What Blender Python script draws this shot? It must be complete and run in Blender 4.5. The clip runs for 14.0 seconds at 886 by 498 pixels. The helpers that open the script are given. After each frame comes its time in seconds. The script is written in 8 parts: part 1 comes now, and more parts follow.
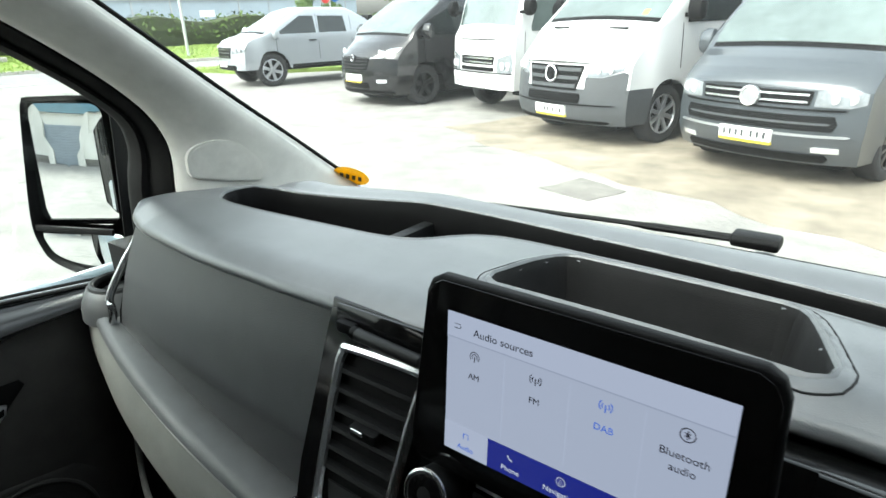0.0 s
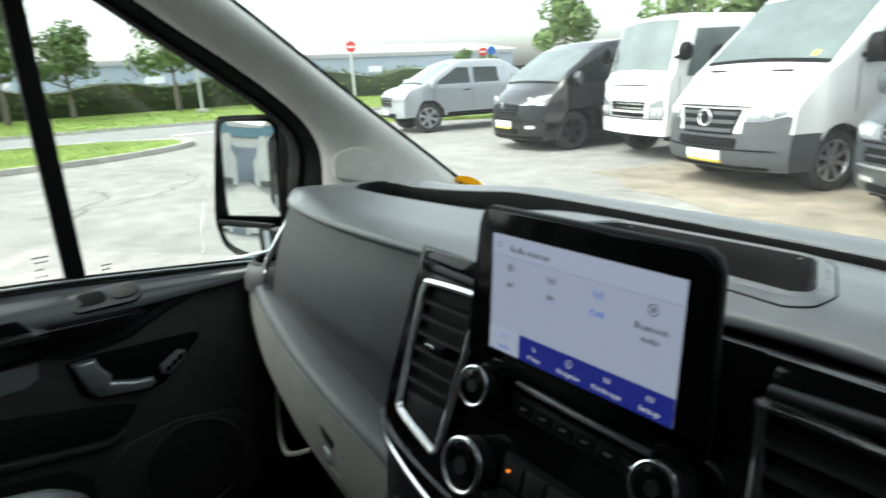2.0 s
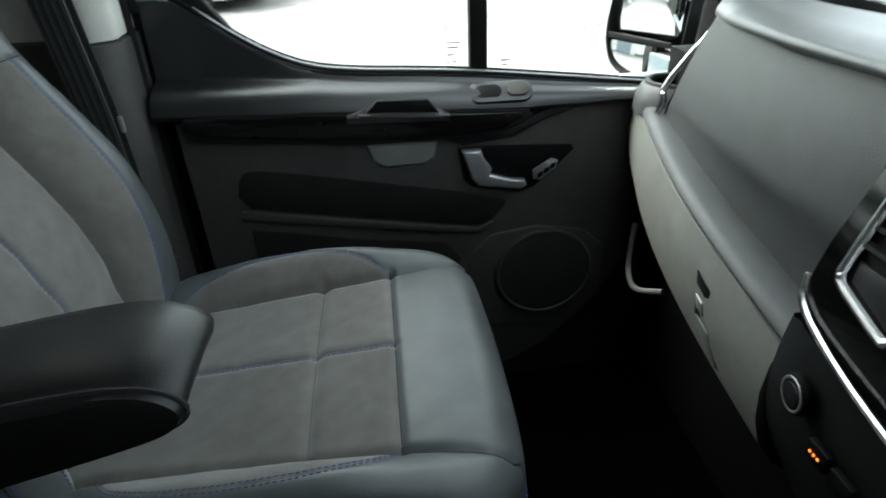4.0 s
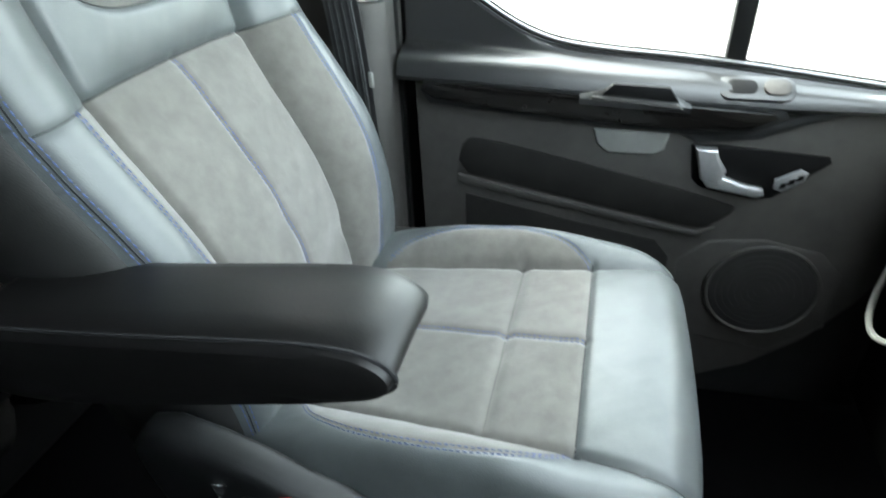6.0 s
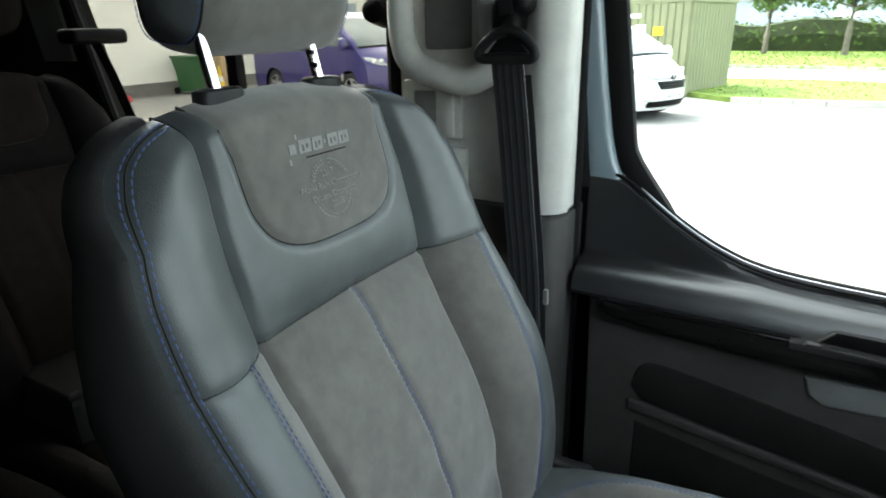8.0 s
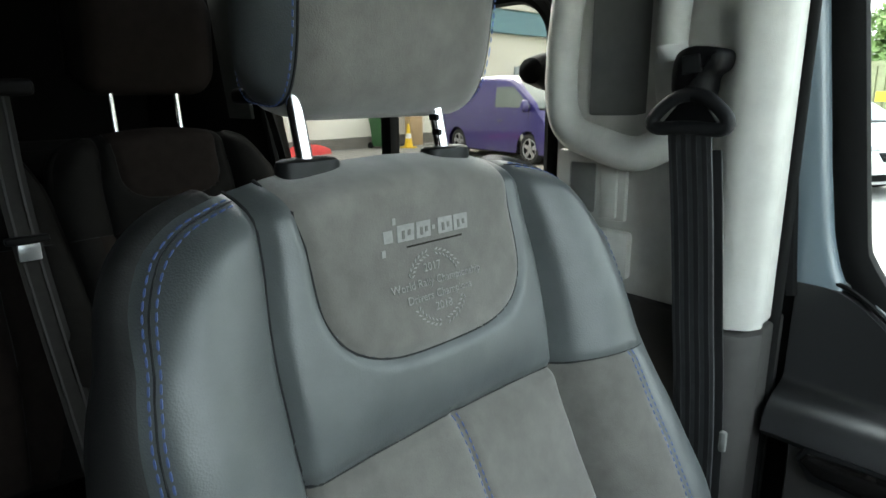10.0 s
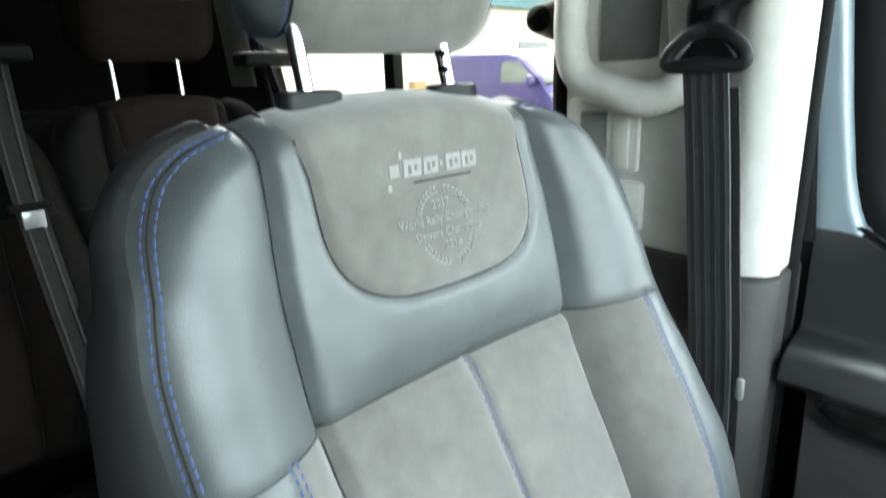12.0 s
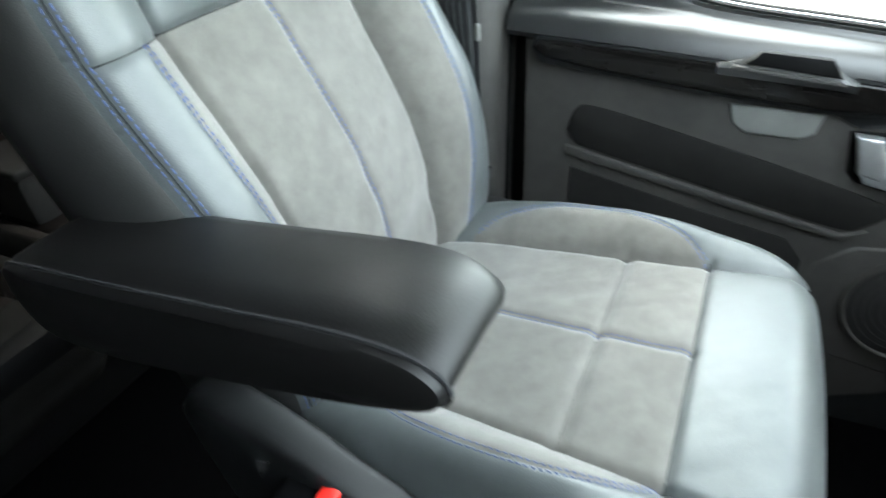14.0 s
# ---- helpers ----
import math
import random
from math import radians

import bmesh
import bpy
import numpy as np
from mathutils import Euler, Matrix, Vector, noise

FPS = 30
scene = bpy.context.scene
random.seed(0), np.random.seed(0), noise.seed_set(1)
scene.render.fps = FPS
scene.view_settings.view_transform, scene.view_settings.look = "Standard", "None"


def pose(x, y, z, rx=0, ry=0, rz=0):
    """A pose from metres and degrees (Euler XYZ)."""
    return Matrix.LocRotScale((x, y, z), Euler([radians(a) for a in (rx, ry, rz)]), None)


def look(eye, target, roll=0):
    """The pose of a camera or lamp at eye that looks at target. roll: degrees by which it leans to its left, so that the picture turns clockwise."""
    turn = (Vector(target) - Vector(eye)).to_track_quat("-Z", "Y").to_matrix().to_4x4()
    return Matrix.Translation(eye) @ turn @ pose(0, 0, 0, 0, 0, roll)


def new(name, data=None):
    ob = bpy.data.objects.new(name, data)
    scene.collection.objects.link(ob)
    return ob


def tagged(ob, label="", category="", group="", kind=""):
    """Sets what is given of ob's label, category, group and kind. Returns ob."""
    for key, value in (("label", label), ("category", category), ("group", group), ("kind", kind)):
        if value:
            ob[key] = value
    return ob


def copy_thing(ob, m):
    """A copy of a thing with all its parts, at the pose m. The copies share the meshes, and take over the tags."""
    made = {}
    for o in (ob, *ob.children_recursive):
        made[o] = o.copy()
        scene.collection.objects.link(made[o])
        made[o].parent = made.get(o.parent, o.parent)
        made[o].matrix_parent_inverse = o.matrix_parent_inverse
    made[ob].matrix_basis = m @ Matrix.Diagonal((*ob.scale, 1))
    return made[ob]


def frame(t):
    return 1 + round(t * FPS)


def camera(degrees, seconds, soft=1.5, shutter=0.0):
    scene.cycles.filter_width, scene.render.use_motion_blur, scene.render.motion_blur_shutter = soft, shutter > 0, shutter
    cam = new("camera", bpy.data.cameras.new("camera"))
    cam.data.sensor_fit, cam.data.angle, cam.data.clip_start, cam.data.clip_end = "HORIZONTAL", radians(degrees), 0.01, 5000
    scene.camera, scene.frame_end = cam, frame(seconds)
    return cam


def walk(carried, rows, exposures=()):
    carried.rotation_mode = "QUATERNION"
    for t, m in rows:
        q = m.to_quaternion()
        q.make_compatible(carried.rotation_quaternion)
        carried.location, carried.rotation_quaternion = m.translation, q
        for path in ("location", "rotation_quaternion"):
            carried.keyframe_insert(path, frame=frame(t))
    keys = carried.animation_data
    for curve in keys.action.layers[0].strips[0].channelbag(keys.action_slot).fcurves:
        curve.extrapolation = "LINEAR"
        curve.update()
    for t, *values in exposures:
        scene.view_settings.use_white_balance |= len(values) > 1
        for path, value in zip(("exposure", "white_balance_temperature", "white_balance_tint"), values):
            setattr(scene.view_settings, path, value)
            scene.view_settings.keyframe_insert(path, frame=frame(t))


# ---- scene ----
# ---- camera and its walk ----
cam = camera(71.8, 14.0, soft=1.5, shutter=0.5)
PATH = [
    (0, (0.128, 0.089, 1.626), (-1.039, 1.543, 0.902), -1.8),
    (0.5, (0.175, 0.073, 1.631), (-1.022, 1.525, 0.955), -2.0),
    (1, (0.235, 0.08, 1.615), (-1.004, 1.519, 0.986), -2.5),
    (1.5, (0.259, 0.066, 1.594), (-1.118, 1.393, 1.009), -2.7),
    (2, (0.273, 0.033, 1.58), (-1.254, 1.196, 1.019), -3.1),
    (2.5, (0.261, 0.007, 1.552), (-1.471, 0.817, 0.966), -2.6),
    (3, (0.232, -0.021, 1.531), (-1.556, 0.426, 0.753), -2.5),
    (3.2, (0.22, -0.028, 1.524), (-1.561, 0.355, 0.697), -2.5),
    (5.3, (0.163, -0.041, 1.551), (-1.451, -0.231, 0.385), -1.9),
    (5.5, (0.168, -0.045, 1.548), (-1.445, -0.308, 0.395), -2.4),
    (6, (0.165, -0.056, 1.56), (-1.454, -0.511, 0.477), -2.1),
    (6.5, (0.154, -0.075, 1.595), (-1.51, -0.681, 0.666), -2.1),
    (7, (0.129, -0.129, 1.618), (-1.574, -0.814, 0.823), -1.1),
    (7.5, (0.112, -0.134, 1.627), (-1.573, -0.93, 0.9), -1.3),
    (8, (0.061, -0.146, 1.634), (-1.586, -1.058, 0.959), -1.2),
    (8.5, (0.017, -0.166, 1.635), (-1.554, -1.231, 1.005), -1.4),
    (9, (-0.035, -0.187, 1.637), (-1.493, -1.409, 1.019), -1.4),
    (9.2, (-0.05, -0.19, 1.642), (-1.473, -1.461, 1.043), -1.2),
    (11.5, (-0.103, -0.217, 1.605), (-1.444, -1.652, 1.224), -1.5),
    (12, (-0.091, -0.208, 1.598), (-1.428, -1.588, 1.045), -1.8),
    (12.5, (-0.053, -0.207, 1.576), (-1.381, -1.474, 0.782), -1.6),
    (13, (-0.01, -0.152, 1.562), (-1.33, -1.286, 0.576), -1.5),
    (13.5, (0.035, -0.13, 1.525), (-1.327, -1.067, 0.4), -2.4),
    (14, (0.092, -0.068, 1.525), (-1.357, -0.806, 0.36), -2.6),
]
EXPOSURES = [(t, e, 6400, -1.0) for t, e in ((0, 1.38), (0.5, 1.17), (1.5, 1.0), (3, 1.02), (5.4, 3.5), (6.5, 3.7), (7.5, 2.75), (9, 2.1), (11.5, 3.55), (12.5, 3.77), (14, 3.9))]
walk(cam, [(t, look(eye, target, roll)) for t, eye, target, roll in PATH], EXPOSURES)

# ---- world and sun: bright overcast day ----
world = bpy.data.worlds.new("overcast_sky")
scene.world = world
world.use_nodes = True
wn = world.node_tree
wn.nodes.clear()
sky = wn.nodes.new("ShaderNodeTexSky")
sky.sky_type = "NISHITA"
sky.sun_disc = False
sky.sun_elevation, sky.sun_rotation = radians(48), radians(200)
sky.air_density, sky.dust_density, sky.ozone_density = 1.0, 4.0, 1.0
pale = wn.nodes.new("ShaderNodeHueSaturation")
pale.inputs["Saturation"].default_value = 0.30
pale.inputs["Value"].default_value = 2.3
wbg = wn.nodes.new("ShaderNodeBackground")
wbg.inputs["Strength"].default_value = 0.15
wout = wn.nodes.new("ShaderNodeOutputWorld")
wn.links.new(sky.outputs[0], pale.inputs["Color"])
wn.links.new(pale.outputs[0], wbg.inputs["Color"])
wn.links.new(wbg.outputs[0], wout.inputs["Surface"])
sun_data = bpy.data.lights.new("sun", "SUN")
sun_data.energy, sun_data.angle, sun_data.color = 0.6, radians(20), (1.0, 0.97, 0.92)
sun = new("sun", sun_data)
sun.matrix_world = look((0, 0, 30), (4.0, 11.0, 30 - 13.0))


# ---- materials ----
def mat(name, color, rough=0.5, metal=0.0, var=0.0, scale=20.0, bump=0.0, bump_scale=400.0, spec=0.5,
        color2=None, sheen=0.0, coat=0.0, emit=0.0, alpha=1.0, trans=0.0, rnd=0.0, stain=0.0, voronoi=False):
    """A procedural surface: broad stains, fine mottling and grain relief over one base colour."""
    m = bpy.data.materials.new(name)
    m.use_nodes = True
    nt = m.node_tree
    N, L = nt.nodes, nt.links
    b = N["Principled BSDF"]
    b.inputs["Roughness"].default_value = rough
    b.inputs["Metallic"].default_value = metal
    b.inputs["Specular IOR Level"].default_value = spec
    b.inputs["Sheen Weight"].default_value = sheen
    b.inputs["Coat Weight"].default_value = coat
    b.inputs["Transmission Weight"].default_value = trans
    b.inputs["Base Color"].default_value = (*color, 1)
    if emit:
        b.inputs["Emission Color"].default_value = (*color, 1)
        b.inputs["Emission Strength"].default_value = emit
    tc = N.new("ShaderNodeTexCoord")
    source = tc.outputs["Object"]
    if var:
        col2 = color2 or tuple(c * (1 - var) for c in color)
        hi = tuple(min(1, c * (1 + var * 0.6)) for c in color)
        noi = N.new("ShaderNodeTexNoise")
        noi.inputs["Scale"].default_value = scale
        noi.inputs["Detail"].default_value = 6
        noi.inputs["Roughness"].default_value = 0.62
        L.new(source, noi.inputs["Vector"])
        ramp = N.new("ShaderNodeValToRGB")
        ramp.color_ramp.elements[0].position, ramp.color_ramp.elements[1].position = 0.34, 0.68
        ramp.color_ramp.elements[0].color, ramp.color_ramp.elements[1].color = (*col2, 1), (*hi, 1)
        L.new(noi.outputs["Fac"], ramp.inputs["Fac"])
        last = ramp.outputs["Color"]
        if stain:
            big = N.new("ShaderNodeTexNoise")
            big.inputs["Scale"].default_value = scale * 0.17
            big.inputs["Detail"].default_value = 3
            L.new(source, big.inputs["Vector"])
            mr = N.new("ShaderNodeMapRange")
            mr.inputs["From Min"].default_value, mr.inputs["From Max"].default_value = 0.35, 0.65
            mr.inputs["To Min"].default_value, mr.inputs["To Max"].default_value = 1 - stain, 1 + stain * 0.5
            L.new(big.outputs["Fac"], mr.inputs["Value"])
            mul = N.new("ShaderNodeVectorMath")
            mul.operation = "SCALE"
            L.new(last, mul.inputs[0])
            L.new(mr.outputs[0], mul.inputs["Scale"])
            last = mul.outputs[0]
        if rnd:
            oi = N.new("ShaderNodeObjectInfo")
            mr2 = N.new("ShaderNodeMapRange")
            mr2.inputs["To Min"].default_value, mr2.inputs["To Max"].default_value = 1 - rnd, 1 + rnd
            L.new(oi.outputs["Random"], mr2.inputs["Value"])
            mul2 = N.new("ShaderNodeVectorMath")
            mul2.operation = "SCALE"
            L.new(last, mul2.inputs[0])
            L.new(mr2.outputs[0], mul2.inputs["Scale"])
            last = mul2.outputs[0]
        L.new(last, b.inputs["Base Color"])
        rr = N.new("ShaderNodeMapRange")
        rr.inputs["To Min"].default_value, rr.inputs["To Max"].default_value = rough * 0.88, min(1, rough * 1.14)
        L.new(noi.outputs["Fac"], rr.inputs["Value"])
        L.new(rr.outputs[0], b.inputs["Roughness"])
    if bump:
        tex = N.new("ShaderNodeTexVoronoi" if voronoi else "ShaderNodeTexNoise")
        tex.inputs["Scale"].default_value = bump_scale
        L.new(source, tex.inputs["Vector"])
        bp = N.new("ShaderNodeBump")
        bp.inputs["Strength"].default_value = bump
        bp.inputs["Distance"].default_value = 0.4 / bump_scale
        L.new(tex.outputs["Distance" if voronoi else "Fac"], bp.inputs["Height"])
        L.new(bp.outputs[0], b.inputs["Normal"])
    return m


LEATHER = mat("black_leather", (0.072, 0.079, 0.080), 0.42, var=0.18, scale=16, bump=0.22, bump_scale=750, spec=0.56, voronoi=True, stain=0.1)
LEATHER_DK = mat("matt_black_leather", (0.0065, 0.0063, 0.0062), 0.42, var=0.25, scale=30, bump=0.16, bump_scale=700, spec=0.30, voronoi=True)
SIDELEATHER = mat("dull_black_side_leather", (0.019, 0.019, 0.0187), 0.55, var=0.2, scale=26, bump=0.2, bump_scale=700, spec=0.3, voronoi=True, stain=0.12)
# Bench copies of the seat materials, with the rear cabin's shade in their colour.
BENCHLEATHER = mat("shade_darkened_bench_leather", (0.0075, 0.0072, 0.0068), 0.75, var=0.25, scale=30, bump=0.3, bump_scale=700, spec=0.04, voronoi=True)
BENCHSUEDE = mat("shade_darkened_bench_suede", (0.0125, 0.0098, 0.0086), 1.0, var=0.25, scale=40, bump=0.35, bump_scale=1500, spec=0.08, stain=0.15)
SUEDE = mat("grey_suede", (0.126, 0.120, 0.110), 0.95, var=0.15, scale=48, bump=0.6, bump_scale=900, spec=0.15, sheen=0.35, stain=0.14)
SUEDE_DK = mat("dark_suede", (0.018, 0.0150, 0.0138), 0.95, var=0.25, scale=40, bump=0.35, bump_scale=1500, spec=0.12, sheen=0.06, stain=0.15)
THREAD = mat("blue_thread", (0.062, 0.098, 0.25), 0.6, var=0.2, scale=300)
SEAM = mat("dark_seam", (0.005, 0.005, 0.006), 0.85, var=0.3, scale=300)
EMBOSS = mat("pressed_suede", (0.225, 0.222, 0.213), 0.75, var=0.15, scale=200, spec=0.3)
PLASTIC = mat("grained_black_plastic", (0.010, 0.0105, 0.011), 0.46, var=0.25, scale=25, bump=0.25, bump_scale=900, spec=0.24, voronoi=True, stain=0.15)
LIDGREY = mat("matt_glovebox_lid", (0.052, 0.055, 0.057), 0.42, var=0.15, scale=25, bump=0.42, bump_scale=900, spec=0.45, voronoi=True, stain=0.12)
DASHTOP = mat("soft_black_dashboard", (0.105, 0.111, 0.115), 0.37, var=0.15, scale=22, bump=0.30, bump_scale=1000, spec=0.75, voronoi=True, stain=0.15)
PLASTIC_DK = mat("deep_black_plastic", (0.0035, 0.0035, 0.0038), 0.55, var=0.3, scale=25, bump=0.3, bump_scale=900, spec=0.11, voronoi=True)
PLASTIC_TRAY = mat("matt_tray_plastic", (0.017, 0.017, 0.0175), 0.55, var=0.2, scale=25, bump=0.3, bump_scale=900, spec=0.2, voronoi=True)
DOORGREY = mat("charcoal_door_plastic", (0.041, 0.039, 0.0365), 0.6, var=0.2, scale=25, bump=0.4, bump_scale=900, spec=0.35, voronoi=True, stain=0.12)
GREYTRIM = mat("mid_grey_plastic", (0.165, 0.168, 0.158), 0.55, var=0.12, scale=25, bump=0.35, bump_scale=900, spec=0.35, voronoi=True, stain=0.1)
PALETRIM = mat("pale_grey_pillar_trim", (0.59, 0.585, 0.545), 0.6, var=0.08, scale=30, bump=0.35, bump_scale=1100, spec=0.3, voronoi=True, stain=0.06)
BODYPAINT = mat("blue_grey_body_paint", (0.17, 0.215, 0.245), 0.30, var=0.02, scale=4, coat=0.5)
DOORTRIM = mat("sheened_black_door_plastic", (0.007, 0.0074, 0.0078), 0.36, var=0.2, scale=25, bump=0.12, bump_scale=900, spec=0.85, voronoi=True, stain=0.1)
# Dark tone standing for the shade inside the door pockets.
POCKETSHADE = mat("dark_pocket_shade", (0.0115, 0.0110, 0.0105), 0.75, var=0.25, scale=25, bump=0.4, bump_scale=900, spec=0.15, voronoi=True, stain=0.15)
CUPGREY = mat("dull_grey_cup_plastic", (0.15, 0.153, 0.146), 0.55, var=0.12, scale=25, bump=0.3, bump_scale=900, spec=0.35, voronoi=True)
GLOSS = mat("gloss_black", (0.003, 0.003, 0.003), 0.10, spec=0.15, coat=0.0, var=0.1, scale=40)
WOODGLOSS = mat("gloss_dark_trim", (0.006, 0.0055, 0.005), 0.10, spec=0.22, coat=0.0, var=0.4, scale=60)
CHROME = mat("satin_chrome", (0.82, 0.83, 0.84), 0.24, metal=1.0, var=0.02, scale=60)
STEEL = mat("polished_steel", (0.90, 0.91, 0.92), 0.20, metal=1.0, var=0.02, scale=90)
RUBBER = mat("black_rubber", (0.0035, 0.0035, 0.0035), 0.8, spec=0.18, var=0.3, scale=50)
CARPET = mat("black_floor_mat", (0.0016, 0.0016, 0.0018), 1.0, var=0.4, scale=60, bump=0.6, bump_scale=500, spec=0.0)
GRILLE = mat("dark_door_grille", (0.018, 0.0175, 0.017), 0.7, var=0.2, scale=30, bump=0.6, bump_scale=700, spec=0.25, voronoi=True)
WEB = mat("seatbelt_webbing", (0.046, 0.048, 0.050), 0.55, var=0.25, scale=60, bump=0.5, bump_scale=900)
WEBDULL = mat("dull_rear_webbing", (0.013, 0.0125, 0.012), 0.75, var=0.25, scale=60, bump=0.5, bump_scale=900, spec=0.2)
WEBEDGE = mat("webbing_rib", (0.014, 0.0145, 0.015), 0.6, var=0.2, scale=60)
HEADLINER = mat("dark_headliner", (0.011, 0.0105, 0.010), 0.95, var=0.12, scale=80, bump=0.3, bump_scale=900, spec=0.1)
REDBTN = mat("red_buckle_button", (0.62, 0.02, 0.015), 0.35, var=0.1, scale=100)
YELLOW = mat("yellow_sticker", (0.80, 0.52, 0.02), 0.5, var=0.08, scale=60)
INK = mat("black_ink", (0.02, 0.018, 0.012), 0.6, var=0.2, scale=100)
AMBER = mat("amber_indicator", (1.0, 0.22, 0.02), 0.4, emit=0.55)
SILVERPL = mat("silver_plastic", (0.42, 0.43, 0.44), 0.3, metal=0.7, var=0.08, scale=80)


def glass(name, tint, rough=0.0, opacity=0.03):
    """A thin pane: mostly clear, with a faint tint and the gloss of glass."""
    m = bpy.data.materials.new(name)
    m.use_nodes = True
    N, L = m.node_tree.nodes, m.node_tree.links
    N.clear()
    out, mix, tr, gl = (N.new(k) for k in ("ShaderNodeOutputMaterial", "ShaderNodeMixShader", "ShaderNodeBsdfTransparent", "ShaderNodeBsdfGlossy"))
    tr.inputs[0].default_value = (*tint, 1)
    gl.inputs["Roughness"].default_value = rough
    mix.inputs[0].default_value = opacity
    L.new(tr.outputs[0], mix.inputs[1])
    L.new(gl.outputs[0], mix.inputs[2])
    L.new(mix.outputs[0], out.inputs[0])
    return m


PANE = glass("window_glass", (0.96, 0.98, 0.97))
PRIVACY = glass("privacy_glass", (0.66, 0.635, 0.59))
# Windscreen glass with a small diffuse share that paints pale haze over the view.
VEILED = glass("haze_veiled_windscreen_glass", (0.96, 0.98, 0.97))
_n, _l = VEILED.node_tree.nodes, VEILED.node_tree.links
_veil, _mix2 = _n.new("ShaderNodeBsdfDiffuse"), _n.new("ShaderNodeMixShader")
_veil_through = _n.new("ShaderNodeBsdfTranslucent")
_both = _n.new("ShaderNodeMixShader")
for _k in (_veil, _veil_through):
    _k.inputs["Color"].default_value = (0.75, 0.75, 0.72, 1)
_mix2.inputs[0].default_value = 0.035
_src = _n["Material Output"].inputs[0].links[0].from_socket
_l.new(_veil.outputs[0], _both.inputs[1])
_l.new(_veil_through.outputs[0], _both.inputs[2])
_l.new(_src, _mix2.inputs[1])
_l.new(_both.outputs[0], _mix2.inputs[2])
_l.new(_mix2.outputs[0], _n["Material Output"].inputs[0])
FILMYELLOW = bpy.data.materials.new("translucent_yellow_film")
FILMYELLOW.use_nodes = True
_n, _l = FILMYELLOW.node_tree.nodes, FILMYELLOW.node_tree.links
_grain = _n.new("ShaderNodeTexNoise")
_grain.inputs["Scale"].default_value = 90
_ramp = _n.new("ShaderNodeValToRGB")
_ramp.color_ramp.elements[0].color, _ramp.color_ramp.elements[1].color = (0.72, 0.46, 0.015, 1), (0.86, 0.58, 0.03, 1)
_thru, _mx = _n.new("ShaderNodeBsdfTranslucent"), _n.new("ShaderNodeMixShader")
_mx.inputs[0].default_value = 0.6
_l.new(_grain.outputs["Fac"], _ramp.inputs["Fac"])
_l.new(_ramp.outputs["Color"], _thru.inputs["Color"])
_l.new(_ramp.outputs["Color"], _n["Principled BSDF"].inputs["Base Color"])
_l.new(_n["Principled BSDF"].outputs[0], _mx.inputs[1])
_l.new(_thru.outputs[0], _mx.inputs[2])
_l.new(_mx.outputs[0], _n["Material Output"].inputs[0])
MIRROR = mat("mirror_silver", (0.9, 0.92, 0.92), 0.01, metal=1.0)


def screen_mat(name, color, strength):
    m = mat(name, color, 0.25, emit=strength, spec=0.5)
    m.node_tree.nodes["Principled BSDF"].inputs["Base Color"].default_value = (0.01, 0.01, 0.012, 1)
    return m


# ---- mesh helpers ----
def finish(bm, name, material, parent=None, label="", smooth=True, angle=40):
    me = bpy.data.meshes.new(name)
    bmesh.ops.recalc_face_normals(bm, faces=bm.faces)
    bm.to_mesh(me)
    bm.free()
    return wrap(me, name, material, parent, label, smooth, angle)


def wrap(me, name, material, parent=None, label="", smooth=True, angle=40):
    me.materials.append(material)
    if smooth:
        me.polygons.foreach_set("use_smooth", [True] * len(me.polygons))
        me.set_sharp_from_angle(angle=radians(angle))
    ob = new(name, me)
    if parent:
        ob.parent = parent
    if label:
        tagged(ob, label)
    return ob


def part(name, bm, material, parent, label="", smooth=True, angle=40):
    return finish(bm, name, material, parent, label, smooth, angle)


def thing(name, label, category, at=(0, 0, 0), group="", kind=""):
    """An Empty at the base of a thing; its parts are children in world coordinates when at is the origin."""
    e = new(name)
    e.location = at
    return tagged(e, label, category, group, kind)


def struct(name, bm, material, label="", smooth=True, category=""):
    ob = finish(bm, name, material, None, "", smooth)
    return tagged(ob, label, category, "", "structure")


def box(lo, hi, bevel=0.0, seg=2, bm=None):
    bm = bm or bmesh.new()
    m = Matrix.Translation([(a + b) / 2 for a, b in zip(lo, hi)]) @ Matrix.Diagonal([b - a for a, b in zip(lo, hi)] + [1])
    r = bmesh.ops.create_cube(bm, size=1, matrix=m)
    if bevel:
        edges = {e for v in r["verts"] for e in v.link_edges}
        bmesh.ops.bevel(bm, geom=list(edges), offset=bevel, segments=seg, affect="EDGES", profile=0.5)
    return bm


def prism(points, axis, lo, hi, bevel=0.0, seg=2, bm=None):
    """A polygon in the plane across axis, drawn out from lo to hi. points are the other two axes in order."""
    bm = bm or bmesh.new()

    def place(p, d):
        q = list(p)
        q.insert("xyz".index(axis), d)
        return q
    a = [bm.verts.new(place(p, lo)) for p in points]
    b = [bm.verts.new(place(p, hi)) for p in points]
    n = len(points)
    fs = [bm.faces.new(a), bm.faces.new(b[::-1])]
    for i in range(n):
        fs.append(bm.faces.new((a[i], b[i], b[(i + 1) % n], a[(i + 1) % n])))
    bmesh.ops.recalc_face_normals(bm, faces=fs)
    if bevel:
        edges = [e for e in set(fs[0].edges) | set(fs[1].edges)]
        bmesh.ops.bevel(bm, geom=edges, offset=bevel, segments=seg, affect="EDGES", profile=0.5)
    return bm


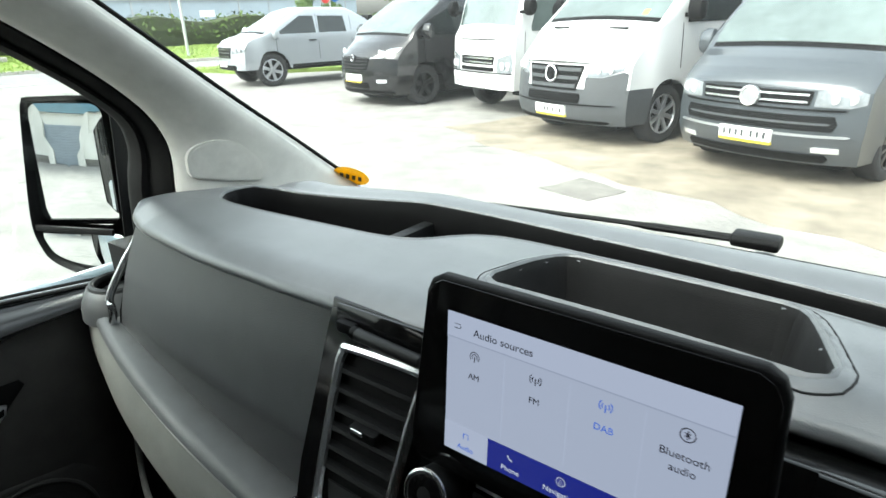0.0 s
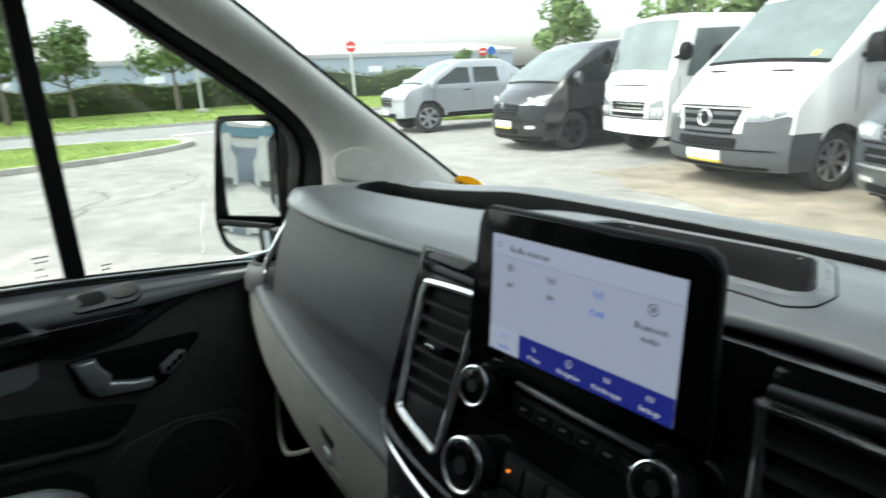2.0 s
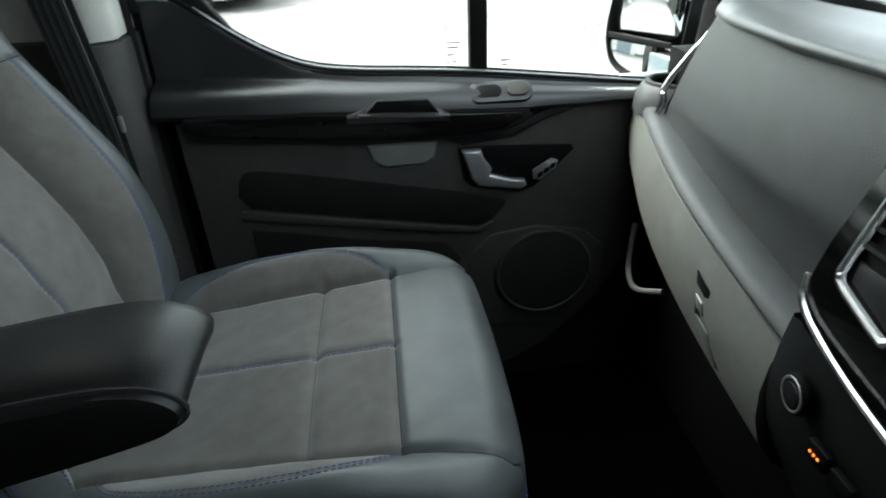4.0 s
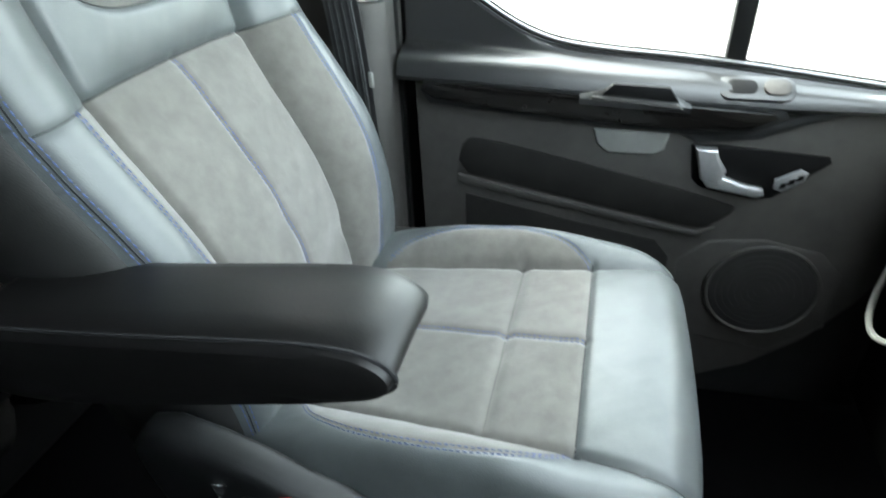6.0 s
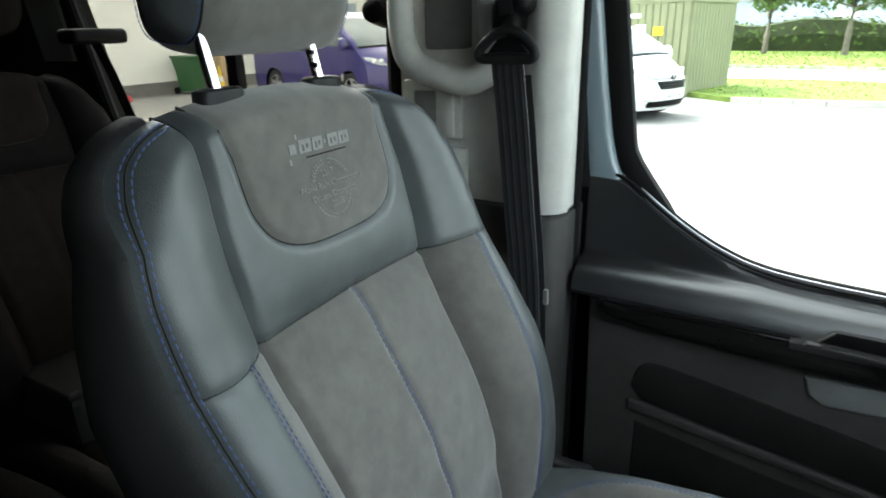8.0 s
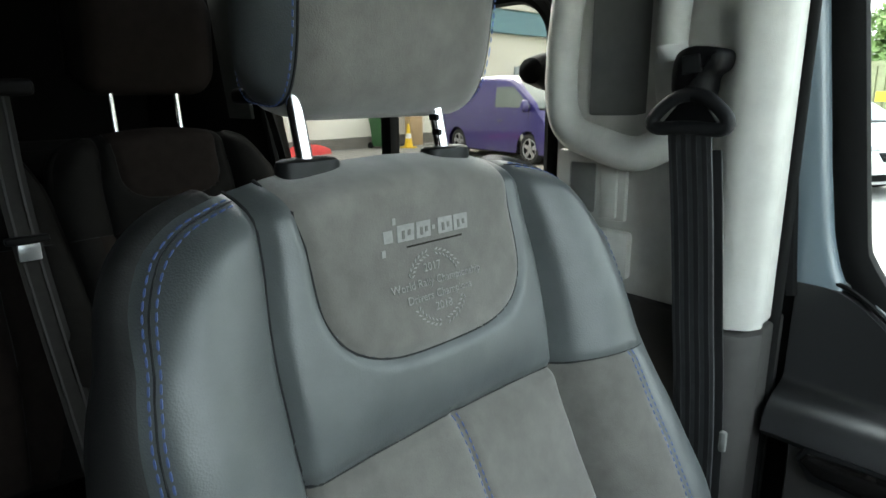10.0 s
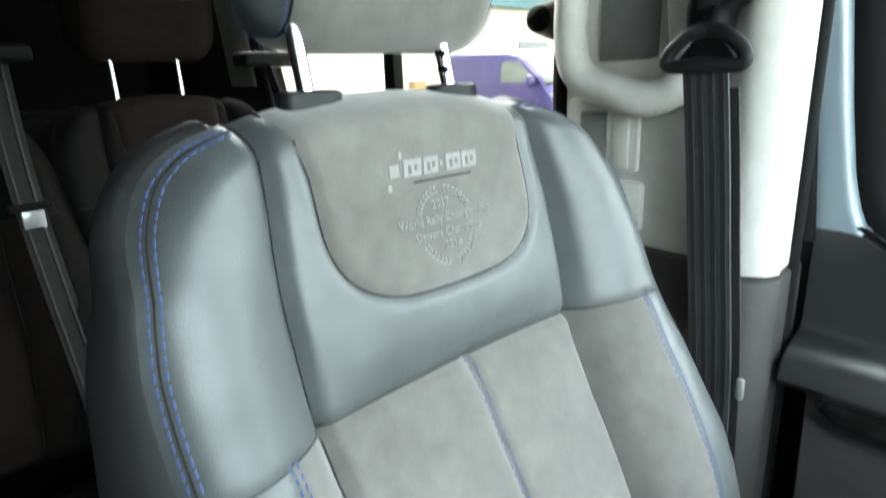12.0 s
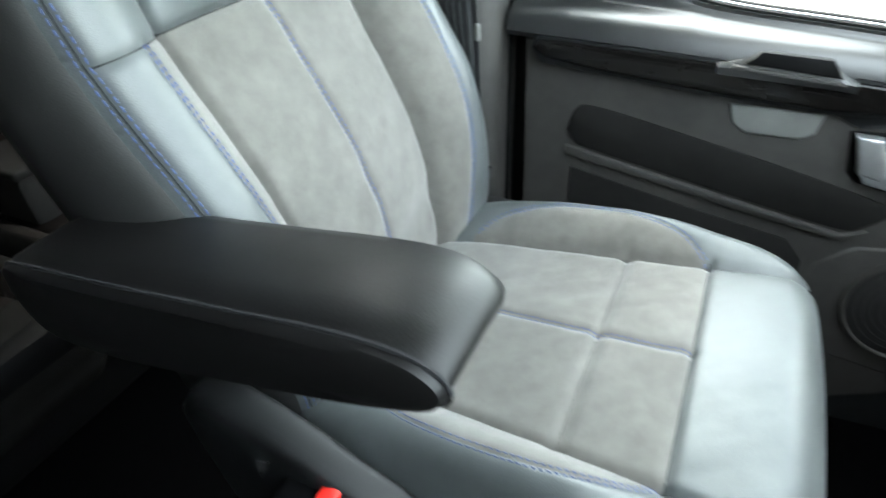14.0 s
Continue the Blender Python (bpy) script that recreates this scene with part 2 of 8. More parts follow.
def cyl(p0, p1, r0, r1=None, n=24, bevel=0.0, bm=None, caps=True):
    bm = bm or bmesh.new()
    p0, p1 = Vector(p0), Vector(p1)
    d = p1 - p0
    m = Matrix.Translation((p0 + p1) / 2) @ d.to_track_quat("Z", "Y").to_matrix().to_4x4()
    r = bmesh.ops.create_cone(bm, cap_ends=caps, segments=n, radius1=r0, radius2=r0 if r1 is None else r1, depth=d.length, matrix=m)
    if bevel:
        es = {e for v in r["verts"] for e in v.link_edges if any(len(f.verts) > 4 for f in e.link_faces)}
        bmesh.ops.bevel(bm, geom=list(es), offset=bevel, segments=2, affect="EDGES", profile=0.5)
    return bm


def ring(c, n, r, tube, seg=40, sides=10, squash=1.0, bm=None):
    """A torus round centre c with axis n."""
    bm = bm or bmesh.new()
    q = Vector(n).to_track_quat("Z", "Y")
    rows = []
    for i in range(seg):
        a = 2 * math.pi * i / seg
        rows.append([bm.verts.new(Vector(c) + q @ Vector(((r + tube * math.cos(b)) * math.cos(a), (r + tube * math.cos(b)) * math.sin(a), tube * squash * math.sin(b))))
                     for b in (2 * math.pi * j / sides for j in range(sides))])
    for i in range(seg):
        for j in range(sides):
            bm.faces.new((rows[i][j], rows[(i + 1) % seg][j], rows[(i + 1) % seg][(j + 1) % sides], rows[i][(j + 1) % sides]))
    return bm


def tube(points, r, sides=8, closed=False, flat=1.0, up=(0, 0, 1), bm=None):
    """A round or flattened cord along a line of points."""
    bm = bm or bmesh.new()
    pts = [Vector(p) for p in points]
    n, rows = len(pts), []
    for i, p in enumerate(pts):
        d = (pts[(i + 1) % n] if closed or i < n - 1 else p) - (pts[i - 1] if closed or i else p)
        d.normalize()
        side = d.cross(Vector(up))
        if side.length < 1e-4:
            side = d.cross(Vector((1, 0, 0)))
        side.normalize()
        top = side.cross(d)
        rr = r[i] if isinstance(r, (list, tuple)) else r
        rows.append([bm.verts.new(p + side * (rr * math.cos(a)) + top * (rr * flat * math.sin(a))) for a in (2 * math.pi * j / sides for j in range(sides))])
    for i in range(n if closed else n - 1):
        for j in range(sides):
            k = (i + 1) % n
            bm.faces.new((rows[i][j], rows[k][j], rows[k][(j + 1) % sides], rows[i][(j + 1) % sides]))
    if not closed:
        bm.faces.new(rows[0][::-1])
        bm.faces.new(rows[-1])
    return bm


def loft(rows, closed=False, caps=False, bm=None):
    """A skin over rows of points; each row has the same count."""
    bm = bm or bmesh.new()
    vs = [[bm.verts.new(p) for p in r] for r in rows]
    m = len(rows[0])
    for a, b in zip(vs, vs[1:]):
        for j in range(m if closed else m - 1):
            bm.faces.new((a[j], a[(j + 1) % m], b[(j + 1) % m], b[j]))
    if caps:
        bm.faces.new(vs[0][::-1])
        bm.faces.new(vs[-1])
    return bm


def smooth_line(points, n):
    """n points along a Catmull-Rom curve through the given ones."""
    P = [Vector(p) for p in points]
    P = [2 * P[0] - P[1]] + P + [2 * P[-1] - P[-2]]
    out = []
    for k in range(n):
        s = k / (n - 1) * (len(P) - 3)
        i = min(int(s), len(P) - 4)
        t = s - i
        a, b, c, d = P[i:i + 4]
        out.append(0.5 * (2 * b + (c - a) * t + (2 * a - 5 * b + 4 * c - d) * t * t + (3 * b - a - 3 * c + d) * t ** 3))
    return out


def strap(points, width, thick, across, bm=None):
    """A flat band along points, with the given direction across it (one for all, or one a point)."""
    pts = [Vector(p) for p in points]
    rows = []
    for i, p in enumerate(pts):
        d = (pts[min(i + 1, len(pts) - 1)] - pts[max(i - 1, 0)]).normalized()
        a = Vector(across[i] if isinstance(across[0], (tuple, list, Vector)) else across).normalized()
        nrm = d.cross(a).normalized()
        h, q = width / 2, thick / 2
        rows.append([p - a * h - nrm * q, p + a * h - nrm * q, p + a * h + nrm * q, p - a * h + nrm * q])
    return loft(rows, closed=True, caps=True, bm=bm)


def words(text, size, m, material, name, parent, depth=0.0004, label="", align="CENTER"):
    """Lettering in the built-in font, turned into a mesh and laid at the pose m (x along the line, y up it)."""
    cu = bpy.data.curves.new(name, "FONT")
    cu.body, cu.size, cu.extrude, cu.align_x, cu.align_y, cu.resolution_u = text, size, depth, align, "CENTER", 3
    tmp = bpy.data.objects.new(name, cu)
    me = bpy.data.meshes.new_from_object(tmp)
    bpy.data.objects.remove(tmp)
    me.transform(m)
    return wrap(me, name, material, parent, label, smooth=False)


def sub(a, b, t):
    return tuple(x + (y - x) * t for x, y in zip(a, b))


# ---- seats ----
RECLINE = radians(13.8)
SEAT_X = -0.41


def interp(v, xs, ys):
    """A smooth curve through (xs, ys)."""
    v = np.asarray(v, float)
    xs, ys = np.asarray(xs, float), np.asarray(ys, float)
    m = np.gradient(ys, xs)
    i = np.clip(np.searchsorted(xs, v) - 1, 0, len(xs) - 2)
    d = xs[i + 1] - xs[i]
    t = np.clip((v - xs[i]) / d, 0, 1)
    return ((2 * t ** 3 - 3 * t ** 2 + 1) * ys[i] + (t ** 3 - 2 * t ** 2 + t) * d * m[i]
            + (-2 * t ** 3 + 3 * t ** 2) * ys[i + 1] + (t ** 3 - t ** 2) * d * m[i + 1])


def line_distance(P, poly, closed=False):
    """Distance from points P (n, 2) to a polyline, and the nearest points."""
    A = np.asarray(poly, float)
    B = np.roll(A, -1, 0) if closed else A[1:]
    A = A if closed else A[:-1]
    best, near = np.full(len(P), 9.0), np.zeros((len(P), 2))
    for a, b in zip(A, B):
        d = b - a
        t = np.clip(((P - a) @ d) / max(d @ d, 1e-12), 0, 1)
        q = a + t[:, None] * d
        r = np.hypot(*(P - q).T)
        k = r < best
        best[k], near[k] = r[k], q[k]
    return best, near


def inside(P, poly):
    A = np.asarray(poly, float)
    B = np.roll(A, -1, 0)
    odd = np.zeros(len(P), bool)
    for (x0, y0), (x1, y1) in zip(A, B):
        if y0 != y1:
            hit = ((y0 > P[:, 1]) != (y1 > P[:, 1])) & (P[:, 0] < (x1 - x0) * (P[:, 1] - y0) / (y1 - y0) + x0)
            odd ^= hit
    return odd


def fine_noise(P, scale, seed=0.0):
    """Cheap smooth noise over the plane, about -1 to 1."""
    u, v = P[:, 0] * scale + seed, P[:, 1] * scale - seed
    return (np.sin(u * 1.3 + 2 * np.sin(v * 0.7)) + np.sin(v * 1.7 + 1.5 * np.sin(u * 0.9 + 1)) + np.sin((u + v) * 2.3 + np.sin(u * 1.9))) / 3


def sheet(outline, step, snaps, height, region, materials, names, place, parent, labels, flange, taper=None):
    """An upholstered skin. outline: closed polygon in the plane; snaps: polylines that the mesh must follow as seams;
    height(P): rise of the surface; region(P): the panel of a place; place(P, h): the point in the world;
    flange: (out, down) offsets by which the rim is carried round the edge."""
    out = np.asarray(outline, float)
    lo, hi = out.min(0) - step, out.max(0) + step
    nx, ny = (np.ceil((hi - lo) / step)).astype(int) + 1
    X, Y = np.meshgrid(lo[0] + step * np.arange(nx), lo[1] + step * np.arange(ny), indexing="ij")
    P = np.stack([X.ravel(), Y.ravel()], 1)
    d, near = line_distance(P, out, True)
    k = d < 0.55 * step
    P[k] = near[k]
    fixed = k.copy()
    for poly in snaps:
        d, near = line_distance(P, poly)
        k = (d < 0.5 * step) & ~fixed
        P[k] = near[k]
        fixed |= k
    idx = np.arange(nx * ny).reshape(nx, ny)
    quads = np.stack([idx[:-1, :-1], idx[1:, :-1], idx[1:, 1:], idx[:-1, 1:]], -1).reshape(-1, 4)
    quads = quads[inside(P[quads].mean(1), out)]
    # the boundary, drawn onto the outline
    edges = {}
    for q in quads:
        for a, b in zip(q, np.roll(q, -1)):
            key = (min(a, b), max(a, b))
            edges[key] = None if key in edges else (a, b)
    nxt = {a: b for e in edges.values() if e is not None for a, b in [e]}
    start = next(iter(nxt))
    loop, cur = [start], nxt[start]
    while cur != start and len(loop) < 20000:
        loop.append(cur)
        cur = nxt.get(cur, start)
    P[loop] = line_distance(P[loop], out, True)[1]
    H = height(P)
    W3 = place(P, H)
    reg = region(P[quads].mean(1))
    made = {}
    for r, name in enumerate(names):
        f = quads[reg == r]
        if not len(f) or materials[r] is None:
            continue
        used, inv = np.unique(f, return_inverse=True)
        me = bpy.data.meshes.new(name)
        me.from_pydata(W3[used].tolist(), [], inv.reshape(-1, 4).tolist())
        made[r] = wrap(me, name, materials[r], parent, labels[r], True, 60)
    # the rim, carried round the edge as one band
    L = P[loop]
    smooth = L.copy()
    for _ in range(4):
        smooth = (np.roll(smooth, 1, 0) + 2 * smooth + np.roll(smooth, -1, 0)) / 4
    tang = np.roll(smooth, -2, 0) - np.roll(smooth, 2, 0)
    nor = np.stack([tang[:, 1], -tang[:, 0]], 1)
    nor /= np.linalg.norm(nor, axis=1, keepdims=True) + 1e-12
    hl, n_loop = H[loop], len(loop)
    deep = np.clip((taper - L[:, 1]) / 0.13, 0, 1) if taper is not None else np.ones(n_loop)
    crest = np.clip((L[:, 1] - 0.590) / 0.010, 0, 1) * (np.abs(L[:, 0]) < 0.15) if taper is not None else np.zeros(n_loop)
    rows = [W3[loop]] + [place(smooth + nor * ((o - more * (1 - deep)) * (1 - crest) - 0.004 * crest)[:, None], hl * keep + dn * (0.78 + 0.22 * deep)) for o, dn, keep, more in [(*f, 0.0)[:4] for f in flange]]
    band = bmesh.new()
    vs = [[band.verts.new(p) for p in r] for r in rows]
    n = len(loop)
    for a, b in zip(vs, vs[1:]):
        for j in range(n):
            band.faces.new((a[j], a[(j + 1) % n], b[(j + 1) % n], b[j]))
    band.faces.new(vs[-1])
    return made, finish(band, names[-1], materials[-1], parent, labels[-1], True, 70)


def stitches(lines, place_on, parent, name, material=THREAD, dash=0.0042, gap=0.0022, r=0.00085, lift=0.0004):
    """Rows of thread dashes along polylines of the panel's plane."""
    verts, faces = [], []
    for poly in lines:
        A = np.asarray(poly, float)
        seg = np.hypot(*np.diff(A, axis=0).T)
        cum = np.r_[0, np.cumsum(seg)]
        s = np.arange(0.002, cum[-1] - dash, dash + gap)
        at = lambda q: np.stack([np.interp(q, cum, A[:, 0]), np.interp(q, cum, A[:, 1])], 1)
        E0, E1 = place_on(at(s), lift), place_on(at(s + dash), lift)
        N0 = place_on(at(s), lift + 0.01) - E0
        for a, b, n in zip(E0, E1, N0):
            d = b - a
            n = n / (np.linalg.norm(n) + 1e-9)
            c = np.cross(d, n)
            c = c / (np.linalg.norm(c) + 1e-9) * r
            mid, base = (a + b) / 2, len(verts)
            for p, k in ((a, 0.5), (sub(a, b, 0.25), 1.0), (sub(a, b, 0.75), 1.0), (b, 0.5)):
                p = np.asarray(p)
                verts += [tuple(p - c * k), tuple(p + n * r * 1.2 * k), tuple(p + c * k)]
            for q in range(3):
                o = base + 3 * q
                faces += [(o, o + 1, o + 4, o + 3), (o + 1, o + 2, o + 5, o + 4)]
    me = bpy.data.meshes.new(name)
    me.from_pydata(verts, [], faces)
    return tagged(wrap(me, name, material, parent, "blue double-stitched seam thread"), kind="stuff")


def piping(poly, place_on, parent, name="seam", r=0.0011, lift=-0.0006, material=SEAM):
    A = np.asarray(poly, float)
    pts = place_on(A, lift)
    return finish(tube([tuple(p) for p in pts], r, 6), name, material, parent)


def dense(poly, n=90):
    return np.array([tuple(p)[:2] for p in smooth_line([(a, b, 0) for a, b in poly], n)])


def back_frame(dx=0.0, dy=0.0, dz=0.0, rec=RECLINE):
    O = np.array([SEAT_X + dx, -0.4167 + dy, 1.0 + dz])
    V = np.array([0, -math.sin(rec), math.cos(rec)])
    W = np.array([0, math.cos(rec), math.sin(rec)])
    return lambda P, h: O + P[:, :1] * np.array([1.0, 0, 0]) + P[:, 1:2] * V + np.asarray(h).reshape(-1, 1) * W


SEAM_V, SEAM_U = [-0.03, 0.1, 0.2, 0.3, 0.392, 0.44, 0.48, 0.52, 0.55, 0.58, 0.61], [0.112, 0.121, 0.128, 0.131, 0.137, 0.1395, 0.140, 0.137, 0.134, 0.133, 0.133]
LUMBAR = ([-0.05, 0, 0.05, 0.1, 0.16, 0.21, 0.25, 0.3, 0.34, 0.392, 0.45, 0.62], [0.008, 0.028, 0.041, 0.046, 0.048, 0.045, 0.037, 0.023, 0.012, 0.001, 0.0, -0.004])
HALF_IN = [(0.203, -0.035), (0.210, 0.05), (0.216, 0.15), (0.222, 0.25), (0.228, 0.33), (0.2325, 0.40), (0.2345, 0.45), (0.2315, 0.48), (0.2265, 0.505), (0.2195, 0.532),
           (0.211, 0.552), (0.199, 0.569), (0.182, 0.582), (0.159, 0.591), (0.133, 0.598), (0.10, 0.6045), (0.05, 0.610), (0.0, 0.612)]
HALF_OUT = [(0.238, -0.035), (0.248, 0.05), (0.256, 0.15), (0.259, 0.25), (0.254, 0.33), (0.245, 0.40), (0.237, 0.45), (0.2325, 0.48), (0.2270, 0.505), (0.2195, 0.532),
            (0.211, 0.552), (0.199, 0.569), (0.182, 0.582), (0.159, 0.591), (0.133, 0.598), (0.10, 0.6045), (0.05, 0.610), (0.0, 0.612)]
YOKE = 0.392


def seam_u(v):
    return interp(v, SEAM_V, SEAM_U)


def bib_line():
    pts = []
    for a in np.linspace(0, math.pi, 60):
        c, s = math.cos(a), math.sin(a)
        pts.append((0.107 * math.copysign(abs(c) ** 0.62, c), 0.530 - 0.075 * abs(s) ** 0.70))
    right = [(0.114, 0.603), (0.110, 0.575), (0.107, 0.55)]
    return np.array(right + pts + [(-x, y) for x, y in right[::-1]])


def backrest(parent, place, step, thread=True, mats=None):
    """A sports backrest: suede insert, leather yoke with a suede bib, two-tone bolsters and a dark rim."""
    suede, leather, rim = mats or (SUEDE, LEATHER, SIDELEATHER)
    right = dense(HALF_IN, 120)
    left = dense(HALF_OUT, 120)[::-1][1:].copy()
    left[:, 0] *= -1
    edge_in, edge_out = (tuple(zip(*[(v, u) for u, v in half if v < 0.54])) for half in (HALF_IN, HALF_OUT))
    outline = np.vstack([right, left])
    vs = np.linspace(-0.035, 0.598, 80)
    seamR = np.stack([seam_u(vs), vs], 1)
    seamL = seamR * (-1, 1)
    bib = bib_line()
    low = np.linspace(-0.035, YOKE, 60)
    inner_u = interp(low, [-0.035, 0.08, 0.15, 0.25, 0.33, 0.392], [0.150, 0.172, 0.188, 0.197, 0.199, 0.199])
    inner_in = interp(low, [-0.035, 0.08, 0.15, 0.25, 0.33, 0.392], [0.138, 0.150, 0.159, 0.166, 0.170, 0.173])
    innR = np.stack([inner_in, low], 1)
    innL = np.stack([-inner_u, low], 1)
    mid = np.stack([np.linspace(-0.137, 0.137, 60), YOKE + 0.004 * (1 - (np.linspace(-1, 1, 60)) ** 2)], 1)
    yr = np.stack([np.linspace(0.137, 0.223, 40), np.linspace(YOKE, YOKE - 0.003, 40)], 1)
    yl = yr * (-1, 1)
    centre = np.stack([np.zeros(60), np.linspace(-0.035, YOKE + 0.004, 60)], 1)
    rimline = np.vstack([right, left])

    def height(P):
        u, v = np.abs(P[:, 0]), P[:, 1]
        c = seam_u(v)
        h = interp(v, *LUMBAR)
        k = interp(v, [-0.05, 0.05, 0.2, 0.38, 0.5, 0.58, 0.62], [0.35, 0.75, 1.0, 1.0, 0.72, 0.45, 0.3])
        edge = np.where(P[:, 0] > 0, np.interp(v, *edge_in) + 0.002, np.interp(v, *edge_out) + 0.003)
        q = np.clip((u - c) / (edge - c), 0, 1)
        cut = [0, 0.12, 0.3, 0.5, 0.72, 0.88, 1.0]
        h += k * np.where(P[:, 0] > 0, interp(q, cut, [0.0, 0.009, 0.022, 0.032, 0.034, 0.027, 0.011]), interp(q, cut, [0.0, 0.018, 0.034, 0.043, 0.044, 0.036, 0.019]))
        ins = u < c
        t = np.clip(u / c, 0, 1)
        h += np.where(ins & (v < YOKE), 0.006 * (1 - t ** 2) * (1 - np.exp(-((v - YOKE) / 0.02) ** 2)), 0)
        h += np.where(ins & (v >= YOKE), 0.008 * (1 - t ** 4) * (1 - np.exp(-((v - YOKE) / 0.022) ** 2)), 0)
        near = lambda poly, depth, w: -depth * np.exp(-(line_distance(P, poly)[0] / w) ** 2)
        h += near(seamR, 0.011, 0.0055) + near(seamL, 0.011, 0.0055) + near(mid, 0.006, 0.0045) + near(yr, 0.0025, 0.004) + near(yl, 0.0025, 0.004)
        h += near(bib, 0.0045, 0.0038) + near(centre, 0.004, 0.004) + near(innR, 0.002, 0.003) + near(innL, 0.002, 0.003)
        e = line_distance(P, rimline)[0]
        top = np.clip((v - 0.50) / 0.06, 0, 1)
        h -= (0.004 + 0.034 * top) * np.clip(1 - e / 0.032, 0, 1) ** 2
        bulge = fine_noise(P, 38) * 0.0005 + fine_noise(P, 90, 3) * 0.00025
        low_folds = 0.0022 * np.exp(-((v - 0.13) / 0.09) ** 2) * np.sin(v * 55 + 9 * P[:, 0] + 1.4 * fine_noise(P, 14)) * ins
        return h + bulge + low_folds

    def region(C):
        u, v = np.abs(C[:, 0]), C[:, 1]
        c = seam_u(v)
        inn = np.where(C[:, 0] > 0, np.interp(v, low, inner_in), np.interp(v, low, inner_u))
        r = np.zeros(len(C), int)
        mv = YOKE + 0.004 * (1 - np.clip(u / 0.137, 0, 1) ** 2)
        r[(u < c) & (v >= mv)] = 1
        r[inside(C, np.vstack([bib, [(-0.114, 0.63), (0.114, 0.63)]])) & (u < c)] = 2
        up = (u >= c) & (v > YOKE - 0.004 * np.clip((u - 0.137) / 0.12, 0, 1))
        sign = np.where(C[:, 0] > 0, 0, 1)
        r[up] = 3 + sign[up]
        lo_in = (u >= c) & ~up & (u < inn)
        r[lo_in] = 5 + sign[lo_in]
        lo_out = (u >= c) & ~up & (u >= inn)
        r[lo_out] = 7 + sign[lo_out]
        return r

    names = ["insert_panel", "yoke_panel", "bib_panel", "shoulder_bolster", "shoulder_bolster", "bolster_strip", "bolster_strip", "outer_bolster", "outer_bolster", "side_panel"]
    ms = [suede, leather, suede, leather, leather, suede, suede, leather, leather, rim]
    labels = ["grey suede insert with a centre seam", "smooth black leather yoke", "grey suede bib panel", "", "", "grey suede strip", "grey suede strip", "", "", "matt black side and back panel"]
    sheet(outline, step, [seamR, seamL, mid, yr, yl, bib, innR, innL, centre], height, region, ms, names, place, parent, labels,
          [(0.006, -0.004, 1.0, 0.001), (0.013, -0.013, 1.0, 0.005), (0.020, -0.028, 0.95, 0.010), (0.025, -0.050, 0.7, 0.015), (0.024, -0.075, 0.4, 0.018), (0.014, -0.100, 0.1, 0.020), (-0.012, -0.115, 0.0, 0.020), (-0.04, -0.118, 0.0, 0.02)], taper=0.50)
    on = lambda P, lift: place(P, height(P) + lift)
    for poly, r in ((seamR, 0.0021), (seamL, 0.0021), (mid, 0.0015), (bib, 0.0015), (yr, 0.0010), (yl, 0.0010)):
        piping(poly, on, parent, r=r)
    if thread:
        for sgn, side in ((1, right), (-1, left[::-1])):
            tang = np.gradient(side, axis=0)
            nrm = np.stack([-tang[:, 1], tang[:, 0]], 1) * sgn
            nrm /= np.linalg.norm(nrm, axis=1, keepdims=True)
            rim_in = lambda off: (side + nrm * off)[np.abs(side[:, 0]) > 0.141]
            stitches([rim_in(0.0042), rim_in(0.0088)], on, parent, "rim_stitching", r=0.00085, lift=0.0005, dash=0.0056, gap=0.0020)
            piping(rim_in(0.0065), on, parent, "rim_seam", 0.0008, 0.0)
            inn = innR if sgn > 0 else innL
            stitches([inn - (0.0028 * sgn, 0), inn + (0.0028 * sgn, 0)], on, parent, "bolster_stitching", r=0.00075)
        stitches([centre - (0.0026, 0), centre + (0.0026, 0)], on, parent, "centre_stitching", r=0.00075)
    return on


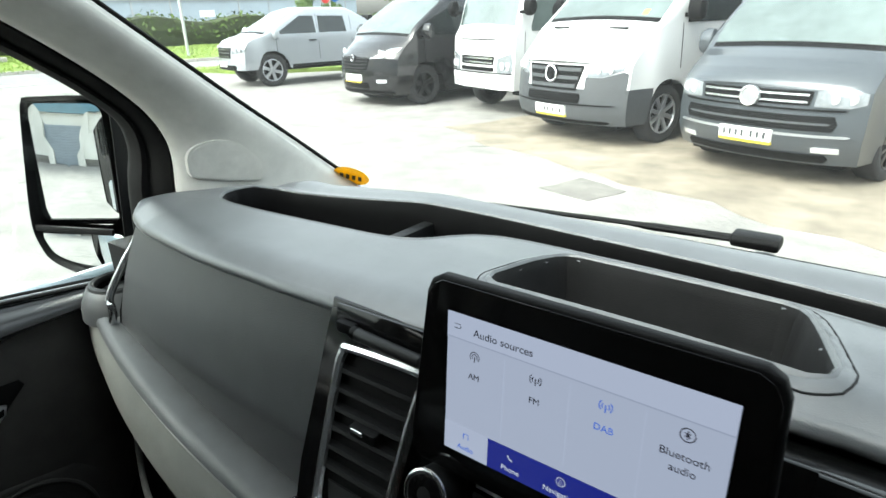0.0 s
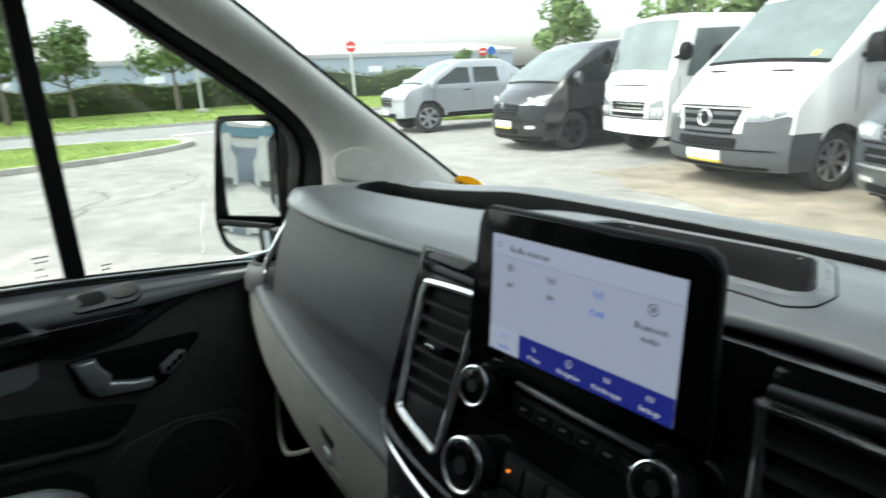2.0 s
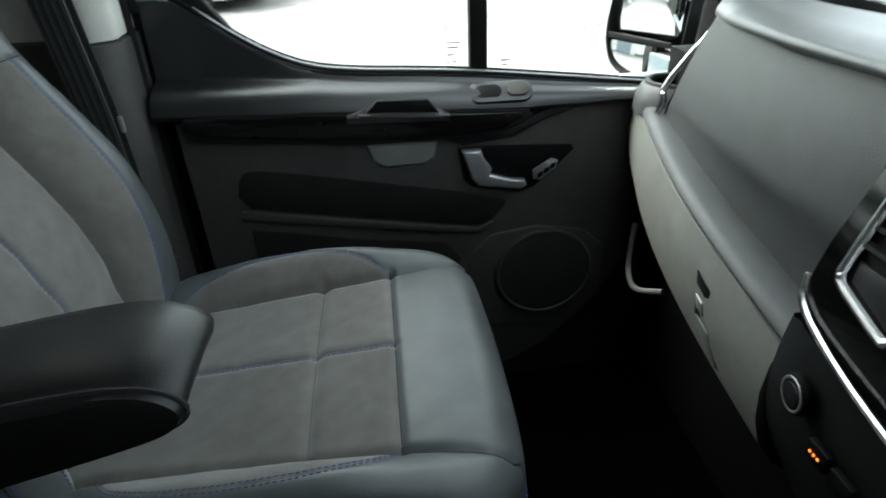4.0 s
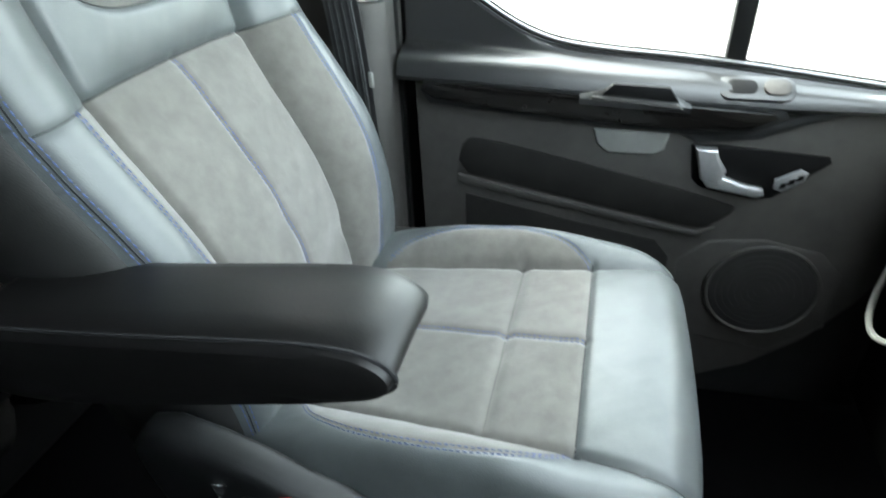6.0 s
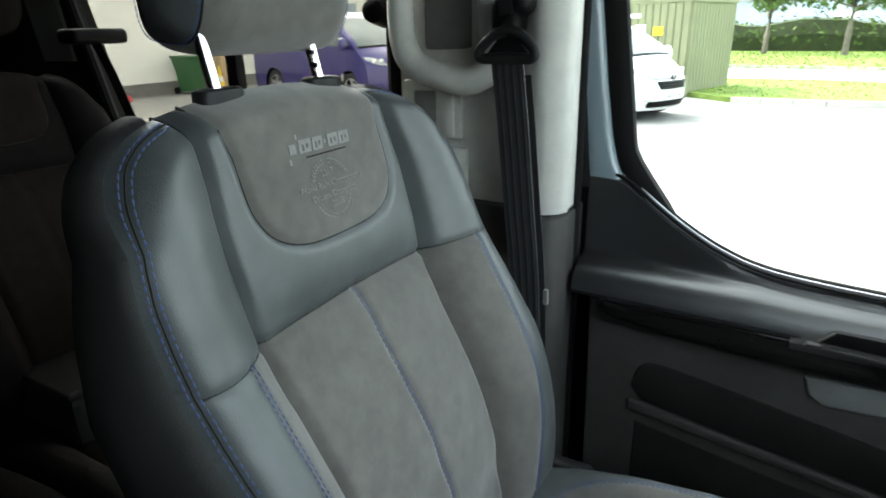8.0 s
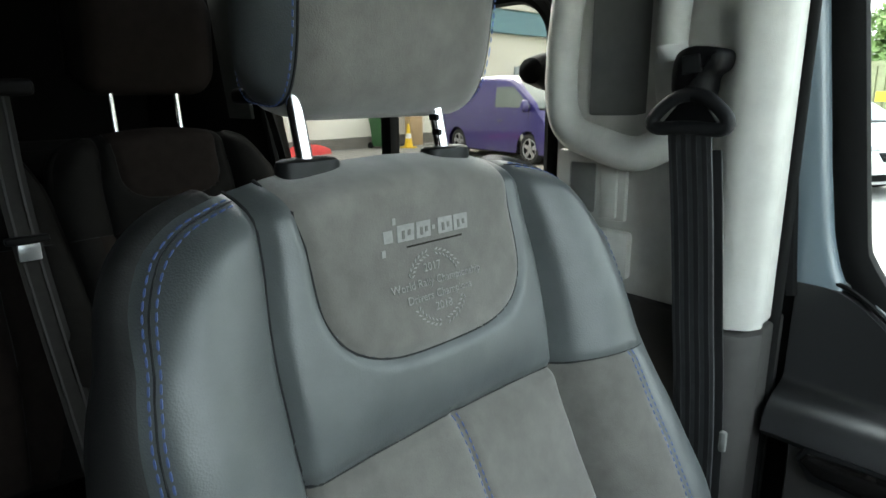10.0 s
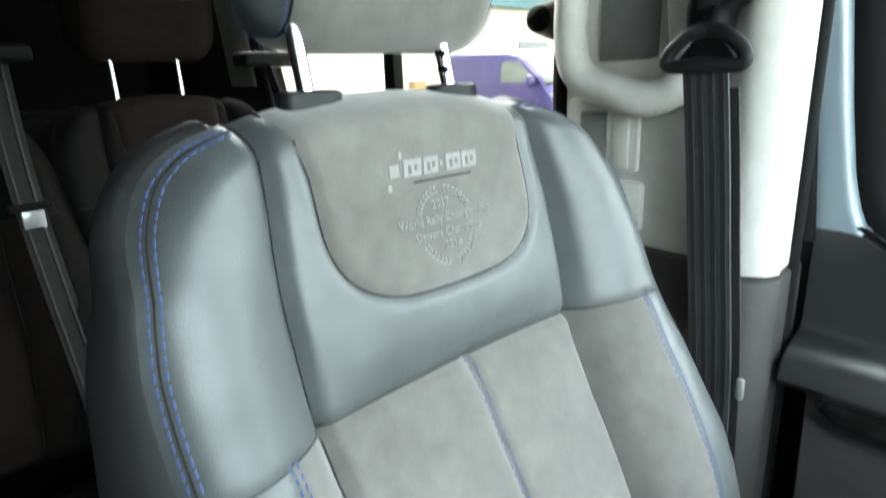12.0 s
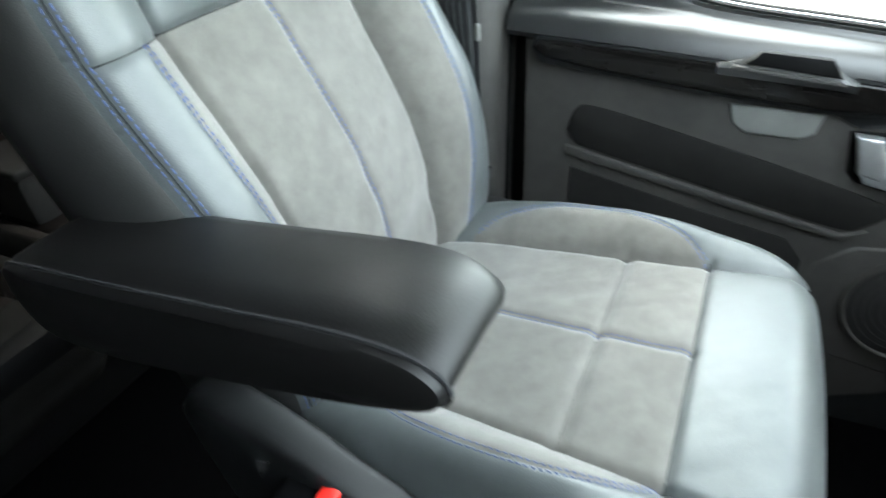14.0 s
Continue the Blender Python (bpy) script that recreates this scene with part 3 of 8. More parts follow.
def headrest(parent, cx, cy, cz, mats=None, thread=True, w=0.265, h=0.205, d=0.105, tilt=-6):
    """A padded head restraint on two chrome posts."""
    suede, leather, rim = mats or (SUEDE, LEATHER, LEATHER_DK)
    n, rows = 56, []
    m = Matrix.Translation((cx, cy, cz)) @ Matrix.Rotation(radians(tilt), 4, "X")
    holder = new("headrest")
    holder.parent = parent
    half_front, half_all = w / 2 * 0.84, w / 2

    def prof(x):
        # depth and height taper toward the two ends
        t = abs(x) / half_all
        s = (1 - max(0, (t - 0.55) / 0.45) ** 2.6 * 0.72) if t < 1 else 0.28
        return s
    xs = sorted(set([-half_all, half_all, -half_front, half_front] + list(np.linspace(-half_all, half_all, 41))))
    rings = []
    for x in xs:
        s = prof(x)
        row = []
        for j in range(n):
            a = 2 * math.pi * j / n
            c, q = math.cos(a), math.sin(a)
            y = d / 2 * s * math.copysign(abs(c) ** 0.55, c)
            z = h / 2 * (0.5 + 0.5 * s) * math.copysign(abs(q) ** 0.45, q)
            y += 0.012 * (1 - (z / h * 2) ** 2) * (1 if c > 0 else 0.3) * s
            row.append(m @ Vector((x, y, z)))
        rings.append((x, row))
    mid = [r for x, r in rings if -half_front - 1e-6 <= x <= half_front + 1e-6]
    lft = [r for x, r in rings if x <= -half_front + 1e-6]
    rgt = [r for x, r in rings if x >= half_front - 1e-6]
    part("front_panel", loft(mid, closed=True), suede, holder, "grey suede headrest panel")
    for seg in (lft, rgt):
        part("end_panel", loft(seg, closed=True, caps=True), leather if thread else rim, holder, "black leather end panel")
    if thread:
        for x in (-half_front, half_front):
            ringp = next(r for q, r in rings if abs(q - x) < 1e-6)
            part("seam", tube(ringp, 0.0012, 6, closed=True), SEAM, holder)
            c0 = sum(ringp, Vector()) / n
            verts, faces = [], []
            for off in (-0.004, 0.004):
                for j in range(n):
                    a, b = ringp[j], ringp[(j + 1) % n]
                    k = max(1, int((b - a).length / 0.0062))
                    for g in range(k):
                        p0, p1 = a.lerp(b, g / k), a.lerp(b, (g + 0.66) / k)
                        nrm = (p0 - c0).normalized() * 0.0012
                        o = m.to_3x3() @ Vector((off, 0, 0))
                        sd = m.to_3x3() @ Vector((0.0008, 0, 0))
                        base = len(verts)
                        verts += [tuple(p0 + o - sd), tuple(p0 + o + nrm), tuple(p0 + o + sd), tuple(p1 + o - sd), tuple(p1 + o + nrm), tuple(p1 + o + sd)]
                        faces += [(base, base + 1, base + 4, base + 3), (base + 1, base + 2, base + 5, base + 4)]
            me = bpy.data.meshes.new("headrest_stitching")
            me.from_pydata(verts, [], faces)
            tagged(wrap(me, "headrest_stitching", THREAD, holder, "blue double-stitched seam thread"), kind="stuff")
    return holder


def posts(parent, xs, y, z0, z1, lean=0.12):
    for i, x in enumerate(xs):
        p = part("headrest_post", cyl((x, y, z0 - 0.01), (x, y - (z1 - z0) * lean, z1), 0.0062, n=20), STEEL, parent, "polished chrome headrest post")
        oval = [[(x + k * 0.025 * math.copysign(abs(math.cos(a)) ** 0.7, math.cos(a)), y + k * 0.014 * math.copysign(abs(math.sin(a)) ** 0.7, math.sin(a)), z0 + dz) for a in (2 * math.pi * q / 28 for q in range(28))] for k, dz in ((1.0, -0.02), (1.0, 0.001), (0.95, 0.0045), (0.8, 0.006), (0.3, 0.006))]
        part("post_collar", loft(oval, closed=True, caps=True), PLASTIC, parent, "black plastic post collar")
        if i == 1:
            for k in range(3):
                yk, zk = y - lean * (0.018 + 0.013 * k), z0 + 0.018 + 0.013 * k
                part("notch", box((x + 0.0030, yk - 0.0045, zk - 0.0025), (x + 0.0066, yk + 0.0045, zk + 0.0025)), PLASTIC_DK, p)


seat = thing("passenger_seat", "black leather and grey suede bucket seat with blue stitching", "car seat")
seat_place = back_frame()
seat_on = backrest(seat, seat_place, 0.0036)
headrest(seat, -0.430, -0.630, 1.718, w=0.236)
posts(seat, (-0.336, -0.479), -0.592, 1.583, 1.70, 0.25)

# the pressed emblem on the bib: plain blocks for the mark, then the readable lines and a laurel ring
emblem = new("emblem")
emblem.parent = seat
tagged(emblem, "pale pressed emblem with a laurel ring and lettering")


def on_bib(u, v, lift=0.0006):
    return Vector(seat_on(np.array([[u, v]]), lift)[0])


def bib_pose(u, v, lift=0.0008, turn=0.0):
    m = Matrix(((-1, 0, 0), (0, -math.sin(RECLINE), math.cos(RECLINE)), (0, math.cos(RECLINE), math.sin(RECLINE)))).transposed()
    return Matrix.Translation(on_bib(u, v, lift)) @ m.to_4x4() @ Matrix.Rotation(radians(turn), 4, "Z")


def bib_block(points, name="mark_block", material=EMBOSS, depth=0.0007):
    """A small raised plate given by corners on the bib."""
    bm = bmesh.new()
    lo = [bm.verts.new(on_bib(u, v, -0.0004)) for u, v in points]
    hi = [bm.verts.new(on_bib(u, v, depth)) for u, v in points]
    bm.faces.new(hi)
    for i in range(len(points)):
        j = (i + 1) % len(points)
        bm.faces.new((lo[i], lo[j], hi[j], hi[i]))
    return part(name, bm, material, emblem)


for u, v, w, hgt in ((0.0495, 0.5345, 0.0035, 0.005), (0.0425, 0.546, 0.0085, 0.009), (0.0345, 0.5565, 0.003, 0.005)):
    bib_block([(u - w / 2, v - hgt / 2), (u - w / 2 - 0.001, v + hgt / 2), (u + w / 2 - 0.001, v + hgt / 2), (u + w / 2, v - hgt / 2)])
for u0, w in ((0.0345, 0.017), (0.0150, 0.015), (-0.0025, 0.003), (-0.008, 0.016), (-0.0255, 0.0165)):
    v0, hgt = (0.5405, 0.0125) if w > 0.01 else (0.545, 0.0035)
    k = 0.2 * hgt
    bib_block([(u0, v0), (u0 - k, v0 + hgt), (u0 - w - k, v0 + hgt), (u0 - w, v0)])
    if w > 0.01:
        for j in range(2):
            g = u0 - w * (0.30 + 0.36 * j)
            bib_block([(g, v0 + 0.002 + 0.002 * j), (g - 0.001, v0 + hgt * 0.66), (g - 0.0035, v0 + hgt * 0.66), (g - 0.0025, v0 + 0.002 + 0.002 * j)], "mark_gap", SUEDE, 0.0012)
bib_block([(0.026, 0.5352), (0.026, 0.5366), (-0.034, 0.5366), (-0.034, 0.5352)], "mark_line", SUEDE_DK, 0.0006)
for text, v, u, size in (("2017", 0.5172, 0.006, 0.0092), ("World Rally Championship", 0.5062, 0.002, 0.0088), ("Drivers Champions", 0.4955, 0.002, 0.0088), ("2018", 0.4858, 0.001, 0.0092)):
    words(text, size, bib_pose(u, v, 0.0011), EMBOSS, "lettering", emblem, 0.0003)
for a0, a1 in ((100, 152), (28, 80), (208, 260), (280, 332)):
    for k in range(7):
        a = radians(a0 + (a1 - a0) * k / 6)
        for sgn in (-1, 1):
            r = 0.0278 + sgn * 0.0018
            u, v = 0.003 - r * math.cos(a), 0.5005 + r * math.sin(a)
            t = a + math.pi / 2 + sgn * 0.6
            du, dv = -math.cos(t) * 0.0021, math.sin(t) * 0.0021
            pu, pv = -dv * 0.33, du * 0.33
            bib_block([(u - du, v - dv), (u + pu, v + pv), (u + du, v + dv), (u - pu, v - pv)], "laurel_leaf", EMBOSS, 0.0008)

# seat cushion
CU_V = lambda y: 1.056 + 0.06 * (y + 0.14)


def cushion_surface(parent, dx=0.0, dy=0.0, dz=0.0, step=0.004, thread=True, mats=None):
    suede, leather, rim = mats or (SUEDE, LEATHER, LEATHER_DK)
    half = dense([(0.0, 0.074), (0.08, 0.073), (0.15, 0.070), (0.19, 0.062), (0.217, 0.04), (0.229, 0.0), (0.236, -0.08), (0.240, -0.18), (0.238, -0.30), (0.228, -0.40), (0.19, -0.43), (0.0, -0.435)], 110)
    left = half[::-1][1:-1].copy()
    left[:, 0] *= -1
    outline = np.vstack([half, left])[::-1]
    ys = np.linspace(-0.43, 0.07, 70)
    eu = lambda y: interp(y, [-0.45, -0.3, -0.14, -0.045, 0.03, 0.08], [0.128, 0.144, 0.157, 0.165, 0.176, 0.185])
    edgeR = np.stack([eu(ys), ys], 1)
    edgeL = edgeR * (-1, 1)
    fy = lambda u: -0.045 + 0 * u
    front = np.stack([np.linspace(-0.172, 0.172, 50), np.full(50, -0.045)], 1)
    cross = np.stack([np.linspace(-0.16, 0.16, 50), np.full(50, -0.140)], 1)
    mid = np.stack([np.zeros(50), np.linspace(-0.43, -0.045, 50)], 1)
    arcR = dense([(0.150, -0.345), (0.178, -0.315), (0.199, -0.26), (0.206, -0.19), (0.203, -0.13), (0.190, -0.08), (0.168, -0.047)], 60)
    arcL = arcR * (-1, 1)

    def height(P):
        u, y = np.abs(P[:, 0]), P[:, 1]
        c = eu(y)
        h = 1.056 + 0.075 * (y + 0.14) - 0.9 * np.clip(y - 0.0, 0, 1) ** 1.7 - 0.02 * np.clip((-0.33 - y) / 0.1, 0, 1) ** 2
        k = interp(y, [-0.46, -0.38, -0.3, -0.2, -0.1, -0.03, 0.03, 0.09], [0.15, 0.4, 0.8, 1.0, 0.85, 0.45, 0.15, 0.0])
        q = np.clip((u - c) / (0.240 - c), 0, 1)
        h += k * interp(q, [0, 0.2, 0.45, 0.65, 0.85, 1.0], [0, 0.018, 0.034, 0.036, 0.024, -0.004])
        h += np.where(u < c, 0.006 * (1 - (u / c) ** 2), 0)
        near = lambda poly, depth, w: -depth * np.exp(-(line_distance(P, poly)[0] / w) ** 2)
        h += near(edgeR, 0.006, 0.005) + near(edgeL, 0.006, 0.005) + near(front, 0.0045, 0.0045) + near(cross, 0.006, 0.007) + near(mid, 0.004, 0.0045)
        h += near(arcR, 0.002, 0.003) + near(arcL, 0.002, 0.003)
        e = line_distance(P, np.vstack([outline, outline[:1]]))[0]
        h -= 0.014 * np.clip(1 - e / 0.03, 0, 1) ** 2
        return h + fine_noise(P, 36, 2) * 0.0006 + fine_noise(P, 85, 5) * 0.0003

    def region(C):
        u, y = np.abs(C[:, 0]), C[:, 1]
        sign = np.where(C[:, 0] > 0, 0, 1)
        r = np.zeros(len(C), int)
        r[y > -0.045] = 1
        bol = (u >= eu(y)) & (y <= -0.045) | (u >= eu(y)) & (y > -0.045)
        r[bol] = 4 + sign[bol]
        arc = inside(np.stack([u, y], 1), np.vstack([arcR, np.stack([eu(arcR[::-1, 1]), arcR[::-1, 1]], 1)])) & (u >= eu(y))
        r[arc] = 2 + sign[arc]
        return r
    place = lambda P, h: np.stack([SEAT_X + dx + P[:, 0], P[:, 1] + dy, np.asarray(h) * np.ones(len(P)) + dz], 1)
    names = ["cushion_insert", "cushion_front", "cushion_strip", "cushion_strip", "cushion_bolster", "cushion_bolster", "cushion_side"]
    labels = ["grey suede cushion insert with cross seams", "smooth black leather front edge", "grey suede strip", "grey suede strip", "", "", "black leather cushion skirt"]
    ms = [suede, leather, suede, suede, leather, leather, leather]

    def place_down(P, h):
        return place(P, h)
    sheet(outline, step, [edgeR, edgeL, front, arcR, arcL, cross, mid], height, region, ms, names, place_down, parent, labels,
          [(0.006, -0.006, 1.0), (0.010, -0.02, 1.0), (0.012, -0.045, 1.0), (0.012, -0.075, 1.0), (0.006, -0.082, 1.0), (0.010, -0.10, 1.0), (0.0, -0.135, 1.0), (-0.03, -0.15, 1.0)])
    on = lambda P, lift: place(P, height(P) + lift)
    # cross is a soft fold; its dark cord puts crease shade into colour.
    for poly, r in ((edgeR, 0.0013), (edgeL, 0.0013), (front, 0.0011), (cross, 0.0008)):
        piping(poly, on, parent, r=r)
    if thread:
        for s in (1, -1):
            a = arcR * (s, 1)
            stitches([a - (0.003 * s, 0), a + (0.003 * s, 0)], on, parent, "cushion_stitching", r=0.0007)
        stitches([mid - (0.003, 0), mid + (0.003, 0)], on, parent, "cushion_stitching", r=0.0007)
        rimr = np.array([p for p in np.vstack([half[:1] * (-1, 1), half]) if p[1] > -0.36])
        for s in (1, -1):
            rim2 = rimr * (s, 1)
            tg = np.gradient(rim2, axis=0)
            out_n = np.stack([tg[:, 1], -tg[:, 0]], 1)
            out_n /= np.linalg.norm(out_n, axis=1, keepdims=True) + 1e-9
            out_n *= np.sign((out_n * rim2).sum(1).mean())
            rim2 = rim2 + out_n * 0.0128
            low = lambda P, lift: place(P, height(P * 0.95) - 0.064 + lift)
            lower = lambda P, lift: low(P, lift - 0.007)
            for fn in (low, lower):
                stitches([rim2], fn, parent, "skirt_stitching", r=0.00075)
    return on


cushion_surface(seat)
# side shield, pedestal, recliner cover and buckle on the inboard side
shield = [(-0.40, 0.95), (-0.425, 1.02), (-0.440, 1.075), (-0.445, 1.108), (-0.432, 1.127), (-0.405, 1.133), (-0.36, 1.122), (-0.32, 1.107), (-0.28, 1.086), (-0.24, 1.07), (-0.19, 1.032), (-0.13, 1.004),
          (-0.05, 0.985), (0.02, 0.965), (0.035, 0.93), (0.02, 0.87), (-0.36, 0.86)]
part("side_shield", prism(shield, "x", -0.160, -0.120, 0.012, 3), PLASTIC, seat, "curved black plastic side shield")
part("side_shield", prism([(y, min(z, 1.03 if y < -0.3 else 0.99)) for y, z in shield], "x", -0.687, -0.662, 0.006, 3), PLASTIC, seat, "curved black plastic side shield")
part("pedestal", box((-0.62, -0.42, 0.60), (-0.20, 0.0, 0.93), 0.02), PLASTIC_DK, seat, "black steel seat pedestal")
part("recliner_lever", prism([(-0.10, 0.905), (0.045, 0.925), (0.06, 0.945), (0.05, 0.955), (-0.10, 0.935)], "x", -0.30, -0.27, 0.004), SILVERPL, seat)
buckle = new("buckle")
buckle.parent = seat
part("buckle_body", box((-0.128, -0.335, 1.0), (-0.098, -0.275, 1.078), 0.008, 3), PLASTIC_DK, buckle, "black seatbelt buckle")
part("red_button", box((-0.124, -0.296, 1.077), (-0.102, -0.279, 1.085), 0.002), REDBTN, buckle, "red release button")
part("latch_plate", strap([(-0.128, -0.335, 1.086), (-0.12, -0.36, 1.088), (-0.11, -0.345, 1.086)], 0.008, 0.002, (1, 0, 0)), STEEL, buckle, "pale metal latch edge")

# folding armrest
arm = new("armrest")
arm.parent = seat
tagged(arm, "padded black leather armrest folded down")
arm_side = dense([(-0.545, 1.232), (-0.540, 1.254), (-0.515, 1.260), (-0.43, 1.270), (-0.32, 1.285), (-0.24, 1.296), (-0.197, 1.2975), (-0.174, 1.291), (-0.165, 1.279),
                  (-0.174, 1.267), (-0.205, 1.256), (-0.275, 1.238), (-0.38, 1.213), (-0.46, 1.198), (-0.515, 1.195), (-0.537, 1.208), (-0.545, 1.232)], 97)[:-1]
mid_arm = arm_side.mean(0)
rows = []
for x, k in ((-0.088, 0.0), (-0.0875, 0.55), (-0.0885, 0.90), (-0.092, 0.985), (-0.098, 1.0), (-0.104, 1.012), (-0.125, 1.016), (-0.15, 1.018), (-0.175, 1.008), (-0.188, 0.985), (-0.196, 0.93), (-0.199, 0.8), (-0.199, 0.0)):
    rows.append([(x, *(mid_arm + (p - mid_arm) * (max(k, 0.01) if k < 1 else 1) + (0, 0.0 if k <= 1 else (k - 1) * 0.25 * (1 if p[1] > mid_arm[1] else -0.3)))) for p in arm_side])
part("pad", loft(rows, closed=True, caps=True), LEATHER_DK, arm, "padded black leather armrest")
part("piping", tube([(-0.0985, y, z) for y, z in mid_arm + (arm_side - mid_arm) * 1.004], 0.0018, 6, closed=True), SEAM, arm, "raised black piping")
part("hinge", cyl((-0.20, -0.48, 1.232), (-0.23, -0.48, 1.232), 0.028, n=28, bevel=0.004), PLASTIC_DK, arm, "black hinge boss")


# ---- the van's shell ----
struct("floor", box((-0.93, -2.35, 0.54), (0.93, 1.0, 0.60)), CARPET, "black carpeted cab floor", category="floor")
struct("ceiling", box((-0.84, -2.35, 1.98), (0.84, 0.03, 2.03), 0.004), HEADLINER, "dark fabric van headliner", category="ceiling")
struct("wall_rear", box((-0.93, -2.40, 0.54), (0.93, -2.35, 2.03)), HEADLINER, "dark panel behind the rear bench", category="wall")
struct("wall_front", box((-0.93, 1.0, 0.40), (0.93, 1.06, 1.20)), PLASTIC_DK, "black bulkhead below the windscreen", category="wall")


def panel_with_hole(x0, x1, ylo, yhi, zlo, zhi, hole, bevel=0.0):
    """A side wall with a rounded window opening through it; hole is a closed line of (y, z)."""
    bm = bmesh.new()
    n = len(hole)
    cy, cz = sum(p[0] for p in hole) / n, sum(p[1] for p in hole) / n

    def rim(p):
        dy, dz = p[0] - cy, p[1] - cz
        k = min(((yhi - cy) if dy > 0 else (ylo - cy)) / dy if abs(dy) > 1e-6 else 9e9, ((zhi - cz) if dz > 0 else (zlo - cz)) / dz if abs(dz) > 1e-6 else 9e9)
        return cy + dy * k, cz + dz * k
    rows = []
    for x, pts in ((x0, [rim(p) for p in hole]), (x0, hole), (x1, hole), (x1, [rim(p) for p in hole])):
        rows.append([bm.verts.new((x, y, z)) for y, z in pts])
    rows.append(rows[0])
    for a, b in zip(rows, rows[1:]):
        for j in range(n):
            bm.faces.new((a[j], a[(j + 1) % n], b[(j + 1) % n], b[j]))
    return bm


def round_rect(y0, y1, z0, z1, r, n=8):
    pts = []
    for cy, cz, a0 in ((y1 - r, z1 - r, 0), (y0 + r, z1 - r, 90), (y0 + r, z0 + r, 180), (y1 - r, z0 + r, 270)):
        pts += [(cy + r * math.cos(radians(a0 + 90 * k / n)), cz + r * math.sin(radians(a0 + 90 * k / n))) for k in range(n + 1)]
    return pts


side_hole = [(y - (0.30 * (z - 1.55) if y < -1.2 else 0.0), z) for y, z in round_rect(-1.575, -0.745, 1.30, 1.775, 0.07)]
struct("wall_left", panel_with_hole(-0.905, -0.86, -2.35, -0.715, 0.54, 2.0, side_hole), HEADLINER, "dark sliding door panel round the rear side window", category="wall")
struct("window_2", prism([(y * 1.0, z) for y, z in side_hole], "x", -0.890, -0.885), PRIVACY, "dark tinted side window of the sliding door", category="window").visible_shadow = False
struct("window_post", box((-0.892, -1.158, 1.31), (-0.868, -1.128, 1.765), 0.003), RUBBER, "black upright bar across the rear side window", category="window")
struct("pillar_trim_rear", prism([(-1.76, 1.58), (-1.64, 1.58), (-1.70, 1.95), (-1.84, 1.95)], "x", -0.862, -0.850, 0.004), GREYTRIM, "pale grey trim of the rear pillar", category="trim")
seal2 = finish(tube([(-0.862, y, z) for y, z in side_hole], 0.012, 8, closed=True, up=(1, 0, 0)), "window_seal", RUBBER)
tagged(seal2, "black rubber seal round the rear side window", "seal", kind="structure")
# Never in view; left without a window to keep light off the inboard side.
struct("unseen_wall_right", box((0.86, -2.35, 0.54), (0.93, 0.98, 2.0)), HEADLINER, "unseen solid driver side, added to block side light", category="wall")
struct("cant_rail", box((-0.90, -0.80, 1.93), (-0.80, 0.06, 2.02), 0.015), PALETRIM, "pale grey trim above the side windows", category="trim")
struct("header_rail", box((-0.80, 0.02, 1.93), (0.80, 0.10, 2.02), 0.02), PALETRIM, "pale grey trim above the windscreen", category="trim")

# windscreen and cowl
def screen_y(x, z):
    """The windscreen's curved plane."""
    return 0.822 + (1.368 - z) / 0.80 + 0.13 * (1 - min(1.0, (x / 0.72) ** 2))


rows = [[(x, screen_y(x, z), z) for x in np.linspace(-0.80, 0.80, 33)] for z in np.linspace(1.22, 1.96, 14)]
# The pane carries the painted haze of its material.
ws = struct("window_1", loft(rows), VEILED, "clear curved windscreen", category="windscreen")
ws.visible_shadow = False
def foot_z(x):
    """Height of the windscreen's visible foot."""
    return 1.268 + 0.050 * (x / 0.7) ** 2


band = loft([[(x, screen_y(x, foot_z(x) + k) - 0.004, foot_z(x) + k - 0.003) for x in np.linspace(-0.76, 0.76, 33)] for k in (-0.03, -0.015, 0.0)])
struct("windscreen_edge", band, RUBBER, "black printed edge along the foot of the windscreen", category="trim")
cowl_rows = [[(x, y + 0.10 * (1 - (x / 0.8) ** 2), z) for x in np.linspace(-0.80, 0.80, 25)] for y, z in ((0.90, 1.285), (0.97, 1.255), (1.05, 1.235), (1.10, 1.20), (1.10, 1.05))]
struct("cowl", loft(cowl_rows), PLASTIC_DK, "black plastic cowl below the windscreen", category="cowl")


def wiper(name, p0, p1, p2):
    w = thing(name, "black windscreen wiper lying on the cowl", "wiper")
    part("blade", tube(smooth_line([p0, sub(p0, p1, 0.5), p1], 14), 0.0045, 8), RUBBER, w)
    part("arm", tube(smooth_line([sub(p0, p1, 0.48), sub(sub(p0, p1, 0.48), p2, 0.4), p2], 10), [0.004] * 5 + [0.007] * 5, 8), PLASTIC_DK, w)
    part("pivot_cap", box(tuple(a - b for a, b in zip(p2, (0.035, 0.018, 0.010))), tuple(a + b for a, b in zip(p2, (0.035, 0.018, 0.012))), 0.006), PLASTIC_DK, w)


wiper("windscreen_wiper", (-0.52, 1.005, 1.283), (-0.13, 1.065, 1.284), (-0.045, 1.075, 1.282))

sticker = thing("sticker", "oval yellow sticker with dark marks on the windscreen", "sticker")


def on_screen(p, q, lift=0.0):
    """A place on the sticker: p along its long way, q across it, on the inside of the windscreen."""
    x, z = -0.692 + 0.025 * p + 0.024 * q, 1.351 - 0.009 * p + 0.023 * q
    return Vector((x, screen_y(x, z) - 0.006 - lift, z - 0.004 - lift))


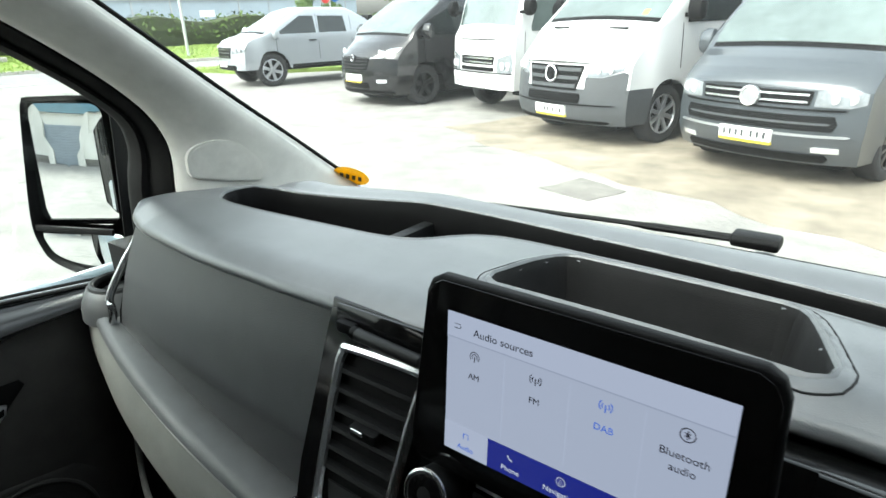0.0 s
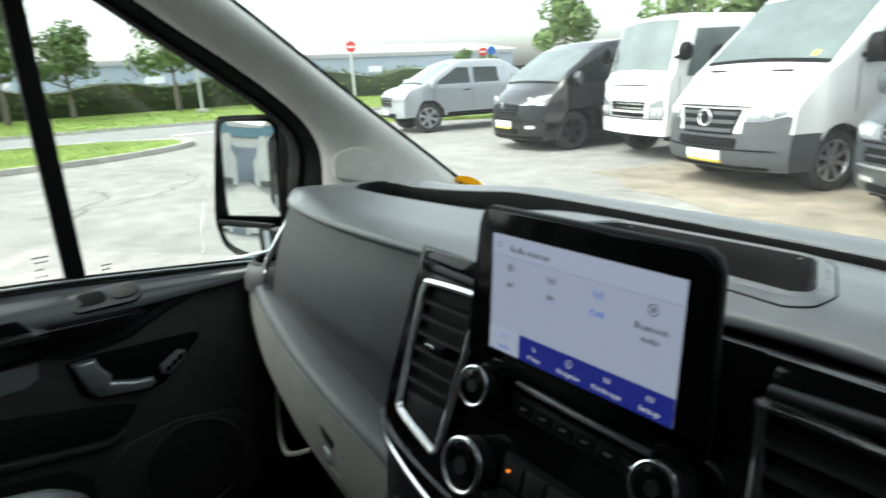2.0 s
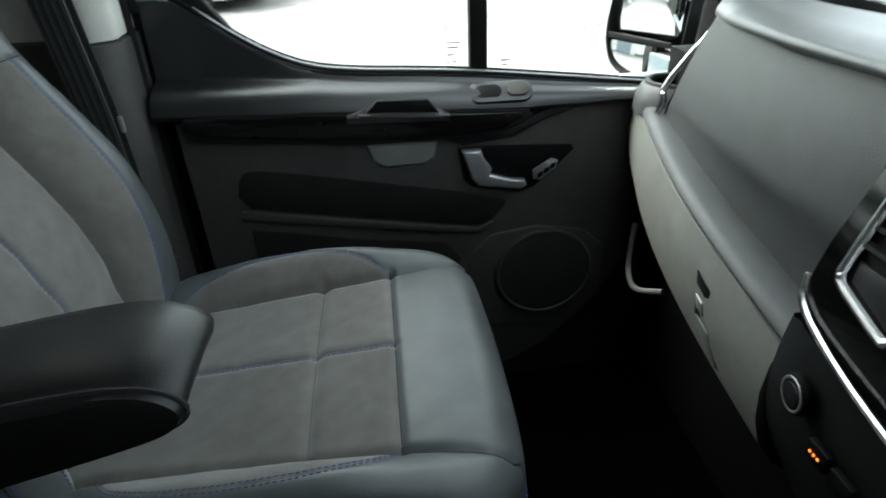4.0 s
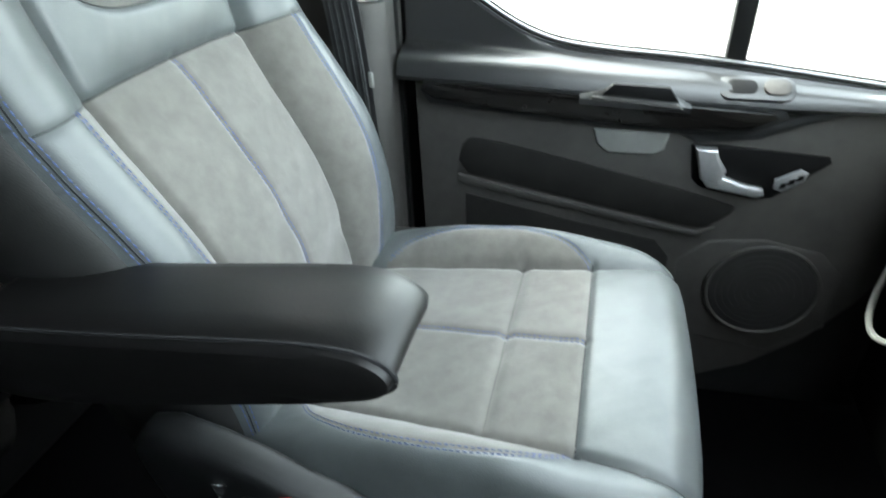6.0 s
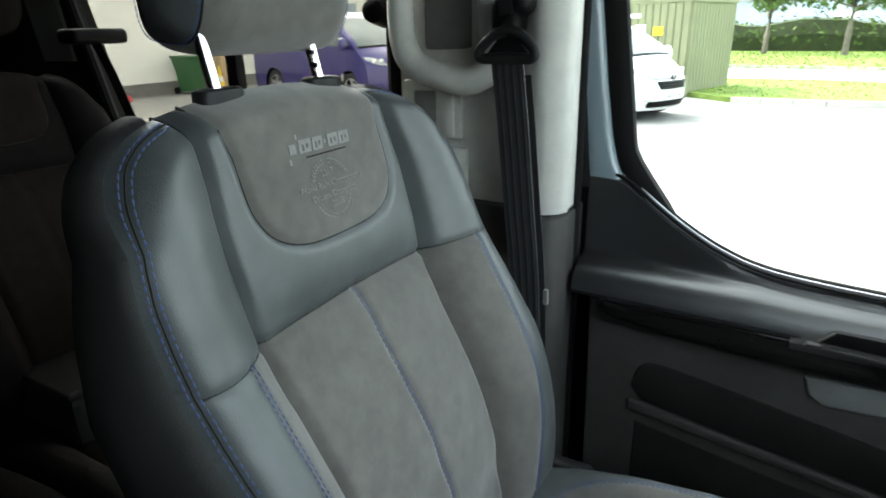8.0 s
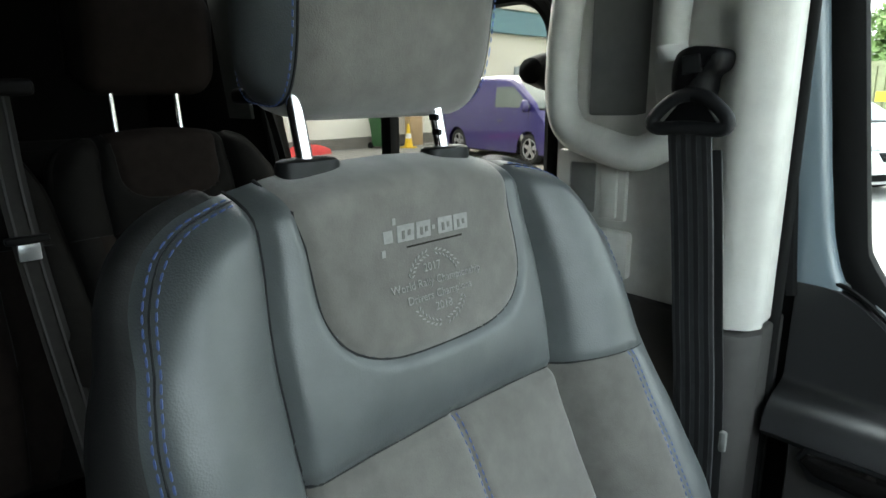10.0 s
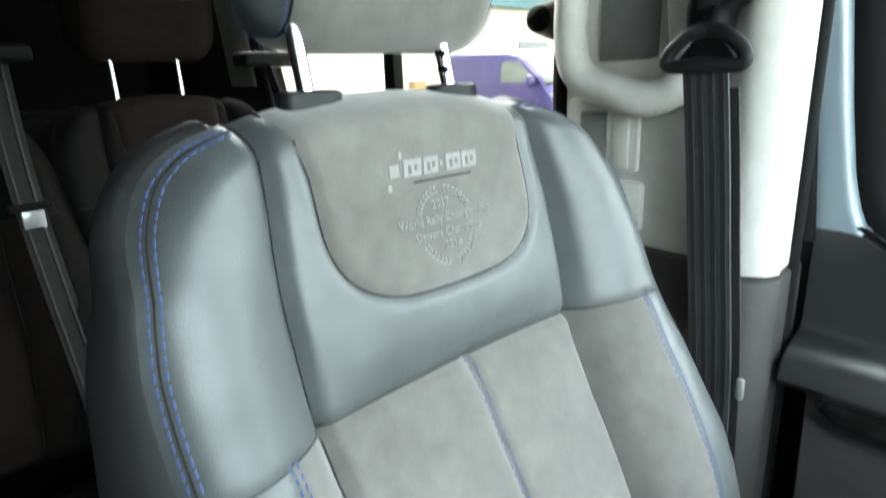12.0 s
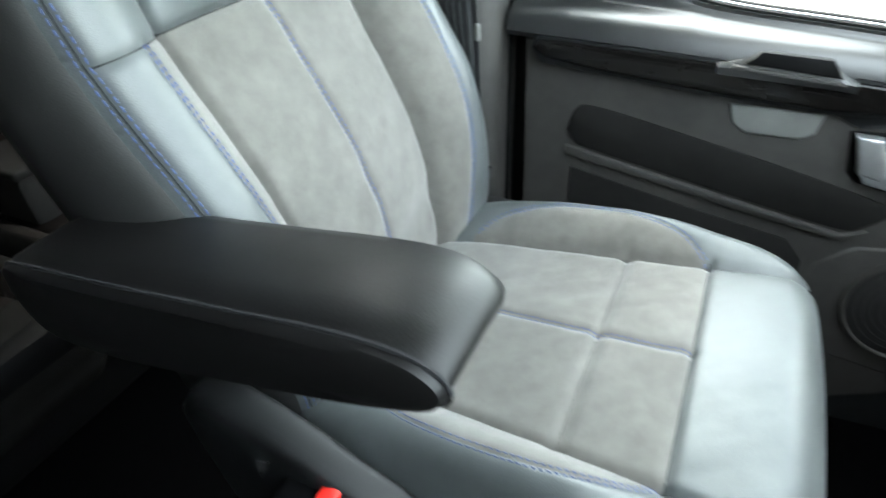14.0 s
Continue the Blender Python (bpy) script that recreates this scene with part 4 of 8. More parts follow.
bm = bmesh.new()
bm.faces.new([bm.verts.new(on_screen(math.cos(a), math.sin(a))) for a in (2 * math.pi * k / 40 for k in range(40))])
bmesh.ops.solidify(bm, geom=bm.faces[:], thickness=0.0008)
part("disc", bm, FILMYELLOW, sticker, smooth=False)
for k in range(4):
    p = -0.62 + 0.34 * k
    bm = bmesh.new()
    bm.faces.new([bm.verts.new(on_screen(u, v, 0.0015)) for u, v in ((p, -0.28), (p + 0.20, -0.28), (p + 0.20, 0.26), (p, 0.26))])
    bmesh.ops.solidify(bm, geom=bm.faces[:], thickness=0.0006)
    part("mark", bm, INK, sticker, smooth=False)

# windscreen pillar trim with its small loudspeaker
out_line = smooth_line([(-0.785, 0.03, 1.91), (-0.80, 0.19, 1.779), (-0.80, 0.322, 1.675), (-0.80, 0.423, 1.602), (-0.80, 0.491, 1.547), (-0.80, 0.538, 1.499), (-0.80, 0.562, 1.456), (-0.798, 0.567, 1.42), (-0.795, 0.562, 1.37), (-0.79, 0.556, 1.28)], 40)
in_line = smooth_line([(-0.735, 0.16, 1.89), (-0.73, 0.28, 1.79), (-0.722, 0.401, 1.698), (-0.72, 0.499, 1.619), (-0.72, 0.634, 1.511), (-0.715, 0.74, 1.428), (-0.712, 0.815, 1.368), (-0.70, 0.87, 1.32)], 40)
rows = []
for a, b in zip(out_line, in_line):
    row = [a + Vector((-0.05, 0.06, 0.05)), a + Vector((-0.014, 0.014, 0.012)), a + Vector((-0.003, 0.003, 0.002))]
    for t in np.linspace(0.04, 0.94, 14):
        p = a.lerp(b, t)
        p.x += 0.030 * math.sin(math.pi * t) ** 0.6
        row.append(p)
    row += [b + Vector((-0.004, 0.004, 0)), b + Vector((-0.03, 0.03, 0.0))]
    rows.append(row)
PILLAR = np.array([tuple(p) for r in rows for p in r[3:-2]])
pillar = struct("pillar_trim_front", loft(rows), PALETRIM, "pale grey plastic windscreen pillar trim", category="trim")
rows = [[Vector((-p.x, p.y, p.z)) for p in r] for r in rows]
struct("pillar_trim_right", loft(rows), PALETRIM, "pale grey plastic windscreen pillar trim", category="trim")
struct("windscreen_seal", tube([p + Vector((-0.002, 0.007, 0.004)) for p in in_line], 0.0034, 8), RUBBER, "thin black seal along the windscreen pillar", category="seal")
SPK = [(0.580, 1.40), (0.582, 1.428), (0.594, 1.443), (0.614, 1.449), (0.636, 1.445), (0.651, 1.435), (0.680, 1.401), (0.679, 1.384), (0.667, 1.375), (0.592, 1.389)]


def speaker_x(y, z):
    d = (PILLAR[:, 1] - y) ** 2 + (PILLAR[:, 2] - z) ** 2
    near = np.argsort(d)[:12]
    wt = 1 / (d[near] + 2e-5)
    return float((PILLAR[near, 0] * wt).sum() / wt.sum())


def spk_plate(k, lift, bm=None):
    cy, cz = 0.628, 1.412
    bm = bm or bmesh.new()
    pts = [tuple(p)[:2] for p in smooth_line([(*q, 0) for q in SPK + SPK[:1]], 46)[:-1]]
    top = [bm.verts.new((speaker_x(cy + (y - cy) * k, cz + (z - cz) * k) + lift, cy + (y - cy) * k, cz + (z - cz) * k)) for y, z in pts]
    low = [bm.verts.new((v.co.x - 0.02, v.co.y, v.co.z)) for v in top]
    bm.faces.new(top)
    for i in range(len(top)):
        j = (i + 1) % len(top)
        bm.faces.new((low[i], low[j], top[j], top[i]))
    return bm


grille = thing("pillar_speaker", "pale grey loudspeaker cover on the windscreen pillar", "loudspeaker")
part("rim", spk_plate(1.0, 0.0058), PALETRIM, grille)
part("cover", spk_plate(0.93, 0.0070), mat("grey_speaker_cover", (0.58, 0.575, 0.535), 0.7, var=0.1, scale=40, bump=0.6, bump_scale=1400), grille)
# centre pillar: pale upper trim, grab handle, belt guide, dark lower trim
bp = struct("pillar_trim_centre", prism([(-0.80, -0.408), (-0.787, -0.404), (-0.770, -0.412), (-0.758, -0.432), (-0.758, -0.450), (-0.775, -0.468), (-0.795, -0.490), (-0.805, -0.60), (-0.812, -0.70), (-0.86, -0.715), (-0.88, -0.41)], "z", 1.375, 1.96, 0.004),
            PALETRIM, "pale grey upper trim of the centre pillar", category="trim")
struct("pillar_trim_lower", prism([(-0.80, -0.405), (-0.780, -0.401), (-0.757, -0.412), (-0.745, -0.435), (-0.75, -0.462), (-0.785, -0.495), (-0.80, -0.60), (-0.81, -0.70), (-0.86, -0.715), (-0.88, -0.405)], "z", 0.60, 1.373, 0.004),
       DOORGREY, "charcoal lower trim of the centre pillar", category="trim")
pillar_z = np.linspace(1.400, 1.97, 30)
pillar_front = lambda z: float(np.interp(z, (1.40, 1.418, 1.435, 1.473, 1.554, 1.654, 1.97), (-0.338, -0.346, -0.354, -0.365, -0.378, -0.391, -0.433)))
pillar_rear = lambda z: -0.400 - 0.10 * (z - 1.42)
window_rear = lambda z: float(np.interp(z, (1.36, 1.38, 1.40, 1.418, 1.44, 1.458, 1.515, 1.653, 1.97), (-0.266, -0.279, -0.294, -0.307, -0.322, -0.332, -0.340, -0.359, -0.402)))
struct("door_pillar", loft([[(-0.905, pillar_rear(z) - 0.01, z), (-0.868, pillar_rear(z) - 0.01, z), (-0.865, pillar_rear(z) + 0.004, z), (-0.864, pillar_front(z) - 0.014, z), (-0.866, pillar_front(z) - 0.007, z), (-0.871, pillar_front(z) - 0.002, z), (-0.880, pillar_front(z), z), (-0.905, pillar_front(z), z)] for z in pillar_z], caps=True), BODYPAINT, "blue-grey painted door pillar", category="pillar")
struct("pillar_seal", tube([(-0.862, pillar_rear(z) - 0.004, z) for z in pillar_z], 0.009, 8), RUBBER, "soft black seal between the pillar trim and the door", category="seal")
struct("pillar_foot", box((-0.915, -0.412, 0.60), (-0.868, -0.352, 1.40), 0.004), PLASTIC_DK, "black foot of the door pillar", category="pillar")
struct("door_seal", tube([(-0.838, -0.409, z) for z in np.linspace(0.62, 1.95, 30)], 0.009, 10), RUBBER, "black rubber door seal", category="seal")
grab = thing("grab_handle", "pale grey moulded grab handle on the centre pillar", "handle")
part("loop", tube(smooth_line([(-0.80, -0.672, 1.80), (-0.785, -0.676, 1.72), (-0.775, -0.672, 1.63), (-0.770, -0.652, 1.588), (-0.768, -0.61, 1.572), (-0.768, -0.565, 1.562), (-0.775, -0.535, 1.572), (-0.80, -0.512, 1.60)], 36), 0.021, 14), PALETRIM, grab)
part("loop_side", tube(smooth_line([(-0.80, -0.508, 1.56), (-0.778, -0.522, 1.62), (-0.775, -0.528, 1.70), (-0.80, -0.53, 1.80)], 16), 0.018, 12), PALETRIM, grab)
# Flat plate in darker grey: the recess shade is in its colour.
part("recess", box((-0.812, -0.648, 1.605), (-0.802, -0.548, 1.79), 0.004), GREYTRIM, grab, "grey plate painting the shade behind the handle")
cover = thing("pillar_panel", "pale grey access cover with a finger slot on the pillar", "panel")
part("cover_plate", box((-0.812, -0.690, 1.470), (-0.797, -0.585, 1.560), 0.005), PALETRIM, cover)
# Slot is a darker plate too, its shade painted rather than hollowed.
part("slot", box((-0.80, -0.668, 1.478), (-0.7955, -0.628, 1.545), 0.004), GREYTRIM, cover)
part("lip", box((-0.80, -0.62, 1.474), (-0.7925, -0.596, 1.552), 0.004), PALETRIM, cover)
part("lower_box", box((-0.82, -0.655, 1.395), (-0.792, -0.575, 1.458), 0.006), PALETRIM, cover)

belt = thing("front_seatbelt", "black seatbelt hanging from its guide on the pillar", "seatbelt")
hood = [(-0.500, 1.664), (-0.494, 1.674), (-0.480, 1.678), (-0.456, 1.675), (-0.450, 1.668), (-0.453, 1.655), (-0.462, 1.648), (-0.464, 1.632), (-0.470, 1.622), (-0.492, 1.620), (-0.499, 1.630), (-0.501, 1.648)]
part("guide_hood", prism([tuple(p)[:2] for p in smooth_line([(*q, 0) for q in hood + hood[:1]], 40)[:-1]], "x", -0.765, -0.716, 0.010, 3), PLASTIC_DK, belt, "black moulded belt guide")
part("hood_button", prism([(-0.488, 1.668), (-0.470, 1.670), (-0.466, 1.652), (-0.486, 1.650)], "x", -0.718, -0.713, 0.002), PLASTIC, belt)
part("guide_ring", tube(smooth_line([(-0.716, -0.474, 1.631), (-0.714, -0.492, 1.626), (-0.712, -0.511, 1.608), (-0.711, -0.508, 1.597), (-0.711, -0.474, 1.598), (-0.711, -0.440, 1.597), (-0.712, -0.436, 1.608), (-0.714, -0.456, 1.626), (-0.716, -0.474, 1.631)], 60)[:-1], 0.0072, 10, closed=True, up=(1, 0, 0)), PLASTIC, belt, "black triangular belt ring")
part("guide_plate", prism([(-0.505, 1.600), (-0.443, 1.600), (-0.462, 1.624), (-0.486, 1.624)], "x", -0.724, -0.714, 0.002), PLASTIC_DK, belt)
part("guide_slot", box((-0.716, -0.504, 1.593), (-0.708, -0.446, 1.603), 0.003), PLASTIC, belt)
bpts = smooth_line([(-0.716, -0.475, 1.600), (-0.722, -0.4665, 1.505), (-0.722, -0.455, 1.388), (-0.720, -0.448, 1.33), (-0.716, -0.440, 1.245), (-0.708, -0.432, 1.10), (-0.70, -0.425, 0.92)], 44)
part("webbing", strap(bpts, 0.047, 0.0022, (0.10, 1, 0.08)), WEB, belt, "black ribbed belt webbing")
for o in (-0.0165, -0.0055, 0.0055, 0.0165):
    part("rib", strap([p + Vector((0.0020 + 0.1 * o, o, 0.08 * o)) for p in bpts], 0.0052, 0.0012, (0.10, 1, 0.08)), WEBEDGE, belt)
part("return_webbing", strap([p + Vector((-0.010, 0.006, 0)) for p in bpts[2:]], 0.047, 0.002, (0.10, 1, 0.08)), WEBEDGE, belt, "second run of webbing behind the first")
part("tongue_stop", box((-0.706, -0.408, 1.262), (-0.699, -0.400, 1.286), 0.003), GREYTRIM, belt, "small pale metal belt clip")
part("lower_clip", box((-0.716, -0.405, 1.045), (-0.700, -0.385, 1.065), 0.004), PLASTIC, belt)

# ---- passenger door ----
door = thing("passenger_door", "closed front door with charcoal trim and black gloss strip", "door")


def dx(y):
    """How far in the door's trim stands along its length."""
    return -0.829 - 0.055 * (y + 0.05)


def slab(points, lift, depth, name, material, parent=door, label="", bevel=0.004, seg=2, slope=0.0, zref=1.2):
    """A moulded panel on the door, given by its outline (y, z); slope leans it inward with height."""
    bm = prism(points, "x", -depth, 0.0, bevel, seg)
    for v in bm.verts:
        v.co.x += dx(v.co.y) + lift + slope * (v.co.z - zref)
    return part(name, bm, material, parent, label)


part("outer_skin", box((-0.965, -0.40, 0.56), (-0.925, 0.66, 1.235), 0.02, 3), BODYPAINT, door, "blue-grey painted outer skin")
sill = smooth_line([(-0.395, 1.421, 0), (-0.355, 1.419, 0), (-0.328, 1.405, 0), (-0.295, 1.378, 0), (-0.25, 1.346, 0), (-0.20, 1.318, 0), (-0.144, 1.298, 0), (-0.065, 1.287, 0), (0.10, 1.275, 0), (0.30, 1.252, 0), (0.46, 1.232, 0)], 44)
sill = [(p.x, p.y) for p in sill]
# upper trim: from the sill, down over a rounded shoulder to the gloss strip
rows = []
for y, z in sill:
    zb = 1.246 - 0.055 * (y + 0.34) if y < 0.2 else 1.216 + 0.01 * (y - 0.2)
    low = max(0.02, z - zb)
    edge = 0.055 * min(1, max(0, (y + 0.40) / 0.06))
    x0 = dx(y)
    hs = min(low * 0.80, 0.050)
    shelf = [(-0.860 + (x0 + 0.018 + 0.860) * t, y, zb + hs - d * hs) for t, d in ((0.0, -0.06), (0.04, 0.03), (0.14, 0.09), (0.35, 0.15), (0.58, 0.24), (0.78, 0.38), (0.92, 0.60), (1.0, 0.90))]
    rows.append([(-0.905, y, z - 0.012), (-0.885, y, z), (-0.872, y, z - 0.001), (-0.863, y, z - 0.006), (-0.861, y, zb + hs + (low - hs) * 0.5)] + shelf + [(x0 + 0.010, y, zb - 0.004), (-0.90, y, zb - 0.006)])
part("upper_trim", loft(rows, caps=True), DOORTRIM, door, "black grained upper door trim")
strip = [(-0.352, 1.232), (-0.345, 1.244), (-0.30, 1.243), (-0.1, 1.232), (0.06, 1.223), (0.20, 1.214), (0.206, 1.205), (0.17, 1.186), (0.06, 1.181), (-0.1, 1.190), (-0.25, 1.205), (-0.335, 1.218)]
slab(strip, 0.021, 0.05, "gloss_strip", WOODGLOSS, label="long gloss black trim strip", bevel=0.005, seg=3)
slab([(-0.357, 1.232), (-0.349, 1.249), (-0.30, 1.248), (-0.1, 1.237), (0.06, 1.228), (0.215, 1.218), (0.222, 1.203), (0.175, 1.180), (0.06, 1.175), (-0.1, 1.184), (-0.25, 1.199), (-0.342, 1.208)],
     0.0165, 0.05, "strip_surround", PLASTIC, bevel=0.004)
slab([(-0.37, 1.238), (0.20, 1.20), (0.30, 1.226), (0.47, 1.222), (0.48, 1.0), (0.42, 0.86), (0.36, 0.77), (0.27, 0.69), (0.17, 0.64), (-0.36, 0.63)], 0.0, 0.065, "lower_panel", DOORGREY, label="charcoal grained lower door panel", bevel=0.006)
slab([(0.06, 1.172), (0.18, 1.178), (0.235, 1.205), (0.34, 1.231), (0.36, 1.222), (0.25, 1.192), (0.19, 1.165), (0.10, 1.155)], 0.006, 0.04, "armrest_sweep", PLASTIC, label="black curved lower edge of the trim", bevel=0.004)
slab([(-0.36, 0.70), (0.20, 0.70), (0.32, 0.80), (0.42, 0.92), (0.50, 1.0), (0.50, 0.58), (-0.36, 0.58)], -0.014, 0.06, "sill_moulding", PLASTIC, label="black moulding along the foot of the door", bevel=0.008)
# grip pocket on the shoulder
gx = lambda y: dx(y) + 0.012
grip = part("grip", loft([[(gx(y) - 0.045, y, z0 - 0.01), (gx(y) - 0.034, y, z0 + h * 0.8), (gx(y) - 0.024, y, z0 + h), (gx(y) - 0.010, y, z0 + h * 0.92), (gx(y) + 0.006, y, z0 + h * 0.45), (gx(y) + 0.013, y, z0 - 0.004), (gx(y) + 0.012, y, z0 - 0.014)]
                    for y, z0, h in ((-0.094, 1.233, 0.0), (-0.080, 1.232, 0.009), (-0.058, 1.231, 0.024), (-0.040, 1.230, 0.032), (-0.02, 1.229, 0.033), (0.02, 1.227, 0.032), (0.042, 1.226, 0.030), (0.056, 1.225, 0.016), (0.068, 1.224, 0.005), (0.076, 1.223, 0.0))]), DOORTRIM, door, "raised black grab grip with a dark recess")
# Black plate on the grip: the hollow's shade is painted.
slab([(-0.062, 1.236), (-0.044, 1.254), (0.040, 1.250), (0.058, 1.226)], 0.0265, 0.012, "grip_recess_shade", PLASTIC_DK, grip, "dark plate painting the shade of the grip's hollow", 0.003)
slab([(-0.078, 1.228), (-0.074, 1.2335), (0.058, 1.223), (0.064, 1.2165)], 0.0285, 0.012, "grip_edge", DOORGREY, grip, "lighter charcoal edge of the grip", 0.002)
sw = part("bezel", prism(round_rect(0.110, 0.222, 0, 0.042, 0.019), "x", 0, 0.009, 0.003), DOORTRIM, door, "small oval mirror switch bezel")
sw.matrix_basis = Matrix.Translation((-0.8235, 0, 1.2290)) @ Matrix.Rotation(radians(-52), 4, "Y")
# The switch hollow is a black plate, shade given as colour.
for nm, y0, y1, mt in (("bezel_hollow_shade", 0.123, 0.168, PLASTIC_DK), ("rocker", 0.176, 0.214, DOORGREY)):
    bm = prism(round_rect(y0, y1, 0.008, 0.035, 0.012), "x", 0.006, 0.0094 if nm == "bezel_hollow_shade" else 0.0135, 0.0015)
    part(nm, bm, mt, sw)
# pull cup, lever and switches
slab([(-0.068, 1.172), (0.055, 1.170), (0.050, 1.140), (0.034, 1.128), (-0.040, 1.128), (-0.060, 1.142)], 0.0045, 0.02, "pull_cup", CUPGREY, label="pale grey pull cup under the strip", bevel=0.006, seg=3)
# Raised black plate paints the shade round the lever.
bez = slab([(0.090, 1.150), (0.13, 1.153), (0.30, 1.140), (0.306, 1.130), (0.232, 1.062), (0.205, 1.058), (0.115, 1.075), (0.100, 1.09)], 0.0035, 0.02, "lever_bezel", PLASTIC_DK, label="dark plate painting the door lever's shaded recess", bevel=0.004)
lev = new("door_lever")
lev.parent = door
tagged(lev, "satin silver door release lever")
slab([(0.096, 1.150), (0.130, 1.149), (0.136, 1.132), (0.150, 1.112), (0.142, 1.088), (0.112, 1.095), (0.105, 1.12)], 0.020, 0.020, "lever_root", SILVERPL, lev, "", 0.006, 3)
slab([(0.112, 1.098), (0.145, 1.102), (0.185, 1.088), (0.212, 1.084), (0.216, 1.072), (0.205, 1.066), (0.125, 1.080)], 0.017, 0.016, "lever_bar", SILVERPL, lev, "", 0.005, 3)
sws = slab([(0.228, 1.098), (0.262, 1.118), (0.276, 1.112), (0.272, 1.098), (0.243, 1.076), (0.230, 1.080)], 0.008, 0.012, "lock_switch_plate", SILVERPL, bevel=0.004)
for k in range(3):
    c = (0.241 + 0.0115 * k, 1.089 + 0.0075 * k)
    slab([(c[0] - 0.005, c[1] - 0.006), (c[0] + 0.004, c[1] - 0.003), (c[0] + 0.006, c[1] + 0.006), (c[0] - 0.003, c[1] + 0.003)], 0.0115, 0.008, "switch", PLASTIC_DK, sws, "", 0.0015)
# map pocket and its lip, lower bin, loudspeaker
# Pocket is a flat plate, its recess shade painted in.
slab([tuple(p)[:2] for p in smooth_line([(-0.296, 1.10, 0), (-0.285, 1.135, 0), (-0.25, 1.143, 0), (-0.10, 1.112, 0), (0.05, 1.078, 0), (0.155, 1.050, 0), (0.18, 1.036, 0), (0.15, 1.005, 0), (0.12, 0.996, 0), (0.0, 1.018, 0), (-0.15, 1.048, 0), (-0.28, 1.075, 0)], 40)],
     0.0035, 0.02, "map_pocket", POCKETSHADE, label="long map pocket, its shade painted dark", bevel=0.004)
slab([(-0.296, 1.074), (-0.15, 1.044), (0.0, 1.014), (0.125, 0.990), (0.155, 1.001), (0.13, 0.980), (0.0, 1.000), (-0.15, 1.030), (-0.296, 1.058)], 0.008, 0.02, "pocket_lip", DOORGREY, bevel=0.003)
# Bin opening likewise a flat plate in the shade tone.
slab([(-0.285, 1.035), (-0.1, 0.995), (0.06, 0.965), (0.09, 0.93), (0.09, 0.76), (-0.285, 0.76)], 0.004, 0.02, "lower_bin", POCKETSHADE, label="lower door bin, its shade painted dark", bevel=0.005)
slab([(0.10, 0.76), (0.10, 0.93), (0.15, 0.975), (0.24, 0.985), (0.34, 0.965), (0.385, 0.92), (0.385, 0.80), (0.30, 0.73)], 0.0025, 0.02, "speaker_panel", DOORGREY, bevel=0.010, seg=3)
c = (dx(0.256) + 0.012, 0.256, 0.880)
sp = part("speaker", cyl((c[0] - 0.01, c[1], c[2]), (c[0] + 0.003, c[1], c[2]), 0.090, n=48, bevel=0.003), GRILLE, door, "round black door loudspeaker grille")
part("speaker_ring", ring((c[0] + 0.002, c[1], c[2]), (1, 0, 0), 0.093, 0.004, 56, 8), DOORGREY, sp)
for k in range(1, 8):
    part("grille_ring", ring((c[0] + 0.003, c[1], c[2]), (1, 0, 0), 0.011 * k, 0.0008, 40, 6), GRILLE, sp)
# window: glass, division post, rubber along the sill, upper frame
part("glass", prism([(-0.340, 1.25), (-0.345, 1.45), (0.60, 1.20), (0.60, 1.40), (0.50, 1.55), (0.10, 1.92), (-0.405, 1.94)], "x", -0.899, -0.895), PANE, door, "clear door glass").visible_shadow = False
part("division_post", box((-0.905, 0.121, 1.22), (-0.880, 0.152, 1.94), 0.004), RUBBER, door, "black window division post")
part("sill_rubber", tube([(-0.884, y, z + 0.002) for y, z in sill], 0.006, 8, up=(1, 0, 0)), RUBBER, door, "black rubber along the sill")
part("sill_lip", tube([(-0.868, y + 0.002, z + 0.001) for y, z in sill], 0.0030, 6, up=(1, 0, 0)), RUBBER, door, "black lip along the trim")
part("sill_edge", tube([(-0.876, y + 0.002, z + 0.003) for y, z in sill[2:]], 0.0022, 6, up=(1, 0, 0)), SILVERPL, door, "thin pale edge along the glass")
part("rear_frame", loft([[(-0.903, pillar_front(z) - 0.004, z), (-0.876, pillar_front(z) - 0.001, z), (-0.873, pillar_front(z) + 0.006, z), (-0.874, (pillar_front(z) + window_rear(z)) / 2, z), (-0.877, window_rear(z) - 0.008, z), (-0.881, window_rear(z) - 0.002, z), (-0.890, window_rear(z), z), (-0.903, window_rear(z) - 0.002, z)] for z in np.linspace(1.36, 1.95, 38)], closed=True, caps=True), RUBBER, door, "black glass channel")
fl = smooth_line([(-0.86, -0.02, 1.905), (-0.86, 0.13, 1.794), (-0.86, 0.278, 1.683), (-0.86, 0.375, 1.610), (-0.86, 0.468, 1.541), (-0.86, 0.523, 1.487), (-0.86, 0.536, 1.45), (-0.86, 0.533, 1.41), (-0.86, 0.523, 1.365), (-0.86, 0.512, 1.22)], 44)
fr = smooth_line([(-0.815, 0.06, 1.885), (-0.815, 0.20, 1.775), (-0.815, 0.33, 1.672), (-0.815, 0.43, 1.600), (-0.815, 0.498, 1.545), (-0.815, 0.545, 1.497), (-0.815, 0.569, 1.455), (-0.815, 0.574, 1.42), (-0.815, 0.568, 1.37), (-0.815, 0.560, 1.22)], 44)
